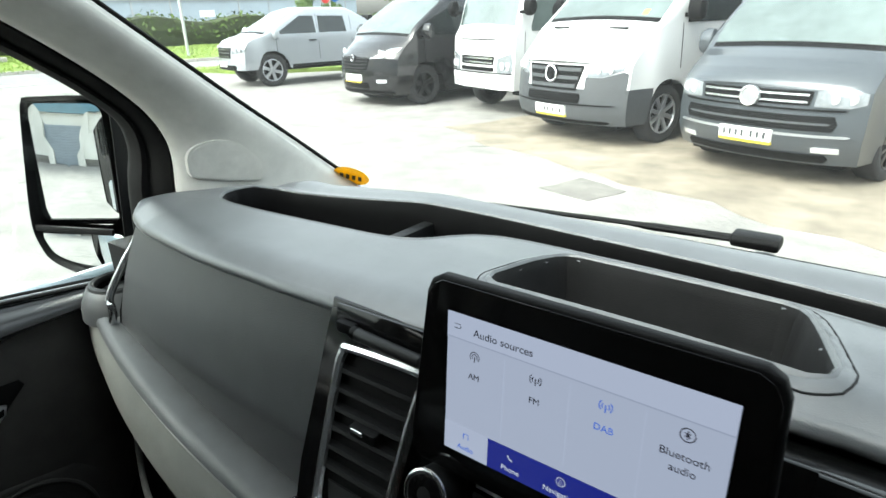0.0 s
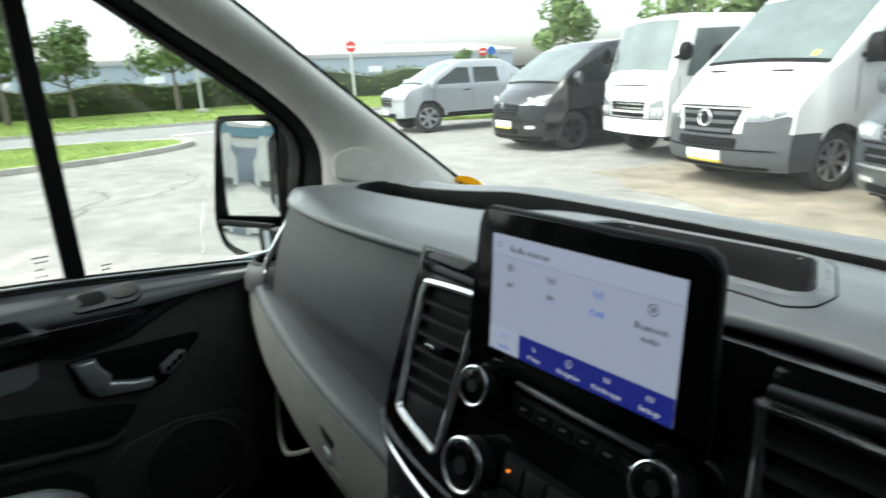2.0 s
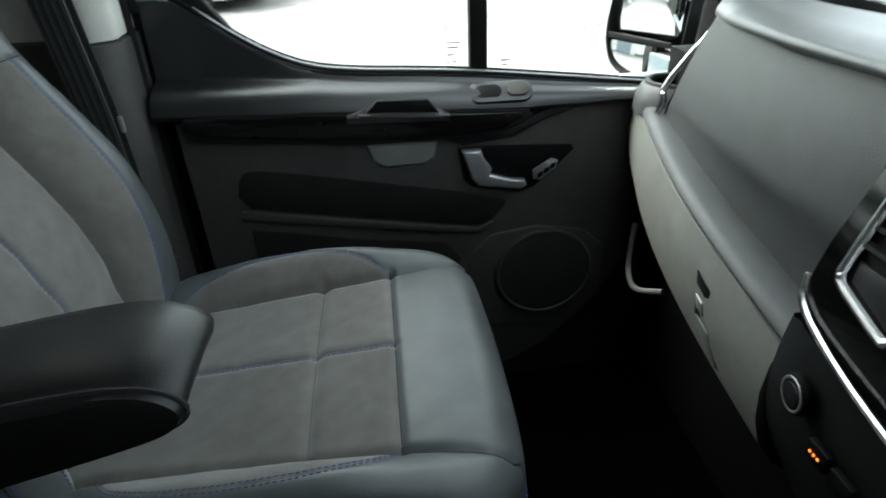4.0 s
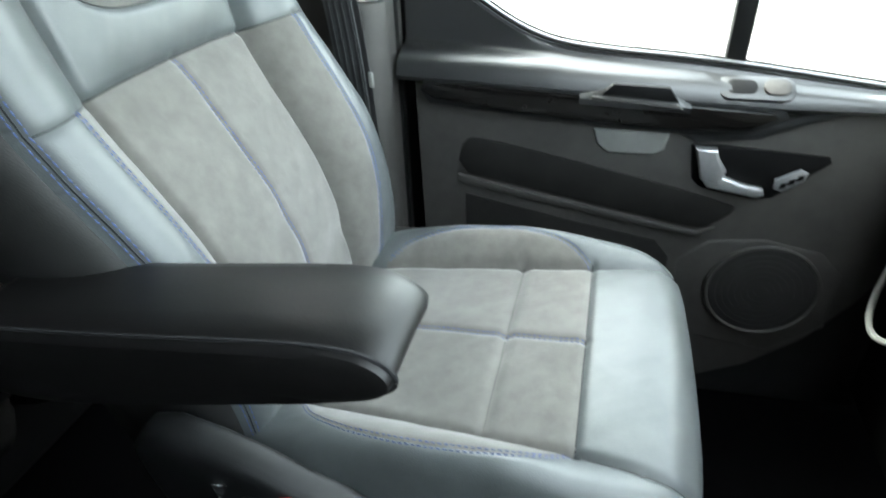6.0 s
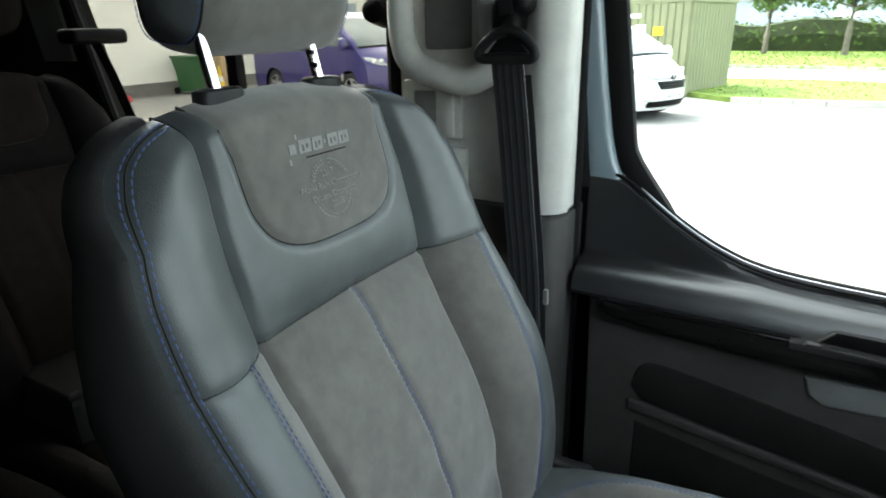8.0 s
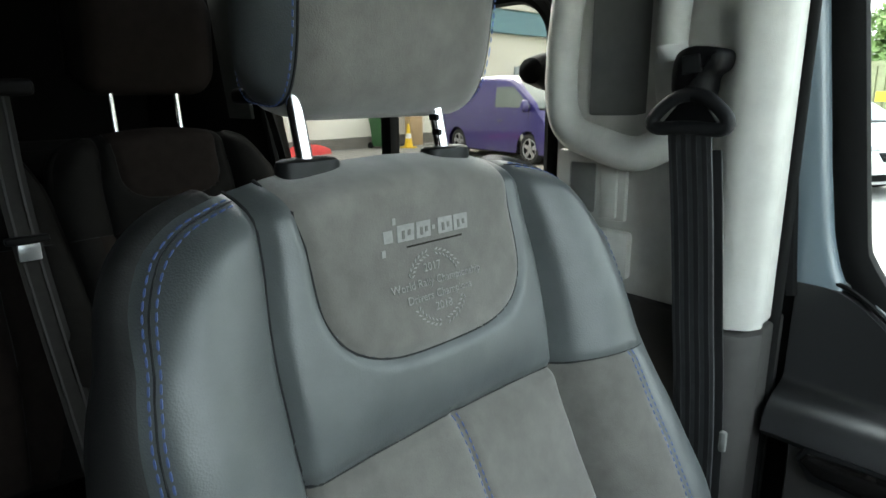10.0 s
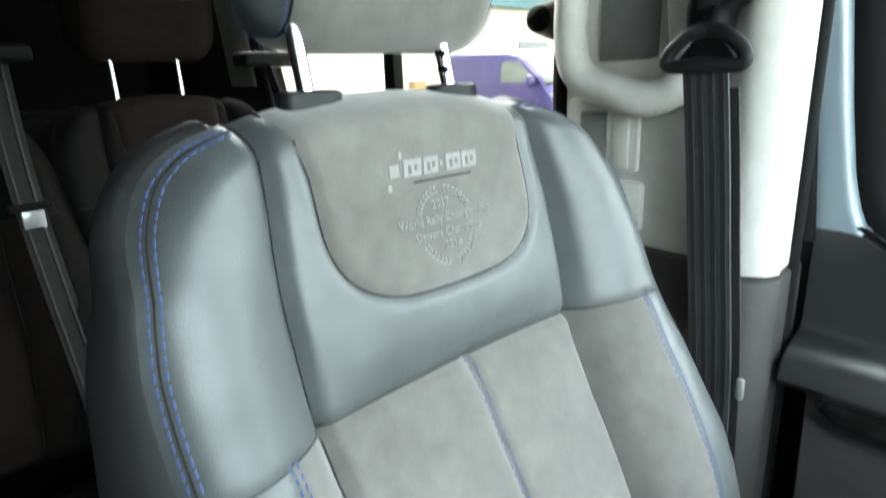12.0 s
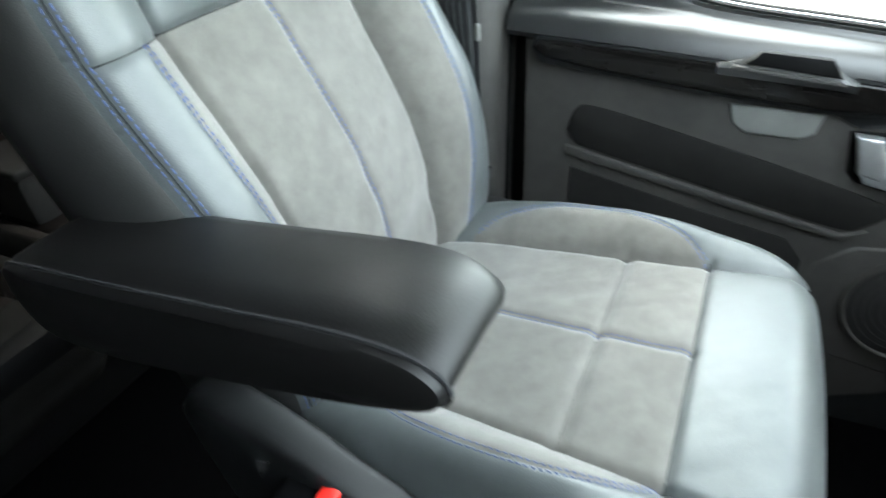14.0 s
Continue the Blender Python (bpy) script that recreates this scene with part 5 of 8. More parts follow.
part("front_frame", loft([[a + Vector((-0.028, 0.01, 0.01)), a + Vector((-0.012, 0.001, 0.001)), a, a.lerp(b, 0.2) + Vector((0.008, 0, 0)), a.lerp(b, 0.42) + Vector((-0.003, 0, 0)), a.lerp(b, 0.5) + Vector((-0.004, 0, 0)), a.lerp(b, 0.6) + Vector((0.004, 0, 0)), b, b + Vector((-0.01, 0.02, 0.02)), b + Vector((-0.06, 0.03, 0.03))] for a, b in zip(fl, fr)]), RUBBER, door, "black rubber window frame")
# ---- door mirror ----
mirror = thing("door_mirror", "large black door mirror with two glasses", "wing mirror")
MN = Vector((0.405, -0.905, 0.13)).normalized()
MR = Vector((0, 0, 1)).cross(MN).normalized()
MU = MN.cross(MR)
MB = Matrix(((*MR, 0), (*MU, 0), (*MN, 0), (0, 0, 0, 1))).transposed()
MB = Matrix.Translation((-1.094, 0.523, 1.380)) @ MB @ Matrix.Scale(1.12, 4)


def in_mirror(bm):
    bm.transform(MB)
    return bm


def rr2(x0, x1, y0, y1, r):
    return round_rect(x0, x1, y0, y1, r, 6)


def bulged(outline, cx, cy, radius, tilt_x, tilt_y, z0):
    """A convex glass: shrinking copies of its outline on a sphere, turned a little in its housing."""
    rows = []
    for k in np.linspace(1.0, 0.002, 14):
        row = []
        for x, y in outline:
            x, y = cx + (x - cx) * k, cy + (y - cy) * k
            row.append((x, y, z0 + tilt_x * (x - cx) + tilt_y * (y - cy) - ((x - cx) ** 2 + (y - cy) ** 2) / (2 * radius)))
        rows.append(row)
    return loft(rows, closed=True)


part("main_glass", in_mirror(bulged([(x * (1 - 1.7 * max(0, y)) if x < 0 else x, y) for x, y in rr2(-0.074, 0.070, -0.097, 0.102, 0.022)], 0, 0, 0.927, -0.10, 0.066, -0.004)), MIRROR, mirror, "convex upper mirror glass")
part("wide_glass", in_mirror(bulged([tuple(p)[:2] for p in smooth_line([(*q, 0) for q in ((-0.066, -0.112), (0.0, -0.112), (0.070, -0.112), (0.070, -0.14), (0.066, -0.165), (0.03, -0.172), (-0.02, -0.160), (-0.05, -0.146), (-0.064, -0.126), (-0.066, -0.112))], 60)[:-1]], 0, -0.14, 0.45, -0.15, 0.06, -0.003)), MIRROR, mirror, "strongly curved lower wide-angle glass")
HOUSE = [tuple(p)[:2] for p in smooth_line([(*q, 0) for q in ((0.104, -0.150), (0.098, -0.176), (0.07, -0.184), (0.02, -0.180), (-0.045, -0.160), (-0.070, -0.130), (-0.080, -0.09), (-0.075, 0.0), (-0.068, 0.08), (-0.062, 0.105), (-0.045, 0.112), (0.07, 0.114), (0.096, 0.108), (0.104, 0.09), (0.104, -0.03), (0.104, -0.150))], 90)[:-1]]
part("housing", in_mirror(loft([[(x * k, y * k2 - 0.03 * (1 - k2), z) for x, y in HOUSE] for z, k, k2 in ((0.010, 1.0, 1.0), (0.004, 0.94, 0.965), (-0.026, 0.93, 0.955))], closed=True)), PLASTIC_DK, mirror, "black housing rim")
part("shell", in_mirror(loft([[(x * k + 0.01 * (1 - k), y * k2 - 0.03 * (1 - k2), z) for x, y in HOUSE] for z, k, k2 in ((0.010, 1.0, 1.0), (-0.03, 1.01, 1.01), (-0.07, 0.9, 0.92), (-0.095, 0.6, 0.7), (-0.10, 0.2, 0.3), (-0.101, 0.01, 0.01))], closed=True)), PLASTIC_DK, mirror, "black mirror shell")
part("divider", in_mirror(box((-0.078, -0.109, 0.001), (0.078, -0.098, 0.007), 0.002)), PLASTIC_DK, mirror)
part("arm", loft([[Vector((x, y + 0.03 * math.cos(a), z + 0.05 * math.sin(a))) for a in (2 * math.pi * k / 14 for k in range(14))] for x, y, z in ((-1.09, 0.672, 1.29), (-1.0, 0.665, 1.28), (-0.89, 0.655, 1.28))], closed=True, caps=True), PLASTIC, mirror, "black mirror arm")

# ---- dashboard ----
dash = thing("dashboard", "black moulded dashboard with storage trays and grey lower panel", "dashboard")
rear = [(-0.658, 0.436), (-0.60, 0.419), (-0.46, 0.405), (-0.314, 0.403), (-0.15, 0.404), (-0.03, 0.420), (0.06, 0.441), (0.13, 0.447), (0.22, 0.442), (0.40, 0.425), (0.70, 0.41)]
left_edge = [(-0.715, 0.80), (-0.705, 0.70), (-0.695, 0.58), (-0.682, 0.49), (-0.672, 0.453)]
right_edge = [(0.72, 0.55), (0.72, 0.80)]
front_edge = [(x, 0.815 + 0.10 * (1 - (x / 0.72) ** 2)) for x in np.linspace(0.70, -0.70, 25)]
trough = [(-0.595, 0.545), (-0.588, 0.521), (-0.563, 0.507), (-0.50, 0.505), (-0.37, 0.510), (-0.29, 0.514), (-0.25, 0.526), (-0.230, 0.550), (-0.205, 0.572), (-0.165, 0.582), (-0.08, 0.582), (0.0, 0.580), (0.10, 0.572), (0.20, 0.552), (0.40, 0.510), (0.62, 0.488),
          (0.64, 0.53), (0.40, 0.572), (0.20, 0.604), (0.10, 0.618), (0.0, 0.625), (-0.14, 0.630), (-0.30, 0.632), (-0.45, 0.620), (-0.54, 0.601), (-0.58, 0.575), (-0.595, 0.545)]
trough = [tuple(p)[:2] for p in smooth_line([(*p, 0) for p in trough], 150)[:-1]]
tray = [(-0.134, 0.484), (-0.110, 0.546), (-0.103, 0.554), (-0.09, 0.557), (0.070, 0.557), (0.082, 0.553), (0.089, 0.543), (0.113, 0.480), (0.111, 0.471), (0.101, 0.467), (-0.122, 0.470), (-0.132, 0.476)]
tray = [tuple(p)[:2] for p in np.vstack([np.linspace(a, b, 6)[:-1] for a, b in zip(np.array(tray), np.roll(np.array(tray), -1, 0))])]


def shrink(poly, k):
    P = np.array(poly)
    T = np.roll(P, -1, 0) - np.roll(P, 1, 0)
    area = 0.5 * np.sum(P[:, 0] * np.roll(P[:, 1], -1) - np.roll(P[:, 0], -1) * P[:, 1])
    Nn = np.stack([-T[:, 1], T[:, 0]], 1) * np.sign(area)
    Nn /= np.linalg.norm(Nn, axis=1, keepdims=True) + 1e-9
    return P + Nn * k


def close(p):
    p = np.asarray(p)
    return np.vstack([p, p[:1]])


TR_IN, TRAY_IN, TRAY_FLOOR = shrink(trough, 0.006), shrink(tray, 0.005), shrink(tray, 0.016)


def dash_height(P):
    x, y = P[:, 0], P[:, 1]
    h = 1.405 + 0.010 * np.exp(-(x / 0.33) ** 2) * np.clip((0.62 - y) / 0.1, 0, 1) + 0.004 * np.clip((y - 0.43) / 0.1, 0, 1)
    h += 0.004 * np.exp(-((y - 0.655) / 0.02) ** 2)
    h -= 0.66 * np.clip(y - 0.675, 0, 1)
    h -= np.interp(y, [0.45, 0.49, 0.58, 0.70, 0.80], [0.0, 0.006, 0.024, 0.040, 0.012]) * np.clip((-0.585 - x) / 0.11, 0, 1) ** 1.5
    h -= 0.018 * np.clip((-0.34 - x) / 0.2, 0, 1) * np.clip((y - 0.57) / 0.06, 0, 1)
    e = line_distance(P, rear)[0]
    h -= 0.010 * np.clip(1 - e / 0.03, 0, 1) ** 2
    d, _ = line_distance(P, close(tray))
    h += 0.0045 * np.exp(-((d - 0.005) / 0.005) ** 2) * (~inside(P, tray))
    return h


def dash_region(C):
    r = np.zeros(len(C), int)
    r[inside(C, trough)] = 1
    r[inside(C, tray)] = 2
    return r


out = np.vstack([rear, right_edge, front_edge, left_edge])
sheet(out, 0.0052, [close(trough), close(tray)], dash_height, dash_region,
      [DASHTOP, None, None, DASHTOP], ["top_pad", "front_tray", "centre_tray", "pad_lip"],
      lambda P, h: np.stack([P[:, 0], P[:, 1], np.asarray(h) * np.ones(len(P))], 1), dash,
      ["grained black dashboard top", "deep tray under the windscreen, its shade painted black", "open tray behind the screen", "rolled edge of the dashboard top"],
      [(0.004, -0.002, 1.0), (0.0075, -0.007, 1.0), (0.007, -0.012, 1.0), (0.002, -0.0155, 1.0), (-0.012, -0.0165, 1.0), (-0.03, -0.05, 1.0)])


def hollow(name, poly, rim_r, steps, material, label):
    """A tray let into the dashboard top: rolled rim, walls and floor."""
    P = np.array(poly)
    z0 = dash_height(shrink(poly, -0.004))
    rows = [[(*q, z - 0.0035) for q, z in zip(shrink(poly, -0.010), dash_height(shrink(poly, -0.010)))], [(*q, z - 0.0005) for q, z in zip(shrink(poly, -0.005), z0)], [(*q, z + 0.0012) for q, z in zip(shrink(poly, -0.002), z0)], [(*q, z - 0.0006) for q, z in zip(P, z0)]]
    part(name + "_rim", loft([[tuple(p) for p in r] for r in rows], closed=True), DASHTOP, dash)
    walls = [[(*q, z - 0.0006) for q, z in zip(P, z0)]]
    for k, dz in steps:
        walls.append([(*q, (z - dz) if dz < 0.03 else z0.mean() - dz) for q, z in zip(shrink(poly, k), z0)])
    bmw = loft(walls, closed=True)
    bmw.verts.ensure_lookup_table()
    n = len(P)
    cap = bmw.verts[-n:]
    bmw.faces.new(cap)
    return part(name, bmw, material, dash, label)


# Front tray far blacker than the pad: its depth shade is in the colour.
hollow("front_tray", trough, 0.003, [(0.002, 0.004), (0.003, 0.03), (0.004, 0.14)], PLASTIC_DK, "deep tray under the windscreen, its shade painted black")
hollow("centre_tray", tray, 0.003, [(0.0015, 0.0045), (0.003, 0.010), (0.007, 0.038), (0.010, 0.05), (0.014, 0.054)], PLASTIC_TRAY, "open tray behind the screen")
# No groove is cut; a dark cord paints its line of shade.
groove = shrink(tray, -0.0125)
part("tray_groove_shade", tube([Vector((*q, z + 0.0002)) for q, z in zip(groove, dash_height(groove))], 0.0009, 6, closed=True), SEAM, dash, "fine dark cord painting a groove's shade round the centre tray")
part("tray_divider", box((-0.335, 0.528, 1.33), (-0.318, 0.637, 1.388), 0.003), PLASTIC, dash, "upright rib in the front tray")
part("light_sensor", loft([[(0.028 + 0.017 * k * math.cos(a), 0.712 + 0.010 * k * math.sin(a), z) for a in (2 * math.pi * j / 20 for j in range(20))] for k, z in ((1, 1.375), (0.95, 1.392), (0.6, 1.397), (0.1, 1.398))], closed=True, caps=True), PLASTIC, dash, "small black light sensor dome")

# upper glovebox face, folded along a crease
TL, TR = Vector((-0.668, 0.440, 1.384)), Vector((-0.235, 0.416, 1.396))
ML, MR_ = Vector((-0.710, 0.408, 1.246)), Vector((-0.247, 0.380, 1.246))
BL, BR = Vector((-0.733, 0.410, 1.200)), Vector((-0.262, 0.395, 1.138))
rows = []
for k in range(25):
    s = k / 24
    row = []
    for a, b in zip((TL, ML, BL), (TR, MR_, BR)):
        row.append(a.lerp(b, s))
    t, m_, b_ = row
    bow = 0.012 * math.sin(math.pi * s)
    full = [t + Vector((0, 0.03, 0.004)), t] + [t.lerp(m_, q) + Vector((0, -bow * q - 0.004 * math.sin(math.pi * q), 0)) for q in (0.15, 0.35, 0.55, 0.75, 0.92)] + [m_ + Vector((0, -bow, 0))] + [m_.lerp(b_, q) + Vector((0, -bow * (1 - 0.5 * q), 0)) for q in (0.08, 0.35, 0.7, 1.0)] + [b_ + Vector((0, 0.04, 0))]
    rows.append(full)
part("glovebox_lid", loft(rows, caps=True), LIDGREY, dash, "matt black upper glovebox lid")
part("end_trim", tube(smooth_line([TL + Vector((-0.006, 0.004, -0.004)), TL + Vector((-0.018, 0.0, -0.03)), ML + Vector((-0.008, -0.004, 0.03)), ML + Vector((-0.012, -0.006, 0)), BL + Vector((-0.010, -0.008, 0.005))], 24), [0.004] * 8 + [0.0055] * 16, 10), CHROME, dash, "slim chrome end trim")
part("end_cap", loft([[p + Vector((-0.004, 0.0, 0)), p + Vector((-0.02, 0.03, 0)), p + Vector((-0.05, 0.12, 0.0))] for p in (TL, TL.lerp(ML, 0.5), ML, BL)]), PLASTIC_DK, dash, "black end of the dashboard")
# ledge and bulging grey lower panel
rows, rows2 = [], []
for k in range(41):
    s = k / 40
    x = -0.865 + s * (0.865 - 0.272)
    zl = 1.243 - 0.098 * s ** 1.05
    yf = 0.338 + 0.085 * (1 - s) ** 2.6 + 0.012 * s
    rows.append([(x, yf + 0.10, zl + 0.006), (x, yf + 0.05, zl + 0.004), (x, yf + 0.012, zl + 0.001), (x, yf + 0.003, zl - 0.004), (x, yf - 0.001, zl - 0.013), (x, yf + 0.002, zl - 0.020)])
    rows2.append([(x, yf + 0.006, zl - 0.019), (x, yf + 0.001, zl - 0.022), (x, yf - 0.006, zl - 0.045), (x, yf - 0.010, zl - 0.082), (x, yf - 0.006, zl - 0.122), (x, yf + 0.006, zl - 0.162), (x, yf + 0.03, zl - 0.198), (x, yf + 0.07, zl - 0.226), (x, yf + 0.14, zl - 0.243)])
part("ledge", loft(rows), LIDGREY, dash, "black rolled ledge under the glovebox")
part("lower_panel", loft(rows2, caps=True), GREYTRIM, dash, "pale grey bulging lower glovebox panel")
def panel_y(x, z):
    """The face of the bulging lower panel."""
    q = (x + 0.865) / (0.865 - 0.272)
    zl = 1.243 - 0.098 * q ** 1.05
    return 0.338 + 0.085 * (1 - q) ** 2.6 + 0.012 * q + float(np.interp(zl - z, (0.022, 0.045, 0.082, 0.122, 0.162, 0.198), (0.001, -0.006, -0.010, -0.006, 0.006, 0.03)))


def on_panel(points, lift, depth, name, material, parent, label="", bevel=0.003):
    bm = prism(points, "y", 0.0, depth, bevel)
    for v in bm.verts:
        v.co.y += panel_y(v.co.x, v.co.z) - lift
    return part(name, bm, material, parent, label)


# Latch recess drawn as a black plate, its shade in the colour.
latch = on_panel([(-0.437, 1.118), (-0.398, 1.108), (-0.362, 1.012), (-0.398, 1.006), (-0.425, 1.06)], 0.0015, 0.012, "glovebox_latch", PLASTIC_DK, dash, "dark plate painting the shaded glovebox latch recess")
on_panel([(-0.420, 1.062), (-0.386, 1.055), (-0.366, 1.016), (-0.396, 1.010)], 0.0028, 0.010, "latch_lever", GREYTRIM, latch, "silver glovebox latch lever")
on_panel([(-0.424, 1.090), (-0.406, 1.086), (-0.402, 1.068), (-0.420, 1.072)], 0.0025, 0.010, "lock_barrel", SILVERPL, latch, "small chrome lock barrel")
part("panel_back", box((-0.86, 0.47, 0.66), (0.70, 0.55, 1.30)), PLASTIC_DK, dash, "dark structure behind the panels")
# door-side cup holder
CX, CY = -0.792, 0.450
cup = part("cup_holder", ring((CX, CY, 1.256), (0, 0, 1), 0.041, 0.006, 36, 8), PLASTIC, dash, "round black cup holder")
part("cup_wall", cyl((CX, CY, 1.17), (CX, CY, 1.257), 0.041, 0.041, 36, caps=False), PLASTIC_DK, cup)
part("cup_shoulder", loft([[(CX + r * math.cos(a), CY + r * math.sin(a), z) for a in (2 * math.pi * j / 36 for j in range(36))] for r, z in ((0.044, 1.258), (0.049, 1.255), (0.053, 1.246), (0.060, 1.232), (0.062, 1.21))], closed=True), LIDGREY, cup)


def stack(x, z, off=0.0):
    """The console's raked face; off is how far out from it, toward the cab."""
    return Vector((x, 0.386 - 0.36 * (1.366 - z) - off * 0.94, z + off * 0.34))


def plate(points, lift, depth, name, material, parent, label="", bevel=0.003, seg=2):
    bm = prism(points, "y", 0.0, depth, bevel, seg)
    for v in bm.verts:
        v.co = stack(v.co.x, v.co.z, lift - v.co.y)
    return part(name, bm, material, parent, label)


console = thing("centre_console", "gloss black console with vents, knobs and buttons", "console")
plate([(-0.243, 1.402), (0.60, 1.402), (0.60, 1.17), (-0.10, 1.17), (-0.222, 1.188), (-0.246, 1.205), (-0.250, 1.26)], 0.0, 0.05, "face", GLOSS, console, "gloss black console face")
lowrows = []
for z in np.linspace(1.20, 0.84, 13):
    t = (1.20 - z) / 0.36
    lowrows.append([(x, y + 0.015 * math.sin(math.pi * min(1, t * 1.4)) * -1 + 0.10 * t ** 2, z - (0.04 * max(0, (-0.16 - x) / 0.12)) * (1 - t)) for x, y in ((-0.277, 0.40), (-0.276, 0.356), (-0.268, 0.350), (-0.22, 0.340), (-0.15, 0.330), (-0.05, 0.324), (0.05, 0.324), (0.15, 0.335), (0.16, 0.40))])
part("lower_face", loft(lowrows), PLASTIC, console, "black lower console with a power socket")
VENT = [(-0.216, 1.356), (-0.213, 1.366), (-0.205, 1.370), (-0.132, 1.373), (-0.128, 1.366), (-0.133, 1.335), (-0.140, 1.26), (-0.142, 1.234), (-0.146, 1.226), (-0.155, 1.225), (-0.206, 1.238), (-0.213, 1.244), (-0.216, 1.256)]


def vent(mirror_x, label):
    sx = -1 if mirror_x else 1
    v = new("air_vent")
    v.parent = console
    tagged(v, label)
    P = [(x * sx, z) for x, z in VENT]
    plate(P, 0.002, 0.004, "cavity", PLASTIC_DK, v, "", 0.0)
    pts = smooth_line([stack(x, z, 0.006) for x, z in P + P[:1]], 70)[:-1]
    part("chrome_frame", tube(pts, 0.0046, 8, closed=True, up=(0, -1, 0.3)), CHROME, v, "satin chrome vent frame")
    for k in range(6):
        z = 1.353 - 0.0155 * k
        s = k / 6
        xl, xr = sx * (-0.213 - 0.0 * s), sx * (-0.132 - 0.009 * s)
        a, b = stack(xl, z, 0.001), stack(xr, z + 0.001, 0.001)
        part("slat", loft([[p + Vector((0, 0.012, 0.004)), p + Vector((0, -0.006, 0.0015)), p + Vector((0, -0.008, -0.001)), p + Vector((0, -0.004, -0.003)), p + Vector((0, 0.012, 0.0))] for p in (a, sub(a, b, 0.5) and a.lerp(b, 0.5), b)], closed=True, caps=True), PLASTIC_DK, v)
    kn = stack(sx * -0.173, 1.314, 0.008)
    t = part("tab", box(tuple(kn - Vector((0.014, 0.006, 0.005))), tuple(kn + Vector((0.014, 0.008, 0.005))), 0.002), PLASTIC_DK, v)
    part("tab_mark", box(tuple(kn + Vector((-0.011, -0.0075, 0.0005))), tuple(kn + Vector((0.002, -0.0055, 0.0045))), 0.0008), CHROME, t, "bright chrome tab insert")
    plate([(x * sx, z) for x, z in ((-0.210, 1.2615), (-0.143, 1.262), (-0.146, 1.236), (-0.156, 1.231), (-0.205, 1.244))], 0.004, 0.008, "lower_blank", PLASTIC, v, "", 0.002)
    return v


vent(False, "black slatted air vent in a chrome frame")
vent(True, "black slatted air vent in a chrome frame")


def pull(sx):
    """The folding holder above a vent: a gloss lid, a round pull and its hinge."""
    h = new("pull_holder")
    h.parent = console
    tagged(h, "gloss black folding holder above the vent")
    plate([(sx * -0.228, 1.378), (sx * -0.232, 1.400), (sx * -0.120, 1.402), (sx * -0.118, 1.378)], 0.006, 0.012, "lid", GLOSS, h, "", 0.003)
    a, b = stack(sx * -0.200, 1.384, 0.012), stack(sx * -0.130, 1.382, 0.012)
    part("pull", cyl(a, b, 0.0052, n=16, bevel=0.002), PLASTIC, h)
    part("pull_end", cyl(a.lerp(b, -0.03), a.lerp(b, 0.05), 0.0056, n=16, bevel=0.001), PLASTIC_DK, h)
    part("hinge", box(tuple(stack(sx * -0.212, 1.386, 0.009) - Vector((0.010, 0.004, 0.006))), tuple(stack(sx * -0.212, 1.386, 0.009) + Vector((0.010, 0.004, 0.004))), 0.002), PLASTIC_DK, h)


pull(1)
pull(-1)


def knob(x, z, r, out=0.022):
    k = new("rotary_knob")
    k.parent = console
    tagged(k, "black rotary knob with a chrome ring")
    ax = (stack(x, z, 1) - stack(x, z, 0)).normalized()
    base = stack(x, z, 0.0)
    part("barrel", cyl(base, base + ax * out, r * 0.96, r * 0.90, 36, 0.002), PLASTIC, k)
    part("ring", ring(base + ax * (out - 0.001), ax, r * 0.90, r * 0.09, 44, 8), CHROME, k, "satin chrome ring")
    part("face", cyl(base + ax * (out - 0.002), base + ax * (out + 0.0006), r * 0.78, n=32, bevel=0.0008), GLOSS, k)
    part("pointer", cyl(base + ax * (out + 0.0004), base + ax * (out + 0.001), r * 0.30, n=20), PLASTIC, k)


knob(-0.094, 1.306, 0.0185, 0.030)
knob(0.084, 1.304, 0.0185, 0.030)
knob(-0.096, 1.236, 0.026, 0.020)
knob(0.094, 1.236, 0.026, 0.020)
plate([(-0.070, 1.318), (0.064, 1.316), (0.064, 1.312), (-0.070, 1.314)], 0.004, 0.006, "accent_line", SILVERPL, console, "thin silver accent line", 0.0006)
plate([(-0.072, 1.309), (0.064, 1.307), (0.062, 1.292), (-0.070, 1.294)], 0.004, 0.006, "button_strip", PLASTIC, console, "row of black radio buttons", 0.0015)
for k in range(6):
    x = -0.062 + 0.0215 * k
    plate([(x, 1.305), (x + 0.018, 1.3045), (x + 0.018, 1.2955), (x, 1.296)], 0.006, 0.004, "button", PLASTIC_DK, console, "", 0.001)
    plate([(x + 0.006, 1.3015), (x + 0.012, 1.3015), (x + 0.012, 1.300), (x + 0.006, 1.300)], 0.0064, 0.001, "button_mark", GREYTRIM, console, "", 0.0)
plate([(-0.064, 1.262), (0.062, 1.262), (0.062, 1.206), (-0.064, 1.206)], 0.003, 0.006, "climate_panel", PLASTIC_DK, console, "black climate panel", 0.002)
for k in range(5):
    x = -0.060 + 0.0245 * k
    for j in range(2):
        z = 1.257 - 0.025 * j
        plate([(x, z), (x + 0.0215, z), (x + 0.0215, z - 0.020), (x, z - 0.020)], 0.0055, 0.004, "climate_button", PLASTIC, console, "", 0.001)
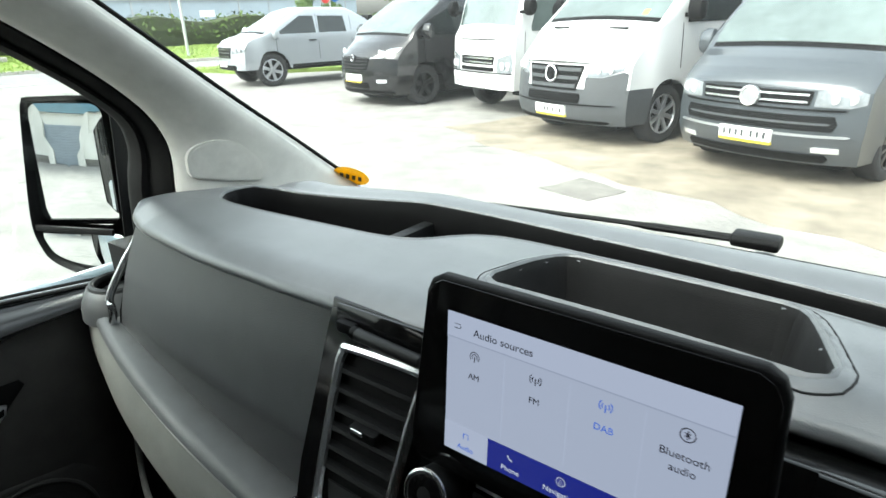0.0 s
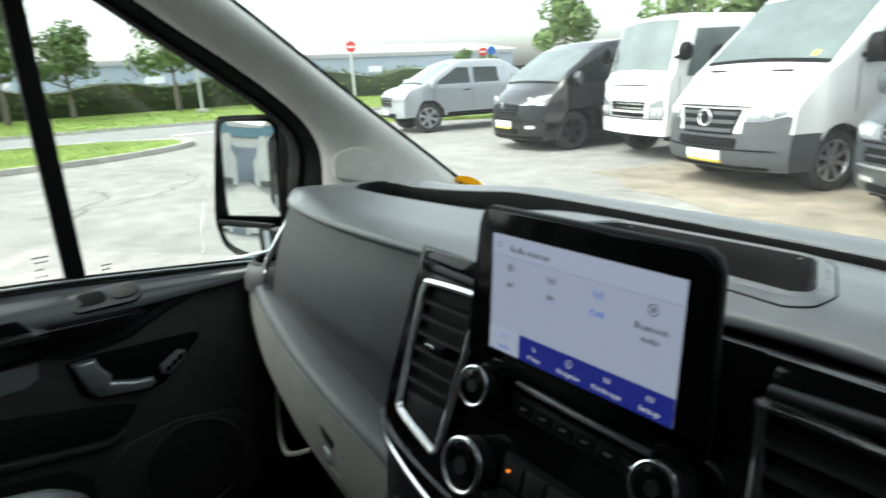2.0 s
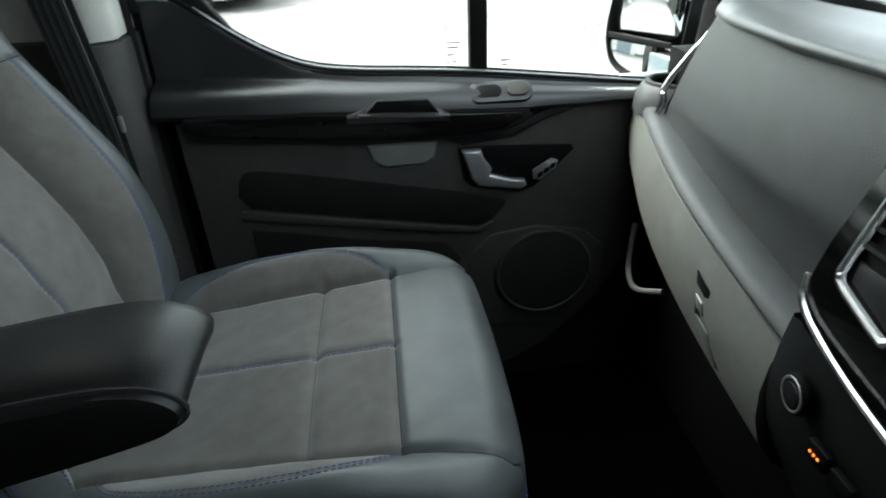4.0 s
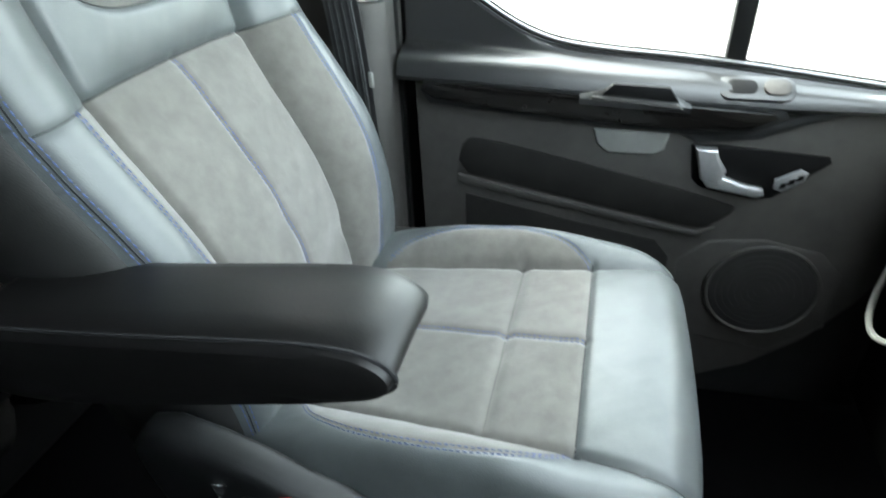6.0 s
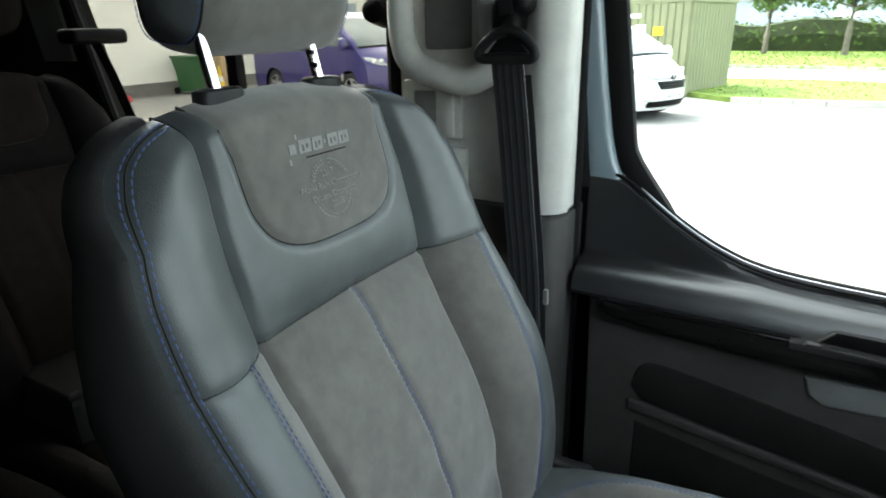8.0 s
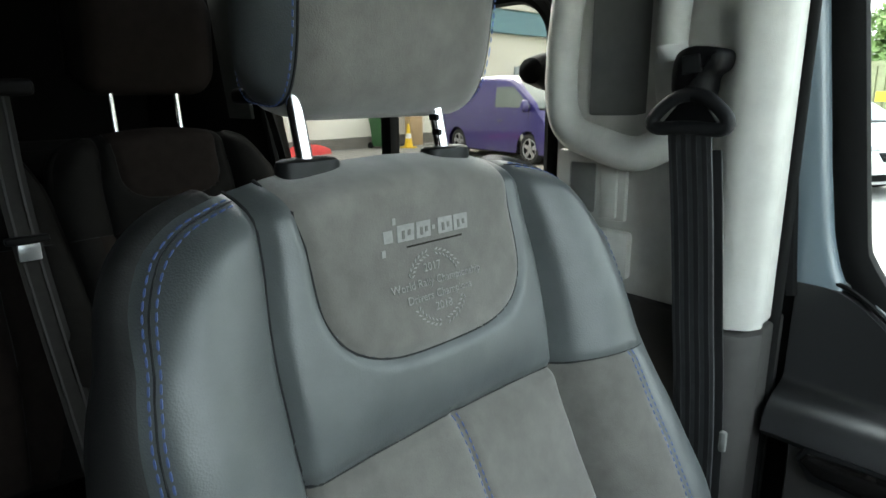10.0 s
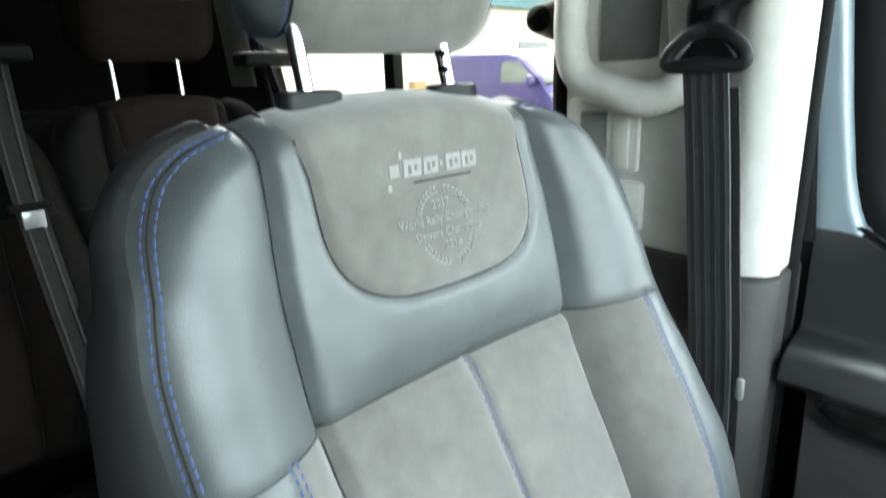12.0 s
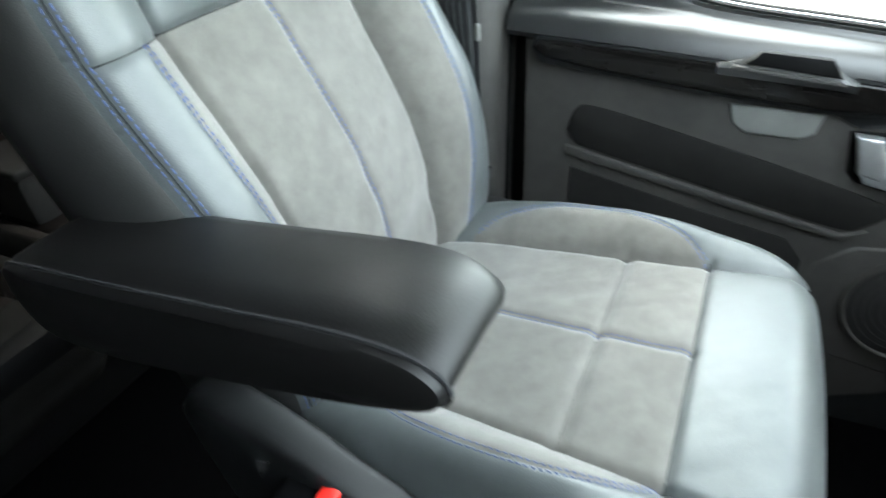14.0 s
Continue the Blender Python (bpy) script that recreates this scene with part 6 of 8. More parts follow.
for x, z in ((-0.055, 1.250),):
    plate([(x, z), (x + 0.0032, z), (x + 0.0032, z - 0.002), (x, z - 0.002)], 0.0066, 0.002, "amber_light", AMBER, console, "small lit amber indicator", 0.0)
part("chrome_strip", tube(smooth_line([(-0.252, 0.338, 1.225), (-0.236, 0.328, 1.208), (-0.21, 0.322, 1.197), (-0.145, 0.314, 1.184), (-0.06, 0.308, 1.176), (0.06, 0.308, 1.174), (0.14, 0.316, 1.178)], 34), 0.0036, 8), CHROME, console, "chrome strip under the controls")
sck = Vector((-0.200, 0.326, 1.128))
sax = Vector((-0.12, -0.99, 0.0)).normalized()
so = part("power_socket", cyl(sck, sck + sax * 0.012, 0.020, n=30, bevel=0.003), PLASTIC_DK, console, "round capped power socket")
part("socket_ring", ring(sck + sax * 0.011, sax, 0.016, 0.0018, 32, 8), SILVERPL, so)
part("socket_cap", cyl(sck + sax * 0.010, sck + sax * 0.014, 0.012, n=24, bevel=0.002), PLASTIC, so)
for k in range(3):
    p = Vector((-0.150 + 0.030 * k, 0.313, 1.105 - 0.004 * k))
    b_ = part("switch", box(tuple(p - Vector((0.013, 0.004, 0.010))), tuple(p + Vector((0.013, 0.004, 0.010))), 0.002), PLASTIC_DK, console)
    if k == 0:
        for j in range(3):
            q = p + Vector((-0.006 + 0.005 * j, -0.0045, 0))
            part("lit_mark", box(tuple(q - Vector((0.0010, 0.0006, 0.0012))), tuple(q + Vector((0.0010, 0.0006, 0.0012)))), AMBER, b_, "small lit amber lettering bar")

# touchscreen
TS = Matrix.Translation((0, 0.360, 1.400)) @ Matrix.Rotation(radians(90 - 5.0), 4, "X")
tablet = thing("touchscreen", "black framed touchscreen showing audio sources", "display")


def ts(bm):
    bm.transform(TS)
    return bm


edge = [(-0.095, 0.0715), (-0.103, 0.067), (-0.107, 0.058), (-0.1185, -0.045), (-0.118, -0.062), (-0.112, -0.070), (0.101, -0.070), (0.108, -0.062), (0.1085, -0.045), (0.105, 0.058), (0.101, 0.067), (0.093, 0.0715)]
part("casing", ts(prism(edge, "z", -0.008, 0.002, 0.003, 3)), PLASTIC_DK, tablet, "black plastic casing")
part("mount", ts(box((-0.07, -0.06, -0.05), (0.06, 0.045, -0.007), 0.01)), PLASTIC_DK, tablet, "black mount behind the screen")
part("front_glass", ts(prism([(x * 0.975, y * 0.965) for x, y in edge], "z", 0.0025, 0.0040, 0.0008)), GLOSS, tablet, "gloss black glass front")
PANEL = screen_mat("lit_display", (0.56, 0.60, 0.80), 0.26)
PANEL_TOP = screen_mat("lit_display_bar", (0.58, 0.62, 0.83), 0.27)
NAVY = screen_mat("lit_navy_bar", (0.012, 0.018, 0.20), 0.42)
DARKTXT = screen_mat("display_dark_text", (0.03, 0.03, 0.05), 0.2)
BLUETXT = screen_mat("display_blue_text", (0.06, 0.16, 0.75), 0.30)
WHITETXT = screen_mat("display_white_text", (0.75, 0.78, 0.9), 0.28)
GREYLN = screen_mat("display_divider", (0.42, 0.45, 0.62), 0.27)


def on_screen_rect(x0, x1, y0, y1, z, name, material, label=""):
    return part(name, ts(box((x0, y0, z), (x1, y1, z + 0.0002))), material, tablet, label, smooth=False)


sx0, sx1, sy0, sy1 = -0.0865, 0.0865, -0.0485, 0.0505
on_screen_rect(sx0, sx1, sy0, sy1, 0.0042, "display", PANEL, "lit pale lilac display")
on_screen_rect(sx0, sx1, sy1 - 0.0165, sy1, 0.0046, "title_bar", PANEL_TOP)
on_screen_rect(sx0, sx1, sy1 - 0.0172, sy1 - 0.0165, 0.0048, "divider", GREYLN)
on_screen_rect(sx0 + 0.0345, sx1, sy0, sy0 + 0.0205, 0.0046, "menu_bar", NAVY, "lit navy menu bar")
on_screen_rect(sx0, sx0 + 0.0345, sy0, sy0 + 0.0205, 0.0046, "menu_tab", PANEL_TOP)
for k in range(1, 4):
    on_screen_rect(sx0 + 0.0433 * k - 0.0002, sx0 + 0.0433 * k + 0.0002, sy0 + 0.024, sy1 - 0.02, 0.0046, "divider", PANEL_TOP)


def label_at(text, x, y, size, m=DARKTXT):
    words(text, size, TS @ Matrix.Translation((x, y, 0.0050)), m, "caption", tablet, 0.0001)


label_at("Audio sources", -0.0455, 0.0405, 0.0072)
cols = [sx0 + 0.0216 + 0.0433 * k for k in range(4)]
label_at("AM", cols[0], 0.0105, 0.0058)
label_at("FM", cols[1], 0.0105, 0.0058)
label_at("DAB", cols[2], 0.0105, 0.0060, BLUETXT)
label_at("Bluetooth", cols[3], 0.0125, 0.0064)
label_at("audio", cols[3], 0.0045, 0.0064)
mcols = [sx0 + 0.0172 + 0.0346 * k for k in range(5)]
for text, x, m in zip(("Audio", "Phone", "Navigation", "Mobile apps", "Settings"), mcols, (BLUETXT, WHITETXT, WHITETXT, WHITETXT, WHITETXT)):
    label_at(text, x, sy0 + 0.005, 0.0052, m)


def icon(draw, x, y, m):
    bm = bmesh.new()
    for pts, r in draw:
        tube([(x + a * 0.82, y + b * 0.82, 0.0049) for a, b in pts], r * 0.85, 4, flat=0.3, bm=bm)
    part("icon", ts(bm), m, tablet)


arc = lambda r, a0, a1, cx=0, cy=0: [(cx + r * math.cos(radians(a0 + (a1 - a0) * k / 10)), cy + r * math.sin(radians(a0 + (a1 - a0) * k / 10))) for k in range(11)]
icon([(arc(0.0042, -40, 220), 0.00035), (arc(0.0024, -40, 220), 0.00035), ([(0, 0.0004), (0, -0.0042)], 0.0005)], cols[0], 0.0245, DARKTXT)
for c_, m in ((cols[1], DARKTXT), (cols[2], BLUETXT)):
    icon([(arc(0.0046, -45, 45), 0.0004), (arc(0.0046, 135, 225), 0.0004), (arc(0.0026, -45, 45), 0.0004), (arc(0.0026, 135, 225), 0.0004), ([(0, 0.001), (0, -0.0045)], 0.0005)], c_, 0.0245, m)
icon([(arc(0.0048, 0, 360), 0.0004), ([(-0.0018, 0.0015), (0.0018, -0.0015), (0, -0.003), (0, 0.003), (0.0018, 0.0015), (-0.0018, -0.0015)], 0.0004)], cols[3], 0.0255, DARKTXT)
icon([([(-0.003, -0.0025), (0.002, -0.0025), (0.003, -0.001), (0.002, 0.001), (-0.003, 0.001)], 0.0003)], sx0 + 0.008, 0.0425, DARKTXT)
icon([([(-0.002, -0.002), (-0.002, 0.0025), (0.0025, 0.003), (0.0025, -0.0015)], 0.0004)], mcols[0], sy0 + 0.0135, BLUETXT)
icon([(arc(0.0032, 170, 280, 0.001, 0.001), 0.0006)], mcols[1], sy0 + 0.0138, WHITETXT)
icon([(arc(0.0036, 0, 360), 0.0003), ([(-0.0015, -0.0018), (0, 0.002), (0.0015, -0.0018), (-0.0015, -0.0018)], 0.0003)], mcols[2], sy0 + 0.0135, WHITETXT)
for k, x in ((0, mcols[3]), (1, mcols[4])):
    icon([([(-0.0035 + 0.0026 * j, -0.0012 + 0.0026 * i), (-0.0019 + 0.0026 * j, -0.0012 + 0.0026 * i)], 0.0007) for i in range(2) for j in range(3)], x, sy0 + 0.0135, WHITETXT)

# footwell: grey bracket loop under the panel, bar on the floor
fw = thing("footwell_hook", "dull grey wire hook under the dashboard edge", "hook")
part("loop", tube(smooth_line([(-0.80, 0.42, 0.99), (-0.775, 0.405, 0.93), (-0.73, 0.39, 0.915), (-0.67, 0.38, 0.93), (-0.62, 0.40, 0.955)], 24), 0.005, 8), GREYTRIM, fw)
mt = thing("floor_mat", "black rubber floor mat in the footwell", "mat")
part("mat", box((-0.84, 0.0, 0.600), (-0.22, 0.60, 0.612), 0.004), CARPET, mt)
part("edge_bar", box((-0.62, -0.02, 0.612), (-0.30, 0.004, 0.622), 0.003), PLASTIC, mt, "dull black bar across the mat edge")

# ---- rear bench ----
bench = thing("rear_bench", "suede and leather rear bench, shade painted dark, with raised headrests", "bench seat")
# Upholstery darkened in colour for the dim rear of the cabin.
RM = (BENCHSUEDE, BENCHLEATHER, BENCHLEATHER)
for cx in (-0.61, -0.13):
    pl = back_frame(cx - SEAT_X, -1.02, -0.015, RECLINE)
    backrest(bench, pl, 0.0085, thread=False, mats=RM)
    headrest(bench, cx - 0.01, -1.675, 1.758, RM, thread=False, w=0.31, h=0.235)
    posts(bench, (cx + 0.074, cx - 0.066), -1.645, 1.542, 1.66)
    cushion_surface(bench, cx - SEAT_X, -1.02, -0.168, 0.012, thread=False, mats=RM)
part("bench_base", box((-0.83, -1.85, 0.60), (0.18, -1.02, 0.80), 0.03), PLASTIC_DK, bench, "black bench base")
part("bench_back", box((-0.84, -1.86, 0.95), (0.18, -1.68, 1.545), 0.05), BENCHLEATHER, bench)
part("valance", box((-0.80, -1.02, 0.84), (-0.10, -0.93, 0.90), 0.012), PLASTIC_DK, bench, "grained black front edge of the bench")
bk = part("rear_buckle", box((-0.350, -1.372, 0.86), (-0.318, -1.338, 0.925), 0.006), PLASTIC_DK, bench, "black buckle with a red button")
part("red_button", box((-0.347, -1.352, 0.922), (-0.321, -1.332, 0.938), 0.003), REDBTN, bk, "red release button")


case = thing("storage_case", "dull black zipped case lying on the rear bench", "case")
part("case_body", loft([[(-0.62 + sx_ * w, -1.34 + sy_ * d_, z) for sx_, sy_ in ((-1, -1), (-0.9, -1.06), (0.9, -1.06), (1, -1), (1, 1), (0.9, 1.06), (-0.9, 1.06), (-1, 1))] for w, d_, z in ((0.15, 0.09, 0.885), (0.155, 0.095, 0.92), (0.155, 0.095, 0.975), (0.145, 0.085, 0.99))], closed=True, caps=True), WEBDULL, case)
part("case_lid", box((-0.78, -1.44, 0.985), (-0.46, -1.24, 1.005), 0.008, 3), WEBDULL, case, "flat black lid of the case")


def rear_belt(name, top, mid, low, across):
    b = thing(name, "black rear seatbelt running down from its guide", "seatbelt", group="rear seatbelts")
    part("guide", box(tuple(Vector(top) - Vector((0.06, 0.03, 0.012))), tuple(Vector(top) + Vector((0.06, 0.03, 0.018))), 0.010, 3), PLASTIC_DK, b, "black belt guide")
    part("webbing", strap(smooth_line([top, mid, low], 24), 0.047, 0.002, across), WEBDULL, b)
    for o in (-0.013, 0.013):
        q = Vector(across).normalized() * o + Vector((0, 0.002, 0.001))
        part("rib", strap([p + q for p in smooth_line([top, mid, low], 24)], 0.004, 0.001, across), WEBEDGE, b)
    return b


rear_belt("rear_seatbelt", (-0.315, -1.56, 1.652), (-0.305, -1.45, 1.40), (-0.335, -1.335, 0.945), (1, 0.1, 0.12))
tg = thing("belt_tongue", "bright metal belt tongue on the rear webbing", "belt tongue")
part("tongue_bar", box((-0.338, -1.450, 1.392), (-0.272, -1.430, 1.404), 0.003), PLASTIC_DK, tg)
part("tongue_plate", box((-0.322, -1.440, 1.362), (-0.288, -1.432, 1.392), 0.002), SILVERPL, tg)
rear_belt("rear_seatbelt", (-0.752, -1.395, 1.632), (-0.750, -1.35, 1.55), (-0.745, -1.28, 1.40), (0.25, 1, 0.1))
hk = thing("window_latch", "black plastic window latch beside the pillar", "latch")
part("latch_body", loft([[(x, -0.742 + r * math.cos(a), 1.664 + 0.9 * r * math.sin(a)) for a in (2 * math.pi * k / 18 for k in range(18))] for x, r in ((-0.86, 0.030), (-0.835, 0.029), (-0.815, 0.024), (-0.80, 0.020), (-0.795, 0.010))], closed=True, caps=True), PLASTIC_DK, hk)
etch = thing("glass_mark", "small pale etched bars on the door glass", "etched mark")
for k, (y, z, w) in enumerate(((0.082, 1.319, 0.024), (0.084, 1.311, 0.019), (0.083, 1.299, 0.013), (0.081, 1.287, 0.007), (0.093, 1.287, 0.007), (0.178, 1.285, 0.016), (0.178, 1.277, 0.012))):
    part("bar", box((-0.8944, y, z), (-0.8936, y + w, z + 0.0025)), PALETRIM, etch, smooth=False)


# ---- outside: yard, road, planting ----
ASPHALT = mat("worn_pale_yard", (0.245, 0.237, 0.221), 0.9, var=0.22, scale=2.6, bump=0.6, bump_scale=24, spec=0.25, stain=0.15)
CONCRETE = mat("sandy_concrete", (0.235, 0.205, 0.160), 0.9, var=0.32, scale=2.2, bump=0.4, bump_scale=40, spec=0.25, stain=0.15)
STAINED = mat("dark_repair_patch", (0.165, 0.155, 0.140), 0.9, var=0.25, scale=3, bump=0.5, bump_scale=40)
ROADM = mat("road_asphalt", (0.19, 0.19, 0.185), 0.9, var=0.15, scale=2, bump=0.5, bump_scale=40)
KERB = mat("kerb_stone", (0.40, 0.38, 0.34), 0.9, var=0.2, scale=6, rnd=0.1)
WHITELINE = mat("white_road_paint", (0.75, 0.75, 0.72), 0.8, var=0.2, scale=6)
GRASS = mat("mown_grass", (0.17, 0.235, 0.058), 0.95, var=0.3, scale=3, bump=0.8, bump_scale=60, spec=0.1, stain=0.2)
BLADES = mat("grass_blades", (0.21, 0.285, 0.07), 0.9, var=0.3, scale=2, spec=0.1)
HEDGE = mat("hedge_leaves", (0.085, 0.125, 0.035), 0.85, var=0.45, scale=1.5, spec=0.2)
HEDGE_DK = mat("hedge_heart", (0.034, 0.046, 0.016), 0.95, var=0.4, scale=3)
LEAF = mat("tree_leaves", (0.125, 0.185, 0.065), 0.8, var=0.4, scale=1.2, spec=0.2)
BARK = mat("grey_bark", (0.16, 0.14, 0.11), 0.95, var=0.35, scale=8, bump=0.8, bump_scale=30)
SHEDWALL = mat("pale_blue_cladding", (0.36, 0.42, 0.47), 0.7, var=0.06, scale=0.3, stain=0.08)
SHEDROOF = mat("weathered_roof_sheet", (0.52, 0.51, 0.47), 0.8, var=0.1, scale=0.3)
WHITEWALL = mat("cream_render", (0.68, 0.66, 0.60), 0.9, var=0.10, scale=1.2, bump=0.3, bump_scale=60, stain=0.12)
BLUEFASCIA = mat("blue_fascia", (0.10, 0.20, 0.25), 0.5, var=0.1, scale=2)
SHUTTER = mat("grey_roller_shutter", (0.24, 0.27, 0.30), 0.55, var=0.1, scale=2)
GREENSTEEL = mat("olive_green_cladding", (0.20, 0.21, 0.115), 0.7, var=0.15, scale=3, stain=0.12)
POSTGREY = mat("galvanised_post", (0.42, 0.43, 0.43), 0.5, metal=0.3, var=0.1, scale=6)
SIGNRED = mat("sign_red", (0.55, 0.03, 0.03), 0.5, var=0.05, scale=5)
SIGNBLUE = mat("sign_blue", (0.02, 0.12, 0.48), 0.5, var=0.05, scale=5)
SIGNWHITE = mat("sign_white", (0.75, 0.75, 0.73), 0.5, var=0.05, scale=5)

bm = bmesh.new()
bmesh.ops.create_grid(bm, x_segments=100, y_segments=100, size=1, matrix=Matrix.Diagonal((260, 260, 1, 1)))
struct("ground", bm, ASPHALT, "pale worn yard surface with stains and cracks", category="ground")


def ragged(cx, cy, rx, ry, seed, n=48, rough=0.12):
    rng = random.Random(seed)
    ph = [rng.uniform(0, 6.28) for _ in range(4)]
    return [(cx + rx * math.cos(a) * (1 + rough * math.sin(3 * a + ph[0]) + rough * 0.6 * math.sin(7 * a + ph[1]) + 0.3 * rough * math.sin(13 * a + ph[2])),
             cy + ry * math.sin(a) * (1 + rough * math.sin(4 * a + ph[3]) + rough * 0.5 * math.sin(9 * a + ph[1]))) for a in (2 * math.pi * k / n for k in range(n))]


def frayed(points, seed, step=0.35, amount=0.10):
    """A polygon with its sides broken into short uneven runs."""
    rng = random.Random(seed)
    out_ = []
    for (x0, y0), (x1, y1) in zip(points, points[1:] + points[:1]):
        n = max(1, int(math.hypot(x1 - x0, y1 - y0) / step))
        out_ += [(x0 + (x1 - x0) * k / n + rng.uniform(-amount, amount), y0 + (y1 - y0) * k / n + rng.uniform(-amount, amount)) for k in range(n)]
    return out_


struct("concrete_apron", prism(frayed([(-5.6, 7.35), (-4.2, 6.6), (-2.4, 5.9), (-0.6, 5.2), (1.2, 4.9), (6, 4.6), (8, 12), (-1, 14.5), (-5.0, 9.0)], 71), "z", -0.02, 0.005), CONCRETE, "sandy concrete apron in front of the parked vans", category="pavement")
struct("repair_patch", prism(frayed([(-2.70, 5.16), (-2.15, 5.00), (-1.97, 5.46), (-2.54, 5.74)], 72, 0.15, 0.03), "z", -0.02, 0.008), STAINED, "square repaired patch in the yard", category="pavement")
CRACK = mat("crack_tar", (0.115, 0.11, 0.10), 0.9, var=0.2, scale=8)


def crack(points, seed, w=0.03):
    rng = random.Random(seed)
    pts = [p + Vector((rng.uniform(-0.12, 0.12), rng.uniform(-0.12, 0.12), 0)) for p in smooth_line([(x, y, 0.004) for x, y in points], 28)]
    rows = []
    for i, p in enumerate(pts):
        d = (pts[min(i + 1, 27)] - pts[max(i - 1, 0)]).normalized()
        s = Vector((-d.y, d.x, 0)) * w * rng.uniform(0.3, 1.2)
        rows.append([p - s, p + s])
    ob = struct("crack", loft(rows), CRACK, "thin dark crack in the yard", smooth=False, category="crack")


crack([(-9, 0.5), (-9.6, 2.2), (-11.2, 3.2), (-12.4, 2.9)], 3)
crack([(-7.5, 2.4), (-8.8, 3.4), (-10.6, 4.8)], 4)
crack([(-12.8, 0.6), (-11.5, 1.4), (-10.1, 1.5), (-8.2, 0.8)], 5)
crack([(-4.6, 6.2), (-3.2, 7.0), (-1.5, 6.6)], 6)
crack([(-6, 4.0), (-7.4, 5.4), (-9.2, 6.0), (-11, 7.2)], 7)

# road, kerbs and grass
road_far, road_near = lambda y: -26.7 + 0.19 * y, lambda y: -21.4 + 0.19 * y
struct("road", prism([(road_near(-60), -60), (road_near(60), 60), (road_far(60), 60), (road_far(-60), -60)], "z", -0.03, 0.006), ROADM, "grey road past the yard", category="road")
for k in range(18):
    y = -24 + 4.2 * k
    struct("road_mark", prism([(road_near(y) - 0.35, y), (road_near(y + 2) - 0.35, y + 2), (road_near(y + 2) - 0.55, y + 2), (road_near(y) - 0.55, y)], "z", 0.0, 0.012), WHITELINE, "white dashed line at the road edge", smooth=False, category="road mark")


def tufts(name, poly, count, seed, parent_label, size=0.10):
    """Short upright blades scattered over a polygon."""
    rng = random.Random(seed)
    P = np.array(poly)
    lo, hi = P.min(0), P.max(0)
    C = np.random.RandomState(seed).uniform(lo, hi, (count * 3, 2))
    C = C[inside(C, P)][:count]
    verts, faces = [], []
    for x, y in C:
        a, h = rng.uniform(0, 6.28), size * rng.uniform(0.5, 1.2)
        dx_, dy_ = math.cos(a) * size * 0.5, math.sin(a) * size * 0.5
        b = len(verts)
        verts += [(x - dx_, y - dy_, 0.10), (x + dx_, y + dy_, 0.10), (x + dx_ * 0.3 + rng.uniform(-.03, .03), y + rng.uniform(-.03, .03), 0.10 + h)]
        faces.append((b, b + 1, b + 2))
    me = bpy.data.meshes.new(name)
    me.from_pydata(verts, [], faces)
    return tagged(wrap(me, name, BLADES, None, "", False), parent_label, "grass", "", "stuff")


far_grass = [(road_far(-60), -60), (road_far(62), 62), (-30, 64), (-44, 64), (-46, -60)]
island = [(-20.6, -9.0), (-20.4, 0.0), (-19.6, 3.0), (-18.0, 4.7), (-16.6, 4.6), (-15.4, 3.0), (-14.9, 1.0), (-15.0, -1.2), (-16.6, -3.0), (-17.5, -9.0)]
island2 = [(-20.0, 11.3), (-19.0, 13.0), (-17.6, 22.0), (-12.0, 22), (-12.5, 17.5), (-14.2, 14.0), (-16.5, 11.6)]
for nm, poly, lab in (("grass_verge", far_grass, "bright mown grass verge beyond the road"), ("grass_island", island, "mown grass island with a kerb"), ("grass_corner", island2, "mown grass corner behind the pickup")):
    struct(nm, prism(poly, "z", -0.05, 0.11), GRASS, lab, smooth=False, category="grass")
tufts("grass", [(x, y) for x, y in [(-26, -18), (-24, 22), (-40, 30), (-42, -20)]], 9000, 11, "short mown grass blades on the verge", 0.09)
tufts("grass", island, 3500, 12, "short mown grass blades on the island", 0.05)
tufts("grass", island2, 2500, 13, "short mown grass blades by the pickup", 0.06)


def kerb_run(points, n, w=0.14, h=0.125):
    pts = smooth_line([(x, y, 0) for x, y in points], n + 1)
    k = thing("kerb", "pale stone kerb along the grass", "kerb", kind="structure")
    for a, b in zip(pts, pts[1:]):
        d = (b - a)
        s = Vector((-d.y, d.x, 0)).normalized() * w / 2
        a2, b2 = a + d * 0.01, b - d * 0.01
        bm = bmesh.new()
        lo = [bm.verts.new(p) for p in (a2 - s, b2 - s, b2 + s, a2 + s)]
        hi = [bm.verts.new(p + Vector((0, 0, h))) for p in (a2 - s * 0.9, b2 - s * 0.9, b2 + s * 0.9, a2 + s * 0.9)]
        bm.faces.new(hi)
        for i in range(4):
            bm.faces.new((lo[i], lo[(i + 1) % 4], hi[(i + 1) % 4], hi[i]))
        part("kerbstone", bm, KERB, k, smooth=False)


kerb_run([(-20.6, -9.0), (-20.4, 0.0), (-19.6, 3.0), (-18.0, 4.75), (-16.6, 4.7), (-15.3, 3.0), (-14.8, 1.0), (-14.9, -1.2)], 26)
kerb_run([(road_far(-20) + 0.05, -20), (road_far(0) + 0.05, 0), (road_far(30) + 0.05, 30)], 40)


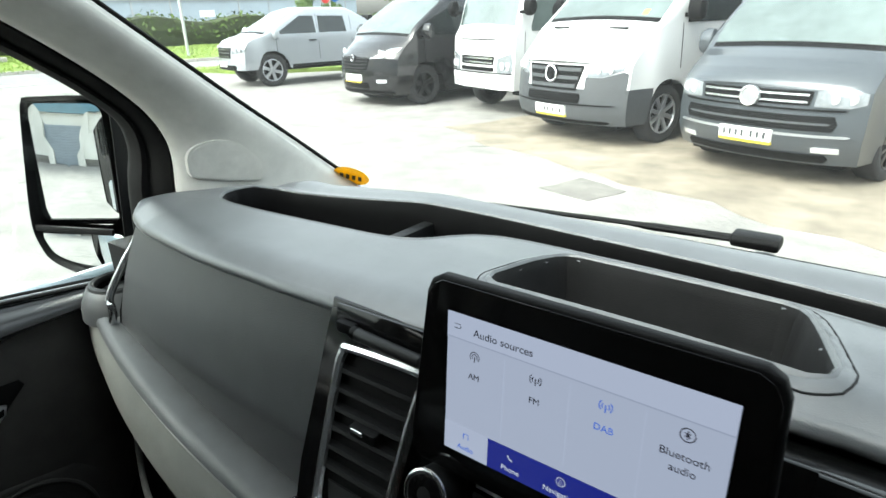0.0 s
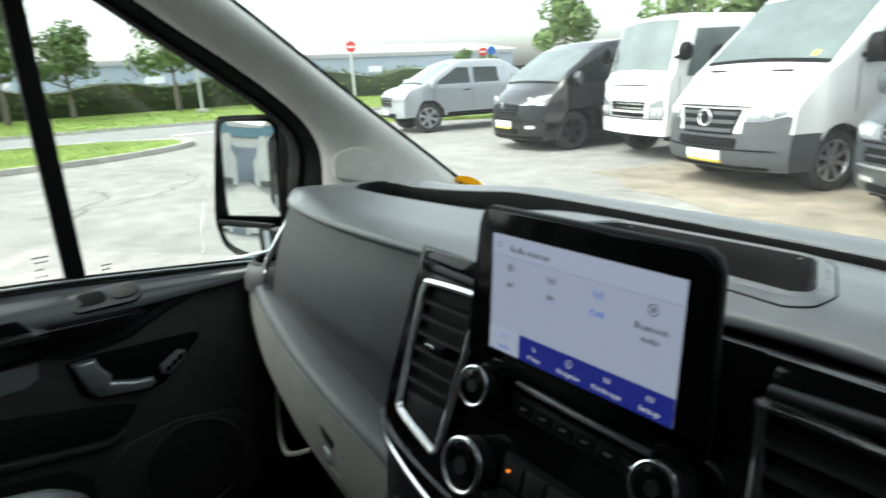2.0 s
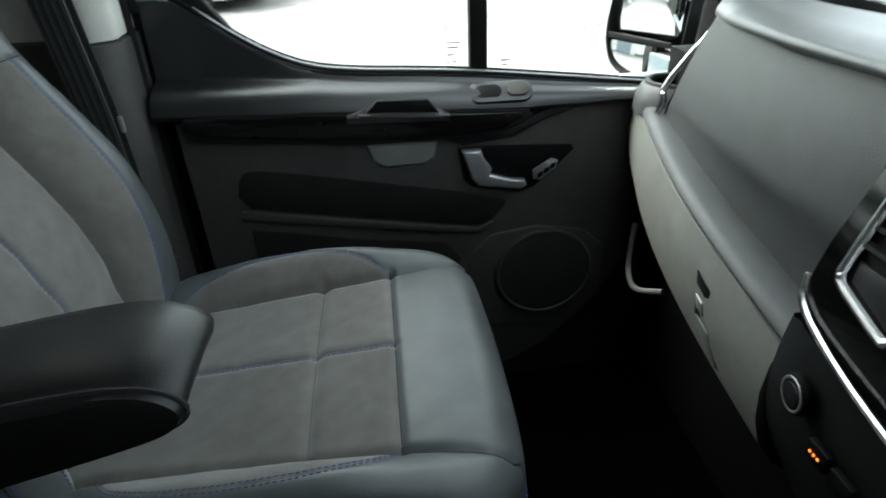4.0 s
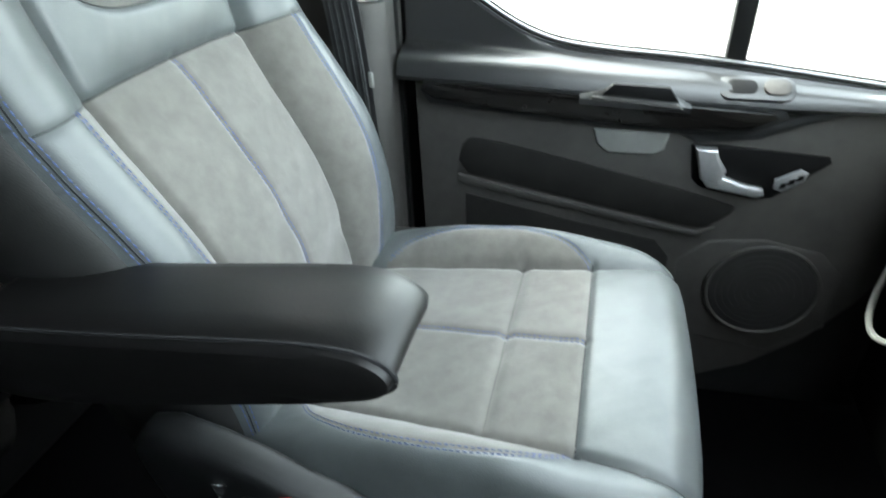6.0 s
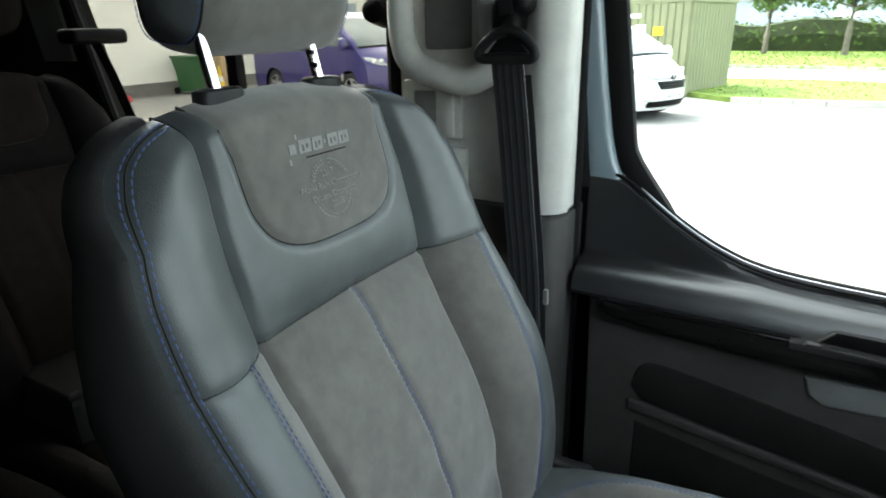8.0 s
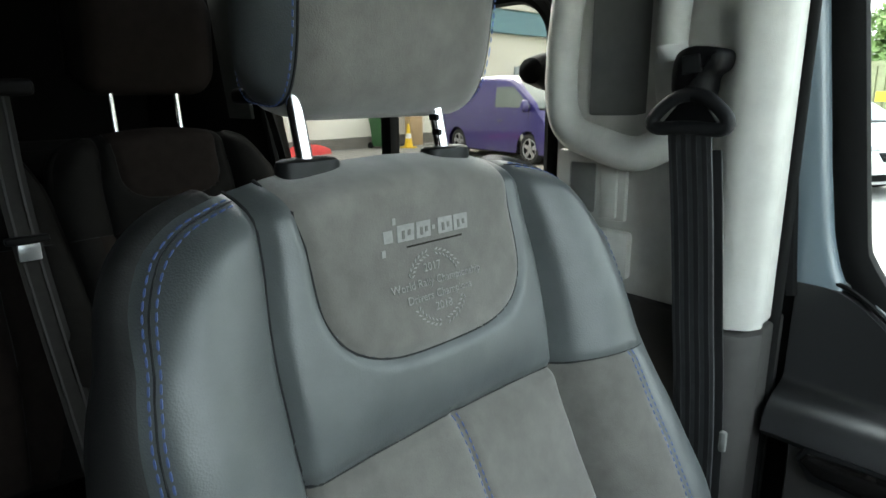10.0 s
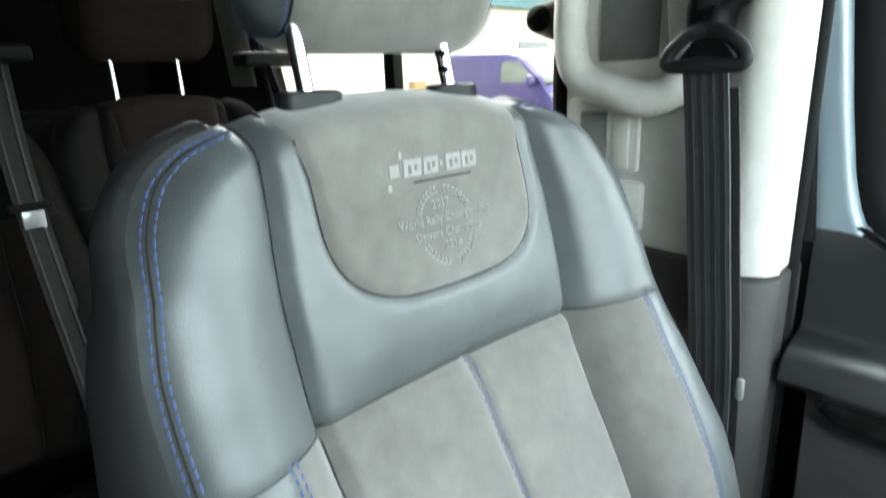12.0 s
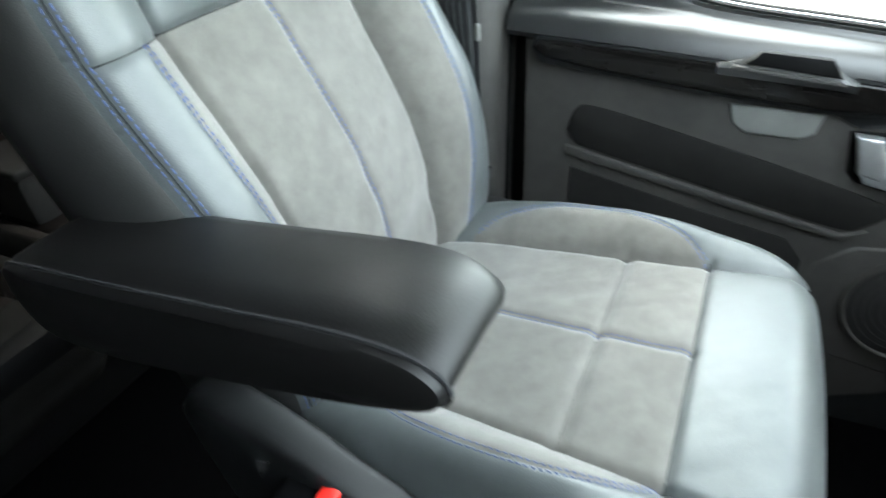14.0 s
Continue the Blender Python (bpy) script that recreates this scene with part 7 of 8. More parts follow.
def leaf_cloud(verts, faces, centre, radius, count, size, rng, squash=1.0):
    """Small folded leaves on and within an uneven blob."""
    for _ in range(count):
        d = Vector((rng.gauss(0, 1), rng.gauss(0, 1), rng.gauss(0, 1) * squash)).normalized()
        p = Vector(centre) + Vector((d.x, d.y, d.z * squash)) * radius * rng.uniform(0.72, 1.12)
        n = (d + Vector((rng.uniform(-0.8, 0.8), rng.uniform(-0.8, 0.8), rng.uniform(-0.4, 0.9)))).normalized()
        t = n.cross(Vector((rng.uniform(-1, 1), rng.uniform(-1, 1), rng.uniform(-1, 1)))).normalized()
        s = n.cross(t)
        k = size * rng.uniform(0.6, 1.4)
        b = len(verts)
        verts += [tuple(p - t * k), tuple(p - s * k * 0.5 + n * k * 0.15), tuple(p + t * k), tuple(p + s * k * 0.5 + n * k * 0.15)]
        faces.append((b, b + 1, b + 2, b + 3))


def hedge(y0, y1, x_of, h, depth, seed, label, per=26, size=0.11):
    rng = random.Random(seed)
    verts, faces = [], []
    hd = thing("hedge", label, "hedge", kind="stuff")
    n = int((y1 - y0) / 0.7)
    rows = []
    for i in range(n + 1):
        y = y0 + (y1 - y0) * i / n
        x = x_of(y)
        hh = h * (0.86 + 0.1 * math.sin(i * 0.7) + 0.06 * rng.random())
        rows.append([(x + depth * 0.42, y, 0.08), (x + depth * 0.46, y, hh * 0.5), (x + depth * 0.36, y, hh * 0.88), (x, y, hh * 0.93), (x - depth * 0.4, y, hh * 0.85), (x - depth * 0.45, y, 0.08)])
        leaf_cloud(verts, faces, (x + depth * 0.12, y, hh * 0.55), depth * 0.5, per, size, rng, 0.95 * hh / depth)
        leaf_cloud(verts, faces, (x, y + 0.3, hh * 0.80), depth * 0.42, per // 2, size, rng, 0.5)
    part("heart", loft(rows), HEDGE_DK, hd, smooth=False)
    me = bpy.data.meshes.new("leaves")
    me.from_pydata(verts, [], faces)
    wrap(me, "leaves", HEDGE, hd, "", False)


hedge(-26, 46, lambda y: -41.5 + 0.16 * y, 2.05, 2.0, 21, "long clipped green hedge across the road", 44, 0.15)
hedge(27, 58, lambda y: -43.0 + 0.35 * y, 1.9, 2.0, 22, "green hedge farther along the road", 34, 0.15)


def tree(name, label, height, crown, seed, leaves=2600, size=0.15):
    rng = random.Random(seed)
    t = thing(name, label, "tree", group="roadside trees")
    bm = tube([(0, 0, -0.1), (0.03, 0.02, height * 0.2), (-0.02, 0.05, height * 0.4), (0.05, 0, height * 0.62), (0.0, 0.03, height * 0.85)], [0.16, 0.13, 0.11, 0.08, 0.03], 10)
    tips = []
    for k in range(9):
        a, z = k * 2.4 + rng.random(), height * rng.uniform(0.34, 0.7)
        r = crown * rng.uniform(0.45, 0.8)
        tip = (r * math.cos(a), r * math.sin(a), z + r * rng.uniform(0.35, 0.9))
        tube([(0, 0, z), (tip[0] * 0.5, tip[1] * 0.5, z + (tip[2] - z) * 0.35), tip], [0.06, 0.04, 0.012], 6, bm=bm)
        tips.append(tip)
    part("trunk", bm, BARK, t)
    verts, faces = [], []
    tips += [(rng.uniform(-0.4, 0.4) * crown, rng.uniform(-0.4, 0.4) * crown, height * rng.uniform(0.6, 0.95)) for _ in range(9)]
    for tip in tips:
        leaf_cloud(verts, faces, tip, crown * rng.uniform(0.26, 0.44), leaves // len(tips), size, rng, 0.8)
    me = bpy.data.meshes.new("crown")
    me.from_pydata(verts, [], faces)
    wrap(me, "crown", LEAF, t, "", False)
    return t


ta = tree("tree", "young leafy green tree on the verge", 5.4, 1.9, 31)
tb = tree("tree", "broad leafy green tree on the verge", 6.4, 2.5, 32, 3400, 0.17)
ta.matrix_basis = pose(-37.5, -1.5, 0)
tb.matrix_basis = pose(-36.0, 2.0, 0)
for x, y, s, r, src in ((-37.5, 5.0, 0.9, 50, ta), (-37.0, 10.2, 1.0, 140, tb), (-38.0, -6.5, 1.05, 200, ta), (-37.0, -11, 1.0, 80, tb), (-45.7, 38.5, 0.62, 20, ta), (-44.4, 40.6, 0.56, 100, ta), (-26.5, 30.8, 1.08, 65, ta), (-20.5, 37.0, 1.5, 160, tb), (-17.0, 38.0, 1.45, 15, ta), (-13.0, 40.0, 1.4, 300, tb)):
    src.scale = (s, s, s)
    copy_thing(src, pose(x, y, 0, 0, 0, r))
ta.scale = tb.scale = (1, 1, 1)

# far industrial sheds
def shed(name, label, x, y0, y1, h, roof_h, depth):
    s = thing(name, label, "warehouse")
    part("wall", box((x - depth, y0, -0.1), (x, y1, h)), SHEDWALL, s, "pale blue-grey cladding", smooth=False)
    part("roof", prism([(x + 0.6, h), (x - depth / 2, roof_h), (x - depth - 0.6, h), (x - depth - 0.6, h + 0.35), (x - depth / 2, roof_h + 0.35), (x + 0.6, h + 0.35)], "y", y0 - 0.5, y1 + 0.5), SHEDROOF, s, "pale weathered sheet roof", smooth=False)
    part("gutter", box((x + 0.02, y0, h - 0.5), (x + 0.5, y1, h + 0.1)), POSTGREY, s)
    n = int((y1 - y0) / 7)
    for k in range(n):
        y = y0 + (k + 0.5) * (y1 - y0) / n
        if k % 3 == 1:
            part("window", box((x, y - 1.6, 1.9), (x + 0.08, y + 1.6, 3.1)), SIGNWHITE, s, smooth=False)
        else:
            part("panel_rib", box((x, y - 0.12, 0), (x + 0.12, y + 0.12, h)), POSTGREY, s, smooth=False)


shed("warehouse", "long low pale-blue warehouse with a weathered roof", -112, -48, 110, 5.4, 7.6, 30)


def sign_post(x, y, discs, h=2.9, base=True):
    p = thing("sign_post", "galvanised post carrying small round road signs", "sign post", group="sign posts")
    part("pole", cyl((0, 0, 0), (0, 0, h), 0.065, n=14), POSTGREY, p)
    if base:
        part("base", prism([(-0.5, -0.3), (0.5, -0.3), (0.4, 0.3), (-0.4, 0.3)], "z", 0.0, 0.28, 0.05), KERB, p)
    for dy, z, r, m in discs:
        part("sign", cyl((0.07, dy, z), (0.10, dy, z), r, n=28), m, p)
        if m is SIGNRED:
            part("bar", box((0.101, dy - r * 0.7, z - r * 0.18), (0.106, dy + r * 0.7, z + r * 0.18)), SIGNWHITE, p)
    p.matrix_basis = pose(x, y, 0.0, 0, 0, -20)
    return p


sign_post(-32.9, 10.2, [], 3.3)
sign_post(-33.1, 30.2, [(-0.32, 2.65, 0.30, SIGNRED), (0.34, 2.72, 0.30, SIGNBLUE)], 3.0, base=False)
sign_post(-26.4, 15.5, [(0, 2.85, 0.25, SIGNRED)], 3.2, base=False)
# olive cabinet of upright boards
cab = thing("utility_cabinet", "olive green boarded utility cabinet on the grass edge", "cabinet")
C0, C1, C2 = Vector((-15.7, -2.3, 0)), Vector((-18.2, -1.6, 0)), Vector((-16.9, -6.85, 0))
C3 = C1 + C2 - C0
part("core", prism([tuple(p)[:2] for p in (C0, C1, C3, C2)], "z", 0, 2.12), GREENSTEEL, cab, smooth=False)
part("cap", prism([tuple(p + (p - (C0 + C3) / 2) * 0.03)[:2] for p in (C0, C1, C3, C2)], "z", 2.12, 2.22), GREENSTEEL, cab, smooth=False)
for a, b, n in ((C0, C1, 14), (C0, C2, 26)):
    d = (b - a) / n
    nrm = Vector((d.y, -d.x, 0)).normalized()
    if nrm.dot(a - C3) < 0:
        nrm = -nrm
    for k in range(n):
        p, q = a + d * (k + 0.08), a + d * (k + 0.92)
        part("board", prism([tuple(v)[:2] for v in (p, q, q + nrm * 0.035, p + nrm * 0.035)], "z", 0.03, 2.10), GREENSTEEL, cab, smooth=False)
d = (C2 - C0).normalized()
nr = Vector((-d.y, d.x, 0))
nr = nr if nr.dot(C0 - C3) > 0 else -nr
for s, z, w, h, m in ((1.05, 1.55, 0.28, 0.2, SIGNWHITE), (0.62, 1.5, 0.24, 0.2, YELLOW), (1.2, 1.85, 0.8, 0.1, SIGNWHITE)):
    p = C0 + d * s + nr * 0.04
    part("notice", prism([tuple(v)[:2] for v in (p, p + d * w, p + d * w + nr * 0.015, p + nr * 0.015)], "z", z - h / 2, z + h / 2), m, cab, smooth=False)

# cream workshop behind the van, with roller shutter
shop = thing("workshop", "cream rendered workshop with blue fascia and grey shutter", "building")
part("wall", box((-60, -24, 0), (14, -16.2, 3.9)), WHITEWALL, shop, "cream rendered wall", smooth=False)
part("plinth", box((-60, -16.2, 0), (14, -16.12, 0.35)), STAINED, shop, smooth=False)
part("fascia", box((-60.2, -24, 3.9), (14.2, -15.9, 4.75)), BLUEFASCIA, shop, "blue painted fascia", smooth=False)
part("roof", prism([(-15.8, 4.75), (-24.2, 4.75), (-24.2, 5.1), (-20, 6.2), (-15.8, 5.0)], "x", -60.3, 14.3), SHEDROOF, shop, smooth=False)
shx = -4.2
sht = part("shutter", box((shx - 1.47, -16.2, 0), (shx + 1.47, -16.10, 3.00)), SHUTTER, shop, "grey roller shutter", smooth=False)
for k in range(14):
    part("shutter_slat", box((shx - 1.46, -16.11, 0.03 + 0.211 * k), (shx + 1.46, -16.07, 0.226 + 0.211 * k), 0.012), SHUTTER, sht)
for s in (-1, 1):
    part("door_pillar", box((shx + s * 1.93 - 0.42, -16.25, 0), (shx + s * 1.93 + 0.42, -15.75, 3.9), 0.02), WHITEWALL, shop, smooth=False)
for x in (-21, -24.5, -28):
    part("wall_window", box((x - 0.9, -16.2, 1.5), (x + 0.9, -16.12, 2.7)), SHUTTER, shop, smooth=False)
bn = thing("wheelie_bin", "green plastic wheelie bin against the wall", "bin")
GREENPL = mat("green_bin_plastic", (0.025, 0.09, 0.03), 0.5, var=0.15, scale=10)
part("body", loft([[(-12.7 + sx_ * w, -15.55 + sy_ * dd, z) for sx_, sy_ in ((-1, -1), (1, -1), (1, 1), (-1, 1))] for w, dd, z in ((0.22, 0.26, 0.08), (0.24, 0.3, 0.6), (0.29, 0.36, 1.0))], closed=True, caps=True), GREENPL, bn)
part("lid", box((-13.02, -15.95, 1.0), (-12.38, -15.15, 1.07), 0.03), GREENPL, bn)
for s in (-1, 1):
    part("wheel", cyl((-12.7 + s * 0.24, -15.85, 0.1), (-12.7 + s * 0.30, -15.85, 0.1), 0.1, n=18), RUBBER, bn)
cone = thing("traffic_cone", "yellow and white traffic cone by the wall", "traffic cone")
part("base", box((-13.55, -15.25, 0), (-13.15, -14.85, 0.04), 0.01), YELLOW, cone)
part("cone_body", cyl((-13.35, -15.05, 0.04), (-13.35, -15.05, 0.75), 0.14, 0.03, 20), YELLOW, cone)
part("band", cyl((-13.35, -15.05, 0.30), (-13.35, -15.05, 0.45), 0.103, 0.08, 20), SIGNWHITE, cone)
crate = thing("crate", "upright tan wooden board leaning by the wall", "board")
part("board", box((-14.5, -15.9, 0), (-13.95, -15.6, 1.35), 0.02), mat("tan_board", (0.42, 0.30, 0.17), 0.8, var=0.2, scale=6), crate)
scrap = thing("red_cover", "crumpled red cover lying at the foot of the wall", "cover")
part("heap", loft([[(-9.8 + r * math.cos(a) * (1 + 0.2 * math.sin(3 * a)), -15.5 + 0.4 * r * math.sin(a), z) for a in (2 * math.pi * k / 18 for k in range(18))] for r, z in ((0.75, 0.0), (0.7, 0.14), (0.4, 0.27), (0.08, 0.30))], closed=True, caps=True), SIGNRED, scrap)

# ---- parked vehicles ----
TYRE = mat("tyre_rubber", (0.016, 0.016, 0.017), 0.8, var=0.3, scale=30)
ALLOY = mat("alloy_wheel", (0.42, 0.43, 0.45), 0.32, metal=0.8, var=0.08, scale=20)
BLACKRIM = mat("black_alloy", (0.012, 0.012, 0.013), 0.3, metal=0.3, coat=0.3, var=0.1, scale=20)
TINTED = mat("tinted_car_glass", (0.012, 0.016, 0.016), 0.05, spec=0.6, var=0.1, scale=2)
# Pale base colour puts a sky reflection into the glass.
SKYTONED = mat("sky_toned_windscreen", (0.10, 0.125, 0.12), 0.05, spec=0.85, var=0.25, scale=1.7, stain=0.15)
LAMPGLASS = mat("headlamp_glass", (0.32, 0.34, 0.36), 0.10, metal=0.4, spec=0.7, coat=0.6, var=0.2, scale=20)
CLADDING = mat("grey_bumper_plastic", (0.046, 0.050, 0.054), 0.6, var=0.15, scale=15, bump=0.3, bump_scale=300)
PLATEW = mat("number_plate_white", (0.72, 0.72, 0.68), 0.45, var=0.05, scale=30)
PLATEY = mat("number_plate_yellow", (0.70, 0.55, 0.06), 0.45, var=0.05, scale=30)


def paint(name, color, metal=0.0):
    return mat(name, color, 0.32, metal=metal, coat=0.7, var=0.05, scale=3, stain=0.05)


def wheel(parent, x, y, r, w, rim, spokes=6):
    """A road wheel: tyre with a flat tread, dark dish, rim edge, spokes and hub."""
    wh = new("wheel")
    wh.parent = parent
    s = 1 if x > 0 else -1
    prof = [(0.66, 0.40), (0.72, 0.47), (0.84, 0.50), (0.94, 0.47), (0.99, 0.38), (1.0, 0.0), (0.99, -0.38), (0.94, -0.47), (0.80, -0.5), (0.66, -0.42)]
    part("tyre", loft([[(x + s * w * o, y + r * k * math.cos(a), r + r * k * math.sin(a)) for k, o in prof] for a in (2 * math.pi * j / 36 for j in range(37))], closed=True), TYRE, wh)
    # Black disc stands for the shaded gaps behind the spokes.
    part("dish", cyl((x - s * 0.02, y, r), (x + s * w * 0.18, y, r), r * 0.66, n=32), PLASTIC_DK, wh, "dark disc painting the shade between the spokes")
    part("rim_edge", ring((x + s * w * 0.40, y, r), (1, 0, 0), r * 0.645, r * 0.035, 40, 8), rim, wh)
    for k in range(spokes):
        a = 2 * math.pi * k / spokes + 0.3
        c, q = math.cos(a), math.sin(a)
        wd = min(0.13, 0.62 / spokes)
        pts = [(y + r * (0.10 * c - wd * 0.8 * q), r + r * (0.10 * q + wd * 0.8 * c)), (y + r * (0.63 * c - wd * q), r + r * (0.63 * q + wd * c)), (y + r * (0.63 * c + wd * q), r + r * (0.63 * q - wd * c)), (y + r * (0.10 * c + wd * 0.8 * q), r + r * (0.10 * q - wd * 0.8 * c))]
        part("spoke", prism(pts, "x", x + s * w * 0.22, x + s * w * 0.38, 0.006), rim, wh)
    part("hub", cyl((x + s * w * 0.2, y, r), (x + s * w * 0.43, y, r), r * 0.17, n=18, bevel=0.01), rim, wh)


def vehicle(name, label, cat, at, heading, spec):
    """A parked vehicle. Local axes: x to its left, y ahead from the front axle, z up. Its skin is drawn from rings across it;
    the nose is bowed in plan, and lamps, grille, windows and gaps are patches that follow the skin."""
    v = thing(name, label, cat, group="parked vehicles")
    g = spec.get
    W, r, base = g("width") / 2, g("wheel_r", 0.34), g("wheelbase")
    top_y, top_z = zip(*g("top"))
    y0, y1 = top_y[0], top_y[-1]
    belt, zb, clad = g("belt"), g("clear", 0.26), g("clad_z", 0.0) or 0.60
    lean, bow, H = g("lean", 0.12), g("bow", 0.30), g("height")
    arch = r * 1.17
    ys = set(np.round(np.linspace(y0, y1, 70), 3)) | set(np.round(top_y, 3)) | set(np.round(g("screen"), 3)) | {round(g("screen")[1] + 0.07, 3)}
    for c in (0, -base):
        ys |= set(np.round(c + arch * np.cos(np.linspace(0, math.pi, 17)), 3))
    ys = sorted(ys)

    def ease(y):
        f = min(1.0, max(0.0, 1 - (y1 - y) / 0.9))
        return f * f * (3 - 2 * f)

    def warp(x, y, z):
        """Bows the nose in plan, leans it back above the bumper and tucks it in below."""
        f = ease(y)
        return (x, y + f * (-lean * max(0, z - 0.60) - 0.45 * max(0, 0.40 - z) - bow * min(1.1, abs(x) / W) ** 2.6), z)

    def side_x(y, z):
        zt = float(np.interp(y, top_y, top_z))
        bz = min(belt, zt - 0.03)
        q = max(0, z - bz) / max(0.05, H - belt)
        barrel = 1 + 0.012 * math.sin(math.pi * min(1, max(0, (z - zb) / (belt - zb))))
        return W * (1 - g("tumble", 0.10) * q ** 1.25) * (1 - 0.05 * max(0, (0.5 - z) / 0.4) ** 2) * barrel * (1 - 0.05 * ease(y))

    def ring_at(y):
        zt = float(np.interp(y, top_y, top_z))
        bottom = zb
        for c in (0, -base):
            d = abs(y - c)
            if d < arch:
                bottom = max(bottom, r + math.sqrt(arch ** 2 - d * d))
        bz = min(belt, zt - 0.03)
        cz = min(max(clad, bottom + 0.01), bz - 0.01)
        bottom = min(bottom, cz - 0.005)
        zs = [bottom + (cz - bottom) * k / 4 for k in range(4)] + [cz + (bz - cz) * k / 5 for k in range(5)] + [bz + (zt - bz) * k for k in (0.0, 0.12, 0.3, 0.5, 0.7, 0.86, 0.96)]
        pts = [(side_x(y, z), z) for z in zs]
        pts[-2] = (pts[-2][0] - 0.012, pts[-2][1])
        pts[-1] = (pts[-1][0] - 0.035, pts[-1][1])
        hw_top = pts[-1][0] - 0.05
        for k in (1.0, 0.8, 0.6, 0.4, 0.2, 0.0):
            pts.append((hw_top * k, zt + g("crown", 0.025) * (1 - k * k)))
        return [(x, y, z) for x, z in pts + [(-x, z) for x, z in pts[-2::-1]]]
    raw = [ring_at(y) for y in ys]
    n = len(raw[0])
    flat = [warp(*p) for q in raw for p in q]
    names = {"body": [], "screen": [], "cladding": [], "cowl": []}
    s0, s1 = g("screen")
    for i in range(len(ys) - 1):
        yc = (ys[i] + ys[i + 1]) / 2
        near_arch = any(abs(yc - c) < arch and r + math.sqrt(max(0, arch ** 2 - (yc - c) ** 2)) > clad for c in (0, -base))
        for j in range(n - 1):
            jj = min(j, n - 2 - j)
            key = "body"
            if jj >= 16 and s0 < yc < s1:
                key = "screen"
            elif jj >= 16 and s1 < yc < s1 + g("cowl", 0.07):
                key = "cowl"
            elif g("clad_z") and jj < 4 and yc > g("clad_y", 0.3) and not near_arch:
                key = "cladding"
            names[key].append((i * n + j, i * n + j + 1, (i + 1) * n + j + 1, (i + 1) * n + j))
    names["body"].append(tuple(range(n))[::-1])
    # the front face, row by row
    last, S, rows_i = raw[-1], 12, []
    fi = (len(ys) - 1) * n
    for j in range(16):
        a, b = last[j], last[n - 1 - j]
        row = [fi + j]
        for k in range(1, S):
            t = k / S
            row.append(len(flat))
            flat.append(warp(a[0] + (b[0] - a[0]) * t, y1, a[2]))
        rows_i.append(row + [fi + n - 1 - j])
    for j in range(15):
        for k in range(S):
            names["cladding" if j < 4 and g("clad_z") else "body"].append((rows_i[j][k], rows_i[j][k + 1], rows_i[j + 1][k + 1], rows_i[j + 1][k]))
    names["body"].append(tuple([fi + k for k in range(15, n - 15)] + rows_i[15][-2:0:-1]))
    for key, nm, mt, lab in (("body", "body", g("paint"), ""), ("screen", "windscreen", SKYTONED, "windscreen painted pale for reflected sky"), ("cladding", "bumper", CLADDING, "grey plastic bumper"), ("cowl", "cowl", PLASTIC_DK, "black strip below the windscreen")):
        if names[key]:
            me = bpy.data.meshes.new(key)
            me.from_pydata(flat, [], names[key])
            bmx = bmesh.new()
            bmx.from_mesh(me)
            bmesh.ops.delete(bmx, geom=[q for q in bmx.verts if not q.link_faces], context="VERTS")
            part(nm, bmx, mt, v, lab, angle=34)
    part("underbody", box((-W * 0.80, y0 + 0.25, zb - 0.06), (W * 0.80, y1 - 0.35, zb + 0.10)), RUBBER, v, smooth=False)
    for x in (W * 0.86, -W * 0.86):
        for y in (0, -base):
            part("arch_liner", box((min(x * 0.55, x * 0.86), y - arch, 0.3), (max(x * 0.55, x * 0.86), y + arch, r * 2.05)), RUBBER, v, smooth=False)
            wheel(v, x, y, r, 0.23, g("rim", ALLOY), g("spokes", 6))

    def patch(points, place, thick, nm, mt, lab="", parent=None, step=0.05):
        """A shallow plate over the skin: a polygon cut into upright strips, each point laid on the surface."""
        us = [p[0] for p in points]
        lo_u, hi_u = min(us), max(us)
        m = max(3, int((hi_u - lo_u) / step) + 2)
        grid = sorted(set(np.round(np.linspace(lo_u + 0.002, hi_u - 0.002, m), 4)) | {round(min(max(u, lo_u + 0.002), hi_u - 0.002), 4) for u in us})
        rows = []
        for u in grid:
            cut = []
            for (a, b), (c, d) in zip(points, points[1:] + points[:1]):
                if min(a, c) <= u <= max(a, c) and a != c:
                    cut.append(b + (d - b) * (u - a) / (c - a))
            lo, hi = min(cut), max(cut)
            zz = [lo, lo, lo + (hi - lo) / 3, lo + (hi - lo) * 2 / 3, hi, hi]
            rows.append([place(u, z, (thick if 0 < k < 5 else -0.02)) for k, z in enumerate(zz)])
        rows = [[place(grid[0], z, -0.02) for z in [p[2] for p in rows[0]]]] + rows + [[place(grid[-1], z, -0.02) for z in [p[2] for p in rows[-1]]]]
        return part(nm, loft(rows), mt, parent or v, lab, angle=50)

    def on_front(x, z, out):
        up = len(top_z) - int(np.argmax(top_z))
        y = y1 if z <= top_z[-1] else float(np.interp(z, top_z[::-1][:up], top_y[::-1][:up]))
        q = warp(x, y, z)
        return (q[0], q[1] + out, q[2])

    def front(points, thick, nm, mt, lab="", parent=None):
        return patch(points, on_front, thick, nm, mt, lab, parent, 0.06)

    def flank(points, thick, nm, mt, lab="", both=True, parent=None):
        for s in ((1, -1) if both else (1,)):
            def place(y, z, out, s=s):
                q = warp(side_x(y, z), y, z)
                return (s * (q[0] + out), q[1], q[2])
            patch(points, place, thick, nm, mt, lab, parent, 0.09)
    for pts in g("side_windows", ()):
        flank(pts, 0.006, "side_window", g("glass_mat", TINTED), "tinted side window")
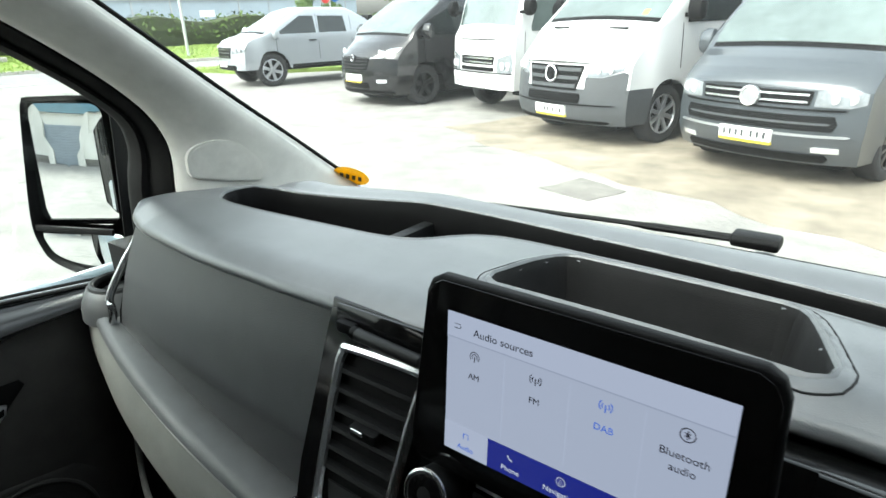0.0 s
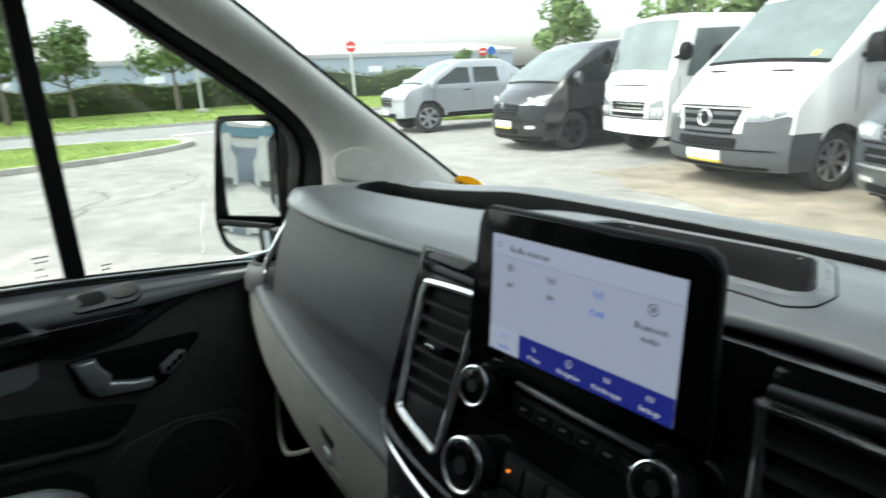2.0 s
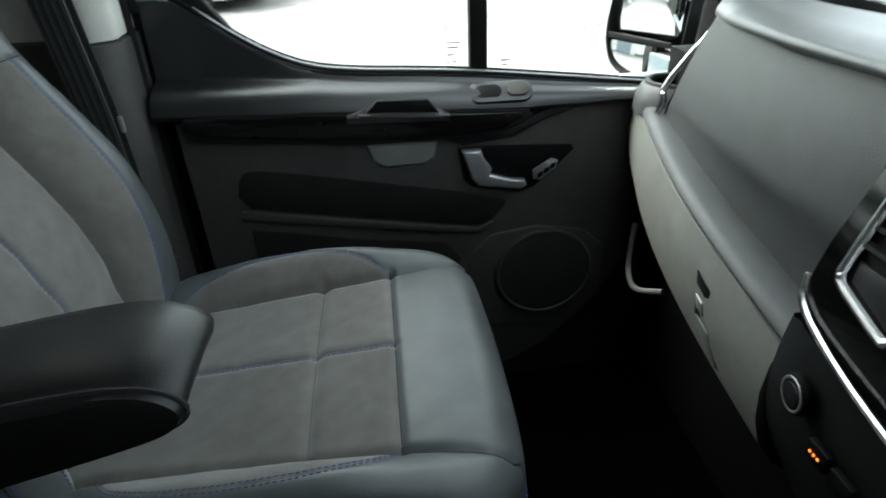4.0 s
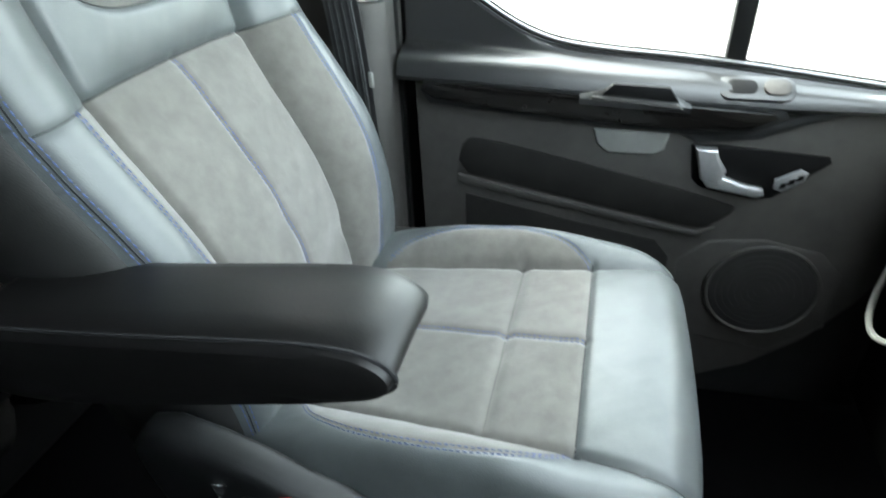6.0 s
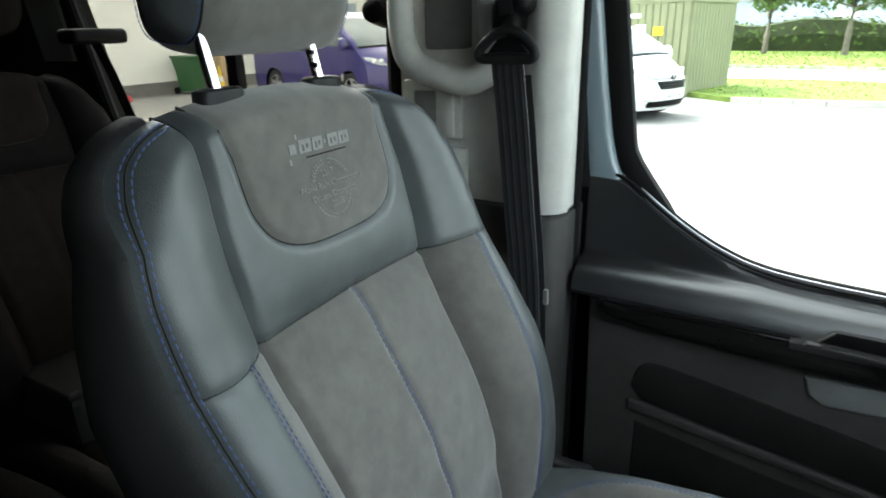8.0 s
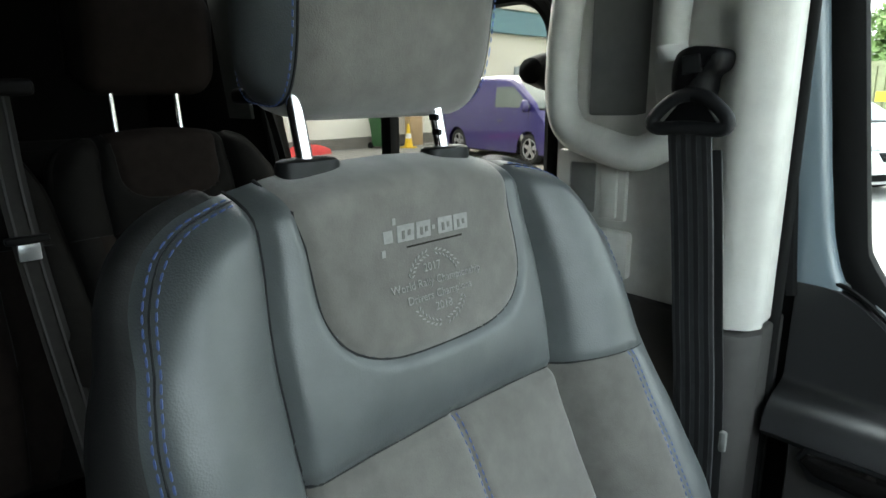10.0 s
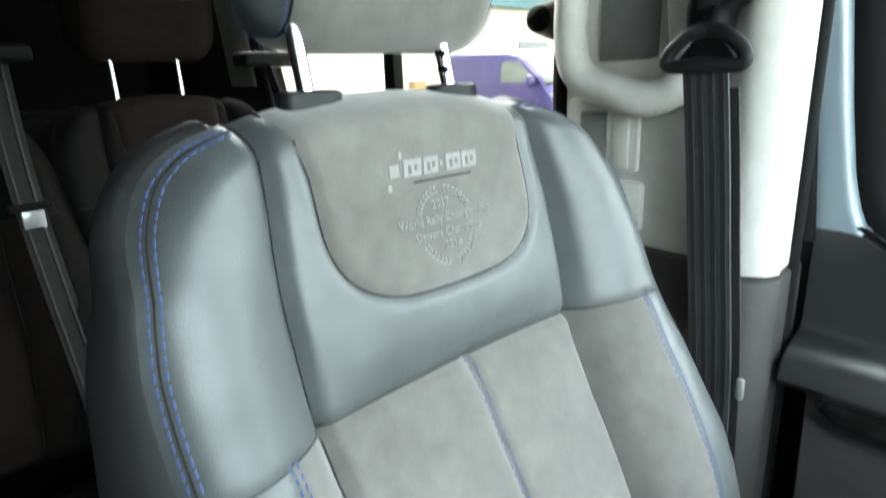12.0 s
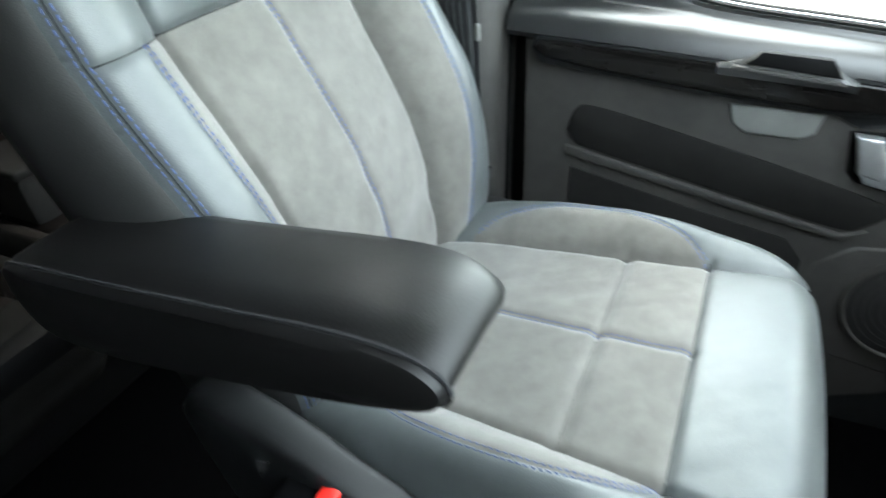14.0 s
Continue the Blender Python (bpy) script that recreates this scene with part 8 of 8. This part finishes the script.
    for y_, z_0, z_1 in g("gaps", ()):
        flank([(y_ - 0.007, z_0), (y_ + 0.007, z_0), (y_ + 0.007, z_1), (y_ - 0.007, z_1)], 0.003, "door_gap", PLASTIC_DK)
    for pts, mt, nm in g("side_bands", ()):
        flank(pts, 0.012, nm, mt)
    gr = g("grille")
    if gr:
        x, z_0, z_1, low = gr
        gp = front([(-x * low, z_0), (x * low, z_0), (x, z_1 - 0.01), (x * 0.98, z_1), (-x * 0.98, z_1), (-x, z_1 - 0.01)], 0.012, "grille", PLASTIC_DK, "black slatted grille")
        k_n = g("slats", 3)
        for k in range(k_n):
            t = (k + 0.5) / k_n
            z, hx, hh = z_0 + (z_1 - z_0) * t, x * (low + (1 - low) * t) * 0.97, g("slat_h", 0.011)
            front([(-hx, z - hh), (hx, z - hh), (hx, z + hh), (-hx, z + hh)], 0.026, "grille_slat", g("slat_mat", CLADDING), "", gp)
        if g("badge"):
            bz = g("badge")
            by = on_front(0, bz[0], 0)[1]
            bd = part("badge", cyl((0, by, bz[0]), (0, by + 0.045, bz[0]), bz[1], n=28, bevel=0.006), g("badge_mat", PLASTIC_DK), v, "round badge with a chrome ring")
            part("badge_ring", ring((0, by + 0.045, bz[0]), (0, 1, 0), bz[1] * 0.88, bz[1] * 0.13, 32, 8), CHROME, bd)
    for s in (1, -1):
        if g("corner"):
            front([(s * x, z) for x, z in g("corner")], 0.006, "bumper_corner", CLADDING, "grey plastic bumper corner")
        hl = g("lamp")
        lamp = front([(s * x, z) for x, z in hl], 0.010, "headlamp", LAMPGLASS, "clear headlamp")
        cx_, cz_ = sum(p[0] for p in hl) / len(hl), sum(p[1] for p in hl) / len(hl)
        wide, tall = max(p[0] for p in hl) - min(p[0] for p in hl), max(p[1] for p in hl) - min(p[1] for p in hl)
        for f_ in g("lenses", (-0.2, 0.14)):
            lx, lr = cx_ + wide * f_, min(tall * 0.30, wide * 0.2)
            p_ = Vector(on_front(s * lx, cz_, 0.004))
            part("lens", cyl(p_, p_ + Vector((0, 0.014, 0)), lr, n=20, bevel=0.004), LENS, lamp, "bright round lamp lens")
        if g("fog"):
            fx, fz, fw, fh = g("fog")
            front([(s * (fx - fw), fz - fh), (s * (fx + fw), fz - fh), (s * (fx + fw), fz + fh), (s * (fx - fw), fz + fh)], 0.012, "fog_lamp", LENS, "small bright fog lamp")
        mx, my, mz = g("mirror")
        mr_ = part("door_mirror", loft([[(s * (mx + 0.06 + 0.11 * a), my + 0.085 * k * math.cos(t), mz + g("mirror_h", 0.14) * k * math.sin(t)) for t in (2 * math.pi * j / 16 for j in range(16))] for a, k in ((0, 0.75), (0.2, 1.0), (1.0, 1.02), (1.5, 0.8), (1.65, 0.3))], closed=True, caps=True), g("mirror_mat", PLASTIC_DK), v)
        part("mirror_arm", box((min(s * (mx - 0.09), s * (mx + 0.08)), my - 0.03, mz - 0.10), (max(s * (mx - 0.09), s * (mx + 0.08)), my + 0.03, mz - 0.05), 0.01), PLASTIC_DK, mr_)
        hy, hz = g("handle", (-1.1, 1.0))
        hx = side_x(hy, hz)
        part("door_handle", box((min(s * (hx - 0.01), s * (hx + 0.035)), hy - 0.1, hz - 0.02), (max(s * (hx - 0.01), s * (hx + 0.035)), hy + 0.1, hz + 0.02), 0.012), g("handle_mat", CLADDING), v)
    for lo, hi, hx, mt, nm in g("front_bands", ()):
        front([(-hx, (lo + hi) / 2), (-hx * 0.96, lo), (hx * 0.96, lo), (hx, (lo + hi) / 2), (hx * 0.96, hi), (-hx * 0.96, hi)], 0.014, nm, mt)
    for xa, xb, za, zc, mt in g("notes", ()):
        front([(xa, za), (xb, za), (xb, zc), (xa, zc)], 0.004 + 0.028 * (1 - (xa / W) ** 2), "paper_notice", mt, "paper notice in the windscreen")
    pz = g("plate", 0.48)
    pl = front([(-0.26, pz - 0.055), (0.26, pz - 0.055), (0.26, pz + 0.055), (-0.26, pz + 0.055)], 0.032, "number_plate", PLATEW, "white number plate with plain dark bars")
    for k in range(7):
        x = -0.20 + 0.062 * k + (0.028 if k > 3 else 0)
        front([(x - 0.014, pz - 0.030), (x + 0.014, pz - 0.030), (x + 0.014, pz + 0.030), (x - 0.014, pz + 0.030)], 0.035, "plate_bar", CLADDING, "", pl)
    if g("plate_stripe"):
        front([(-0.26, pz - 0.085), (0.26, pz - 0.085), (0.26, pz - 0.058), (-0.26, pz - 0.058)], 0.032, "plate_strip", PLATEY, "", pl)
    for p in g("boxes", ()):
        part(p[0], box(p[1], p[2], p[4], 2), p[3], v, p[5] if len(p) > 5 else "")
    # heading: local y ahead, local x to the left
    h = Vector((heading[0], heading[1], 0)).normalized()
    l = Vector((-h.y, h.x, 0))
    v.matrix_basis = Matrix(((l.x, h.x, 0, at[0]), (l.y, h.y, 0, at[1]), (0, 0, 1, 0), (0, 0, 0, 1)))
    return v


NOTICE = mat("pale_teal_paper", (0.22, 0.50, 0.56), 0.7, var=0.08, scale=20)
LENS = mat("bright_lamp_lens", (0.75, 0.77, 0.78), 0.12, metal=0.5, spec=0.8, coat=0.5, var=0.1, scale=30)
SILVER = paint("silver_paint", (0.36, 0.38, 0.40), 0.45)
BLACKP = mat("gloss_black_paint", (0.008, 0.008, 0.009), 0.16, spec=0.5, coat=0.4, var=0.05, scale=3)
WHITEP = paint("white_paint", (0.60, 0.605, 0.60))
GREYP = paint("dark_grey_paint", (0.054, 0.062, 0.070), 0.3)
PURPLE = paint("purple_paint", (0.024, 0.018, 0.125), 0.2)

vehicle("grey_van", "dark grey panel van with slim chrome grille bars", "van", (-0.98, 7.36), (-0.30, -0.955), dict(
    width=1.92, wheel_r=0.345, wheelbase=3.0, height=1.98, belt=1.16, clear=0.22, lean=0.10, bow=0.30, tumble=0.12, crown=0.03,
    top=[(-4.0, 1.6), (-3.98, 1.9), (-3.85, 1.97), (-1.2, 1.98), (-0.75, 1.95), (-0.45, 1.86), (0.30, 1.22), (0.38, 1.17), (0.60, 1.10), (0.78, 1.01), (0.87, 0.93), (0.90, 0.88)],
    screen=(-0.47, 0.29), side_windows=[[(-1.30, 1.26), (-1.28, 1.74), (-0.66, 1.76), (0.02, 1.26)]], paint=GREYP, grille=(0.53, 0.75, 0.875, 0.97), slats=2, slat_mat=CHROME, slat_h=0.009, badge=(0.805, 0.095), badge_mat=SILVERPL,
    lamp=[(0.55, 0.745), (0.56, 0.88), (0.80, 0.90), (0.90, 0.86), (0.90, 0.77), (0.80, 0.735)], mirror=(0.93, 0.02, 1.22), mirror_mat=GREYP, plate=0.455, plate_stripe=True, rim=BLACKRIM, spokes=10, fog=(0.68, 0.36, 0.10, 0.025),
    gaps=[(-1.42, 0.35, 1.75), (-0.10, 0.62, 1.16)],
    front_bands=[(0.53, 0.665, 0.74, PLASTIC_DK, "lower_grille"), (0.585, 0.605, 0.70, CLADDING, "intake_bar"), (0.475, 0.497, 0.84, SILVERPL, "chrome_line"), (0.24, 0.315, 0.70, PLASTIC_DK, "air_intake"), (0.705, 0.722, 0.80, PLASTIC_DK, "bonnet_gap")]))
vehicle("white_van", "tall white panel van with grey bumper and black grille", "van", (-3.42, 8.1), (-0.31, -0.95), dict(
    width=2.02, wheel_r=0.36, wheelbase=3.9, height=2.60, belt=1.34, clear=0.27, lean=0.14, bow=0.34, tumble=0.10, crown=0.035,
    top=[(-5.0, 2.3), (-4.98, 2.5), (-4.85, 2.58), (-1.7, 2.60), (-1.15, 2.50), (-0.72, 2.22), (0.14, 1.46), (0.24, 1.40), (0.55, 1.29), (0.80, 1.16), (0.92, 1.06), (0.98, 0.98)],
    screen=(-0.70, 0.12), side_windows=[[(-1.34, 1.42), (-1.32, 2.06), (-0.86, 2.06), (-0.28, 1.56), (-0.26, 1.42)]], paint=WHITEP, grille=(0.47, 0.68, 0.97, 0.82), slats=3, slat_mat=CLADDING, slat_h=0.020, badge=(0.865, 0.105), corner=[(0.50, 0.68), (0.50, 0.835), (0.70, 0.835), (0.90, 0.90), (0.95, 0.88), (0.95, 0.68)], clad_z=0.70, clad_y=0.34,
    lamp=[(0.52, 0.84), (0.53, 0.97), (0.74, 1.03), (0.90, 1.01), (0.90, 0.92), (0.70, 0.84)], mirror=(1.0, -0.22, 1.58), mirror_h=0.15, plate=0.43, plate_stripe=True, rim=ALLOY, spokes=8,
    gaps=[(-1.48, 0.42, 2.1), (-0.18, 0.9, 1.42), (-2.7, 0.42, 2.3)], side_bands=[([(-3.3, 0.56), (-0.48, 0.56), (-0.48, 0.80), (-3.3, 0.80)], CLADDING, "rubbing_strip")],
    front_bands=[(0.53, 0.645, 0.46, PLASTIC_DK, "lower_grille"), (0.505, 0.520, 0.86, PLASTIC_DK, "bumper_crease"), (0.285, 0.325, 0.80, PLASTIC_DK, "bumper_lip")],
    notes=[(-0.36, -0.06, 1.90, 2.08, NOTICE), (0.60, 0.68, 1.52, 1.58, PLATEY)],
    boxes=[("bonnet_vent", (-0.62, 0.33, 1.365), (-0.34, 0.37, 1.385), PLASTIC_DK, 0.004), ("bonnet_vent", (0.34, 0.33, 1.365), (0.62, 0.37, 1.385), PLASTIC_DK, 0.004)], handle=(-1.25, 1.16)))
vehicle("white_truck", "white cab-over truck with upright flat front", "truck", (-5.66, 9.5), (-0.35, -0.94), dict(
    width=1.80, wheel_r=0.36, wheelbase=3.3, height=2.20, belt=1.24, clear=0.42, lean=0.05, bow=0.14, tumble=0.07, crown=0.04,
    top=[(-0.98, 1.6), (-0.96, 2.1), (-0.85, 2.18), (0.2, 2.20), (0.46, 2.17), (0.58, 2.08), (0.78, 1.36), (0.83, 1.28), (0.86, 1.22)],
    screen=(0.54, 0.775), side_windows=[[(-0.55, 1.30), (-0.53, 1.98), (0.30, 1.98), (0.52, 1.36), (0.50, 1.30)]], glass_mat=SKYTONED, paint=WHITEP, grille=(0.46, 0.80, 0.93, 0.96), slats=2, slat_mat=CHROME, slat_h=0.014, badge=None, cowl=0.0,
    lamp=[(0.52, 0.66), (0.54, 0.90), (0.80, 0.98), (0.84, 0.74), (0.80, 0.66)], mirror=(0.92, 0.60, 1.66), mirror_h=0.13, plate=0.50, rim=ALLOY, spokes=5, gaps=[(-0.64, 0.75, 2.0), (0.66, 0.8, 1.30)],
    front_bands=[(0.56, 0.66, 0.84, WHITEP, "bumper_bar"), (0.70, 0.76, 0.46, PLASTIC_DK, "air_slot"), (0.666, 0.682, 0.84, PLASTIC_DK, "bumper_gap"), (1.180, 1.192, 0.50, PLASTIC_DK, "wiper_rail")], fog=(0.62, 0.50, 0.07, 0.03),
    boxes=[("flat_bed", (-0.95, -4.6, 0.85), (0.95, -1.12, 1.05), CLADDING, 0.02, "grey load bed"), ("headboard", (-0.95, -1.20, 1.05), (0.95, -1.10, 1.9), WHITEP, 0.02), ("chassis", (-0.45, -4.6, 0.5), (0.45, -0.9, 0.86), RUBBER, 0.02)], handle=(-0.5, 1.1)))
vehicle("black_van", "glossy black panel van with black wheels", "van", (-8.35, 9.32), (-0.22, -0.975), dict(
    width=1.98, wheel_r=0.36, wheelbase=3.1, height=1.97, belt=1.20, clear=0.22, lean=0.14, bow=0.36, tumble=0.12, crown=0.03,
    top=[(-4.0, 1.6), (-3.98, 1.9), (-3.85, 1.96), (-1.3, 1.97), (-0.85, 1.93), (-0.5, 1.80), (0.38, 1.25), (0.46, 1.20), (0.68, 1.10), (0.83, 1.0), (0.91, 0.91), (0.94, 0.86)],
    screen=(-0.52, 0.36), side_windows=[[(-1.36, 1.28), (-1.34, 1.72), (-0.70, 1.74), (0.05, 1.32), (0.06, 1.28)], [(-2.7, 1.30), (-2.68, 1.72), (-1.52, 1.72), (-1.5, 1.30)]], paint=BLACKP, grille=(0.44, 0.66, 0.90, 0.86), slats=4, slat_mat=PLASTIC, slat_h=0.008, badge=(0.86, 0.06),
    lamp=[(0.46, 0.86), (0.48, 0.95), (0.74, 1.03), (0.92, 1.05), (0.90, 0.97), (0.70, 0.88)], mirror=(0.98, 0.0, 1.30), mirror_mat=BLACKP, plate=0.52, plate_stripe=True, rim=BLACKRIM, spokes=5, fog=(0.70, 0.47, 0.09, 0.03),
    gaps=[(-1.44, 0.4, 1.75), (0.0, 0.75, 1.26)], side_bands=[([(-2.6, 0.24), (-0.5, 0.24), (-0.5, 0.32), (-2.6, 0.32)], PLASTIC_DK, "side_skirt")],
    front_bands=[(0.235, 0.29, 0.88, PLASTIC_DK, "splitter"), (0.33, 0.44, 0.42, PLASTIC_DK, "air_intake")]))
vehicle("silver_pickup", "silver double-cab pickup truck parked on the yard", "pickup", (-13.8, 10.1), (-0.27, -0.96), dict(
    width=1.88, wheel_r=0.39, wheelbase=3.22, height=1.80, belt=1.16, clear=0.42, lean=0.07, bow=0.26, tumble=0.16, crown=0.03,
    top=[(-4.35, 1.10), (-4.33, 1.20), (-3.0, 1.22), (-2.75, 1.52), (-2.45, 1.68), (-2.2, 1.79), (-1.1, 1.81), (-0.78, 1.74), (0.10, 1.25), (0.20, 1.20), (0.60, 1.14), (0.80, 1.07), (0.88, 0.98), (0.90, 0.92)],
    screen=(-0.80, 0.08), side_windows=[[(-1.24, 1.22), (-1.22, 1.62), (-0.86, 1.63), (-0.22, 1.26), (-0.22, 1.22)], [(-2.10, 1.22), (-2.06, 1.60), (-1.34, 1.62), (-1.32, 1.22)]], paint=SILVER, grille=(0.47, 0.70, 0.94, 0.92), slats=3, slat_mat=CHROME, slat_h=0.010, badge=None,
    lamp=[(0.52, 0.80), (0.53, 0.95), (0.80, 1.00), (0.92, 0.97), (0.90, 0.85)], mirror=(0.92, -0.12, 1.24), mirror_mat=SILVER, plate=0.55, rim=ALLOY, spokes=6, fog=(0.72, 0.58, 0.07, 0.03),
    gaps=[(-1.29, 0.6, 1.66), (-0.16, 0.75, 1.2), (-2.24, 0.7, 1.6), (-2.96, 0.75, 1.2)], side_bands=[([(-2.75, 0.42), (-0.52, 0.42), (-0.52, 0.50), (-2.75, 0.50)], PLASTIC_DK, "sill_step")],
    front_bands=[(0.42, 0.54, 0.64, PLASTIC_DK, "lower_grille")],
    boxes=[("load_cover", (-0.84, -4.3, 1.20), (0.84, -2.85, 1.27), PLASTIC_DK, 0.02, "black load cover"), ("step_bar", (0.86, -2.7, 0.40), (0.99, -0.55, 0.46), PLASTIC_DK, 0.02), ("sports_bar", (-0.78, -3.05, 1.24), (0.78, -2.86, 1.60), PLASTIC_DK, 0.05, "black sports bar")], handle=(-1.12, 1.05)))
small = dict(
    width=1.78, wheel_r=0.31, wheelbase=2.49, height=1.72, belt=1.04, clear=0.20, lean=0.16, bow=0.36, tumble=0.14, crown=0.03,
    top=[(-3.3, 1.3), (-3.28, 1.62), (-3.15, 1.70), (-1.2, 1.72), (-0.8, 1.68), (-0.5, 1.58), (0.28, 1.12), (0.36, 1.07), (0.58, 0.97), (0.70, 0.88), (0.79, 0.79), (0.82, 0.73)],
    screen=(-0.52, 0.26), side_windows=[[(-1.22, 1.10), (-1.20, 1.48), (-0.66, 1.50), (0.06, 1.14), (0.06, 1.10)]], grille=(0.44, 0.56, 0.70, 0.80), slats=3, slat_mat=PLASTIC, slat_h=0.008, badge=(0.76, 0.05),
    lamp=[(0.42, 0.74), (0.44, 0.81), (0.66, 0.90), (0.82, 0.94), (0.82, 0.86), (0.62, 0.76)], mirror=(0.86, 0.0, 1.12), plate=0.44, rim=ALLOY, spokes=7, fog=(0.60, 0.40, 0.06, 0.03),
    gaps=[(-1.30, 0.35, 1.5), (-0.05, 0.66, 1.1)], front_bands=[(0.25, 0.36, 0.58, PLASTIC_DK, "air_intake")])
vehicle("small_white_van", "small white van parked by the olive cabinet", "van", (-12.13, -2.69), (0.38, 0.92), dict(small, paint=WHITEP, mirror_mat=WHITEP))
vehicle("small_white_van", "small white van parked behind another white van", "van", (-9.97, -3.63), (0.38, 0.92), dict(small, paint=WHITEP, mirror_mat=WHITEP))
vehicle("purple_van", "metallic purple panel van parked by the workshop", "van", (-12.8, -8.9), (0.239, 0.971), dict(
    width=1.98, wheel_r=0.36, wheelbase=3.1, height=2.08, belt=1.24, clear=0.24, lean=0.14, bow=0.36, tumble=0.12, crown=0.03,
    top=[(-4.0, 1.7), (-3.98, 2.0), (-3.85, 2.07), (-1.3, 2.08), (-0.85, 2.04), (-0.5, 1.90), (0.38, 1.29), (0.46, 1.24), (0.68, 1.14), (0.83, 1.04), (0.91, 0.95), (0.94, 0.90)],
    screen=(-0.52, 0.36), side_windows=[[(-1.36, 1.32), (-1.34, 1.80), (-0.70, 1.82), (0.05, 1.36), (0.06, 1.32)]], glass_mat=SKYTONED, paint=PURPLE, grille=(0.44, 0.68, 0.93, 0.86), slats=4, slat_mat=PLASTIC, slat_h=0.008, badge=(0.86, 0.06),
    lamp=[(0.46, 0.88), (0.48, 0.98), (0.74, 1.06), (0.92, 1.08), (0.90, 1.0), (0.70, 0.90)], mirror=(0.98, 0.0, 1.36), mirror_mat=PURPLE, plate=0.52, rim=ALLOY, spokes=5, gaps=[(-1.44, 0.4, 1.8), (0.0, 0.75, 1.3)],
    front_bands=[(0.24, 0.30, 0.85, PLASTIC_DK, "splitter"), (0.34, 0.44, 0.40, PLASTIC_DK, "air_intake")]))
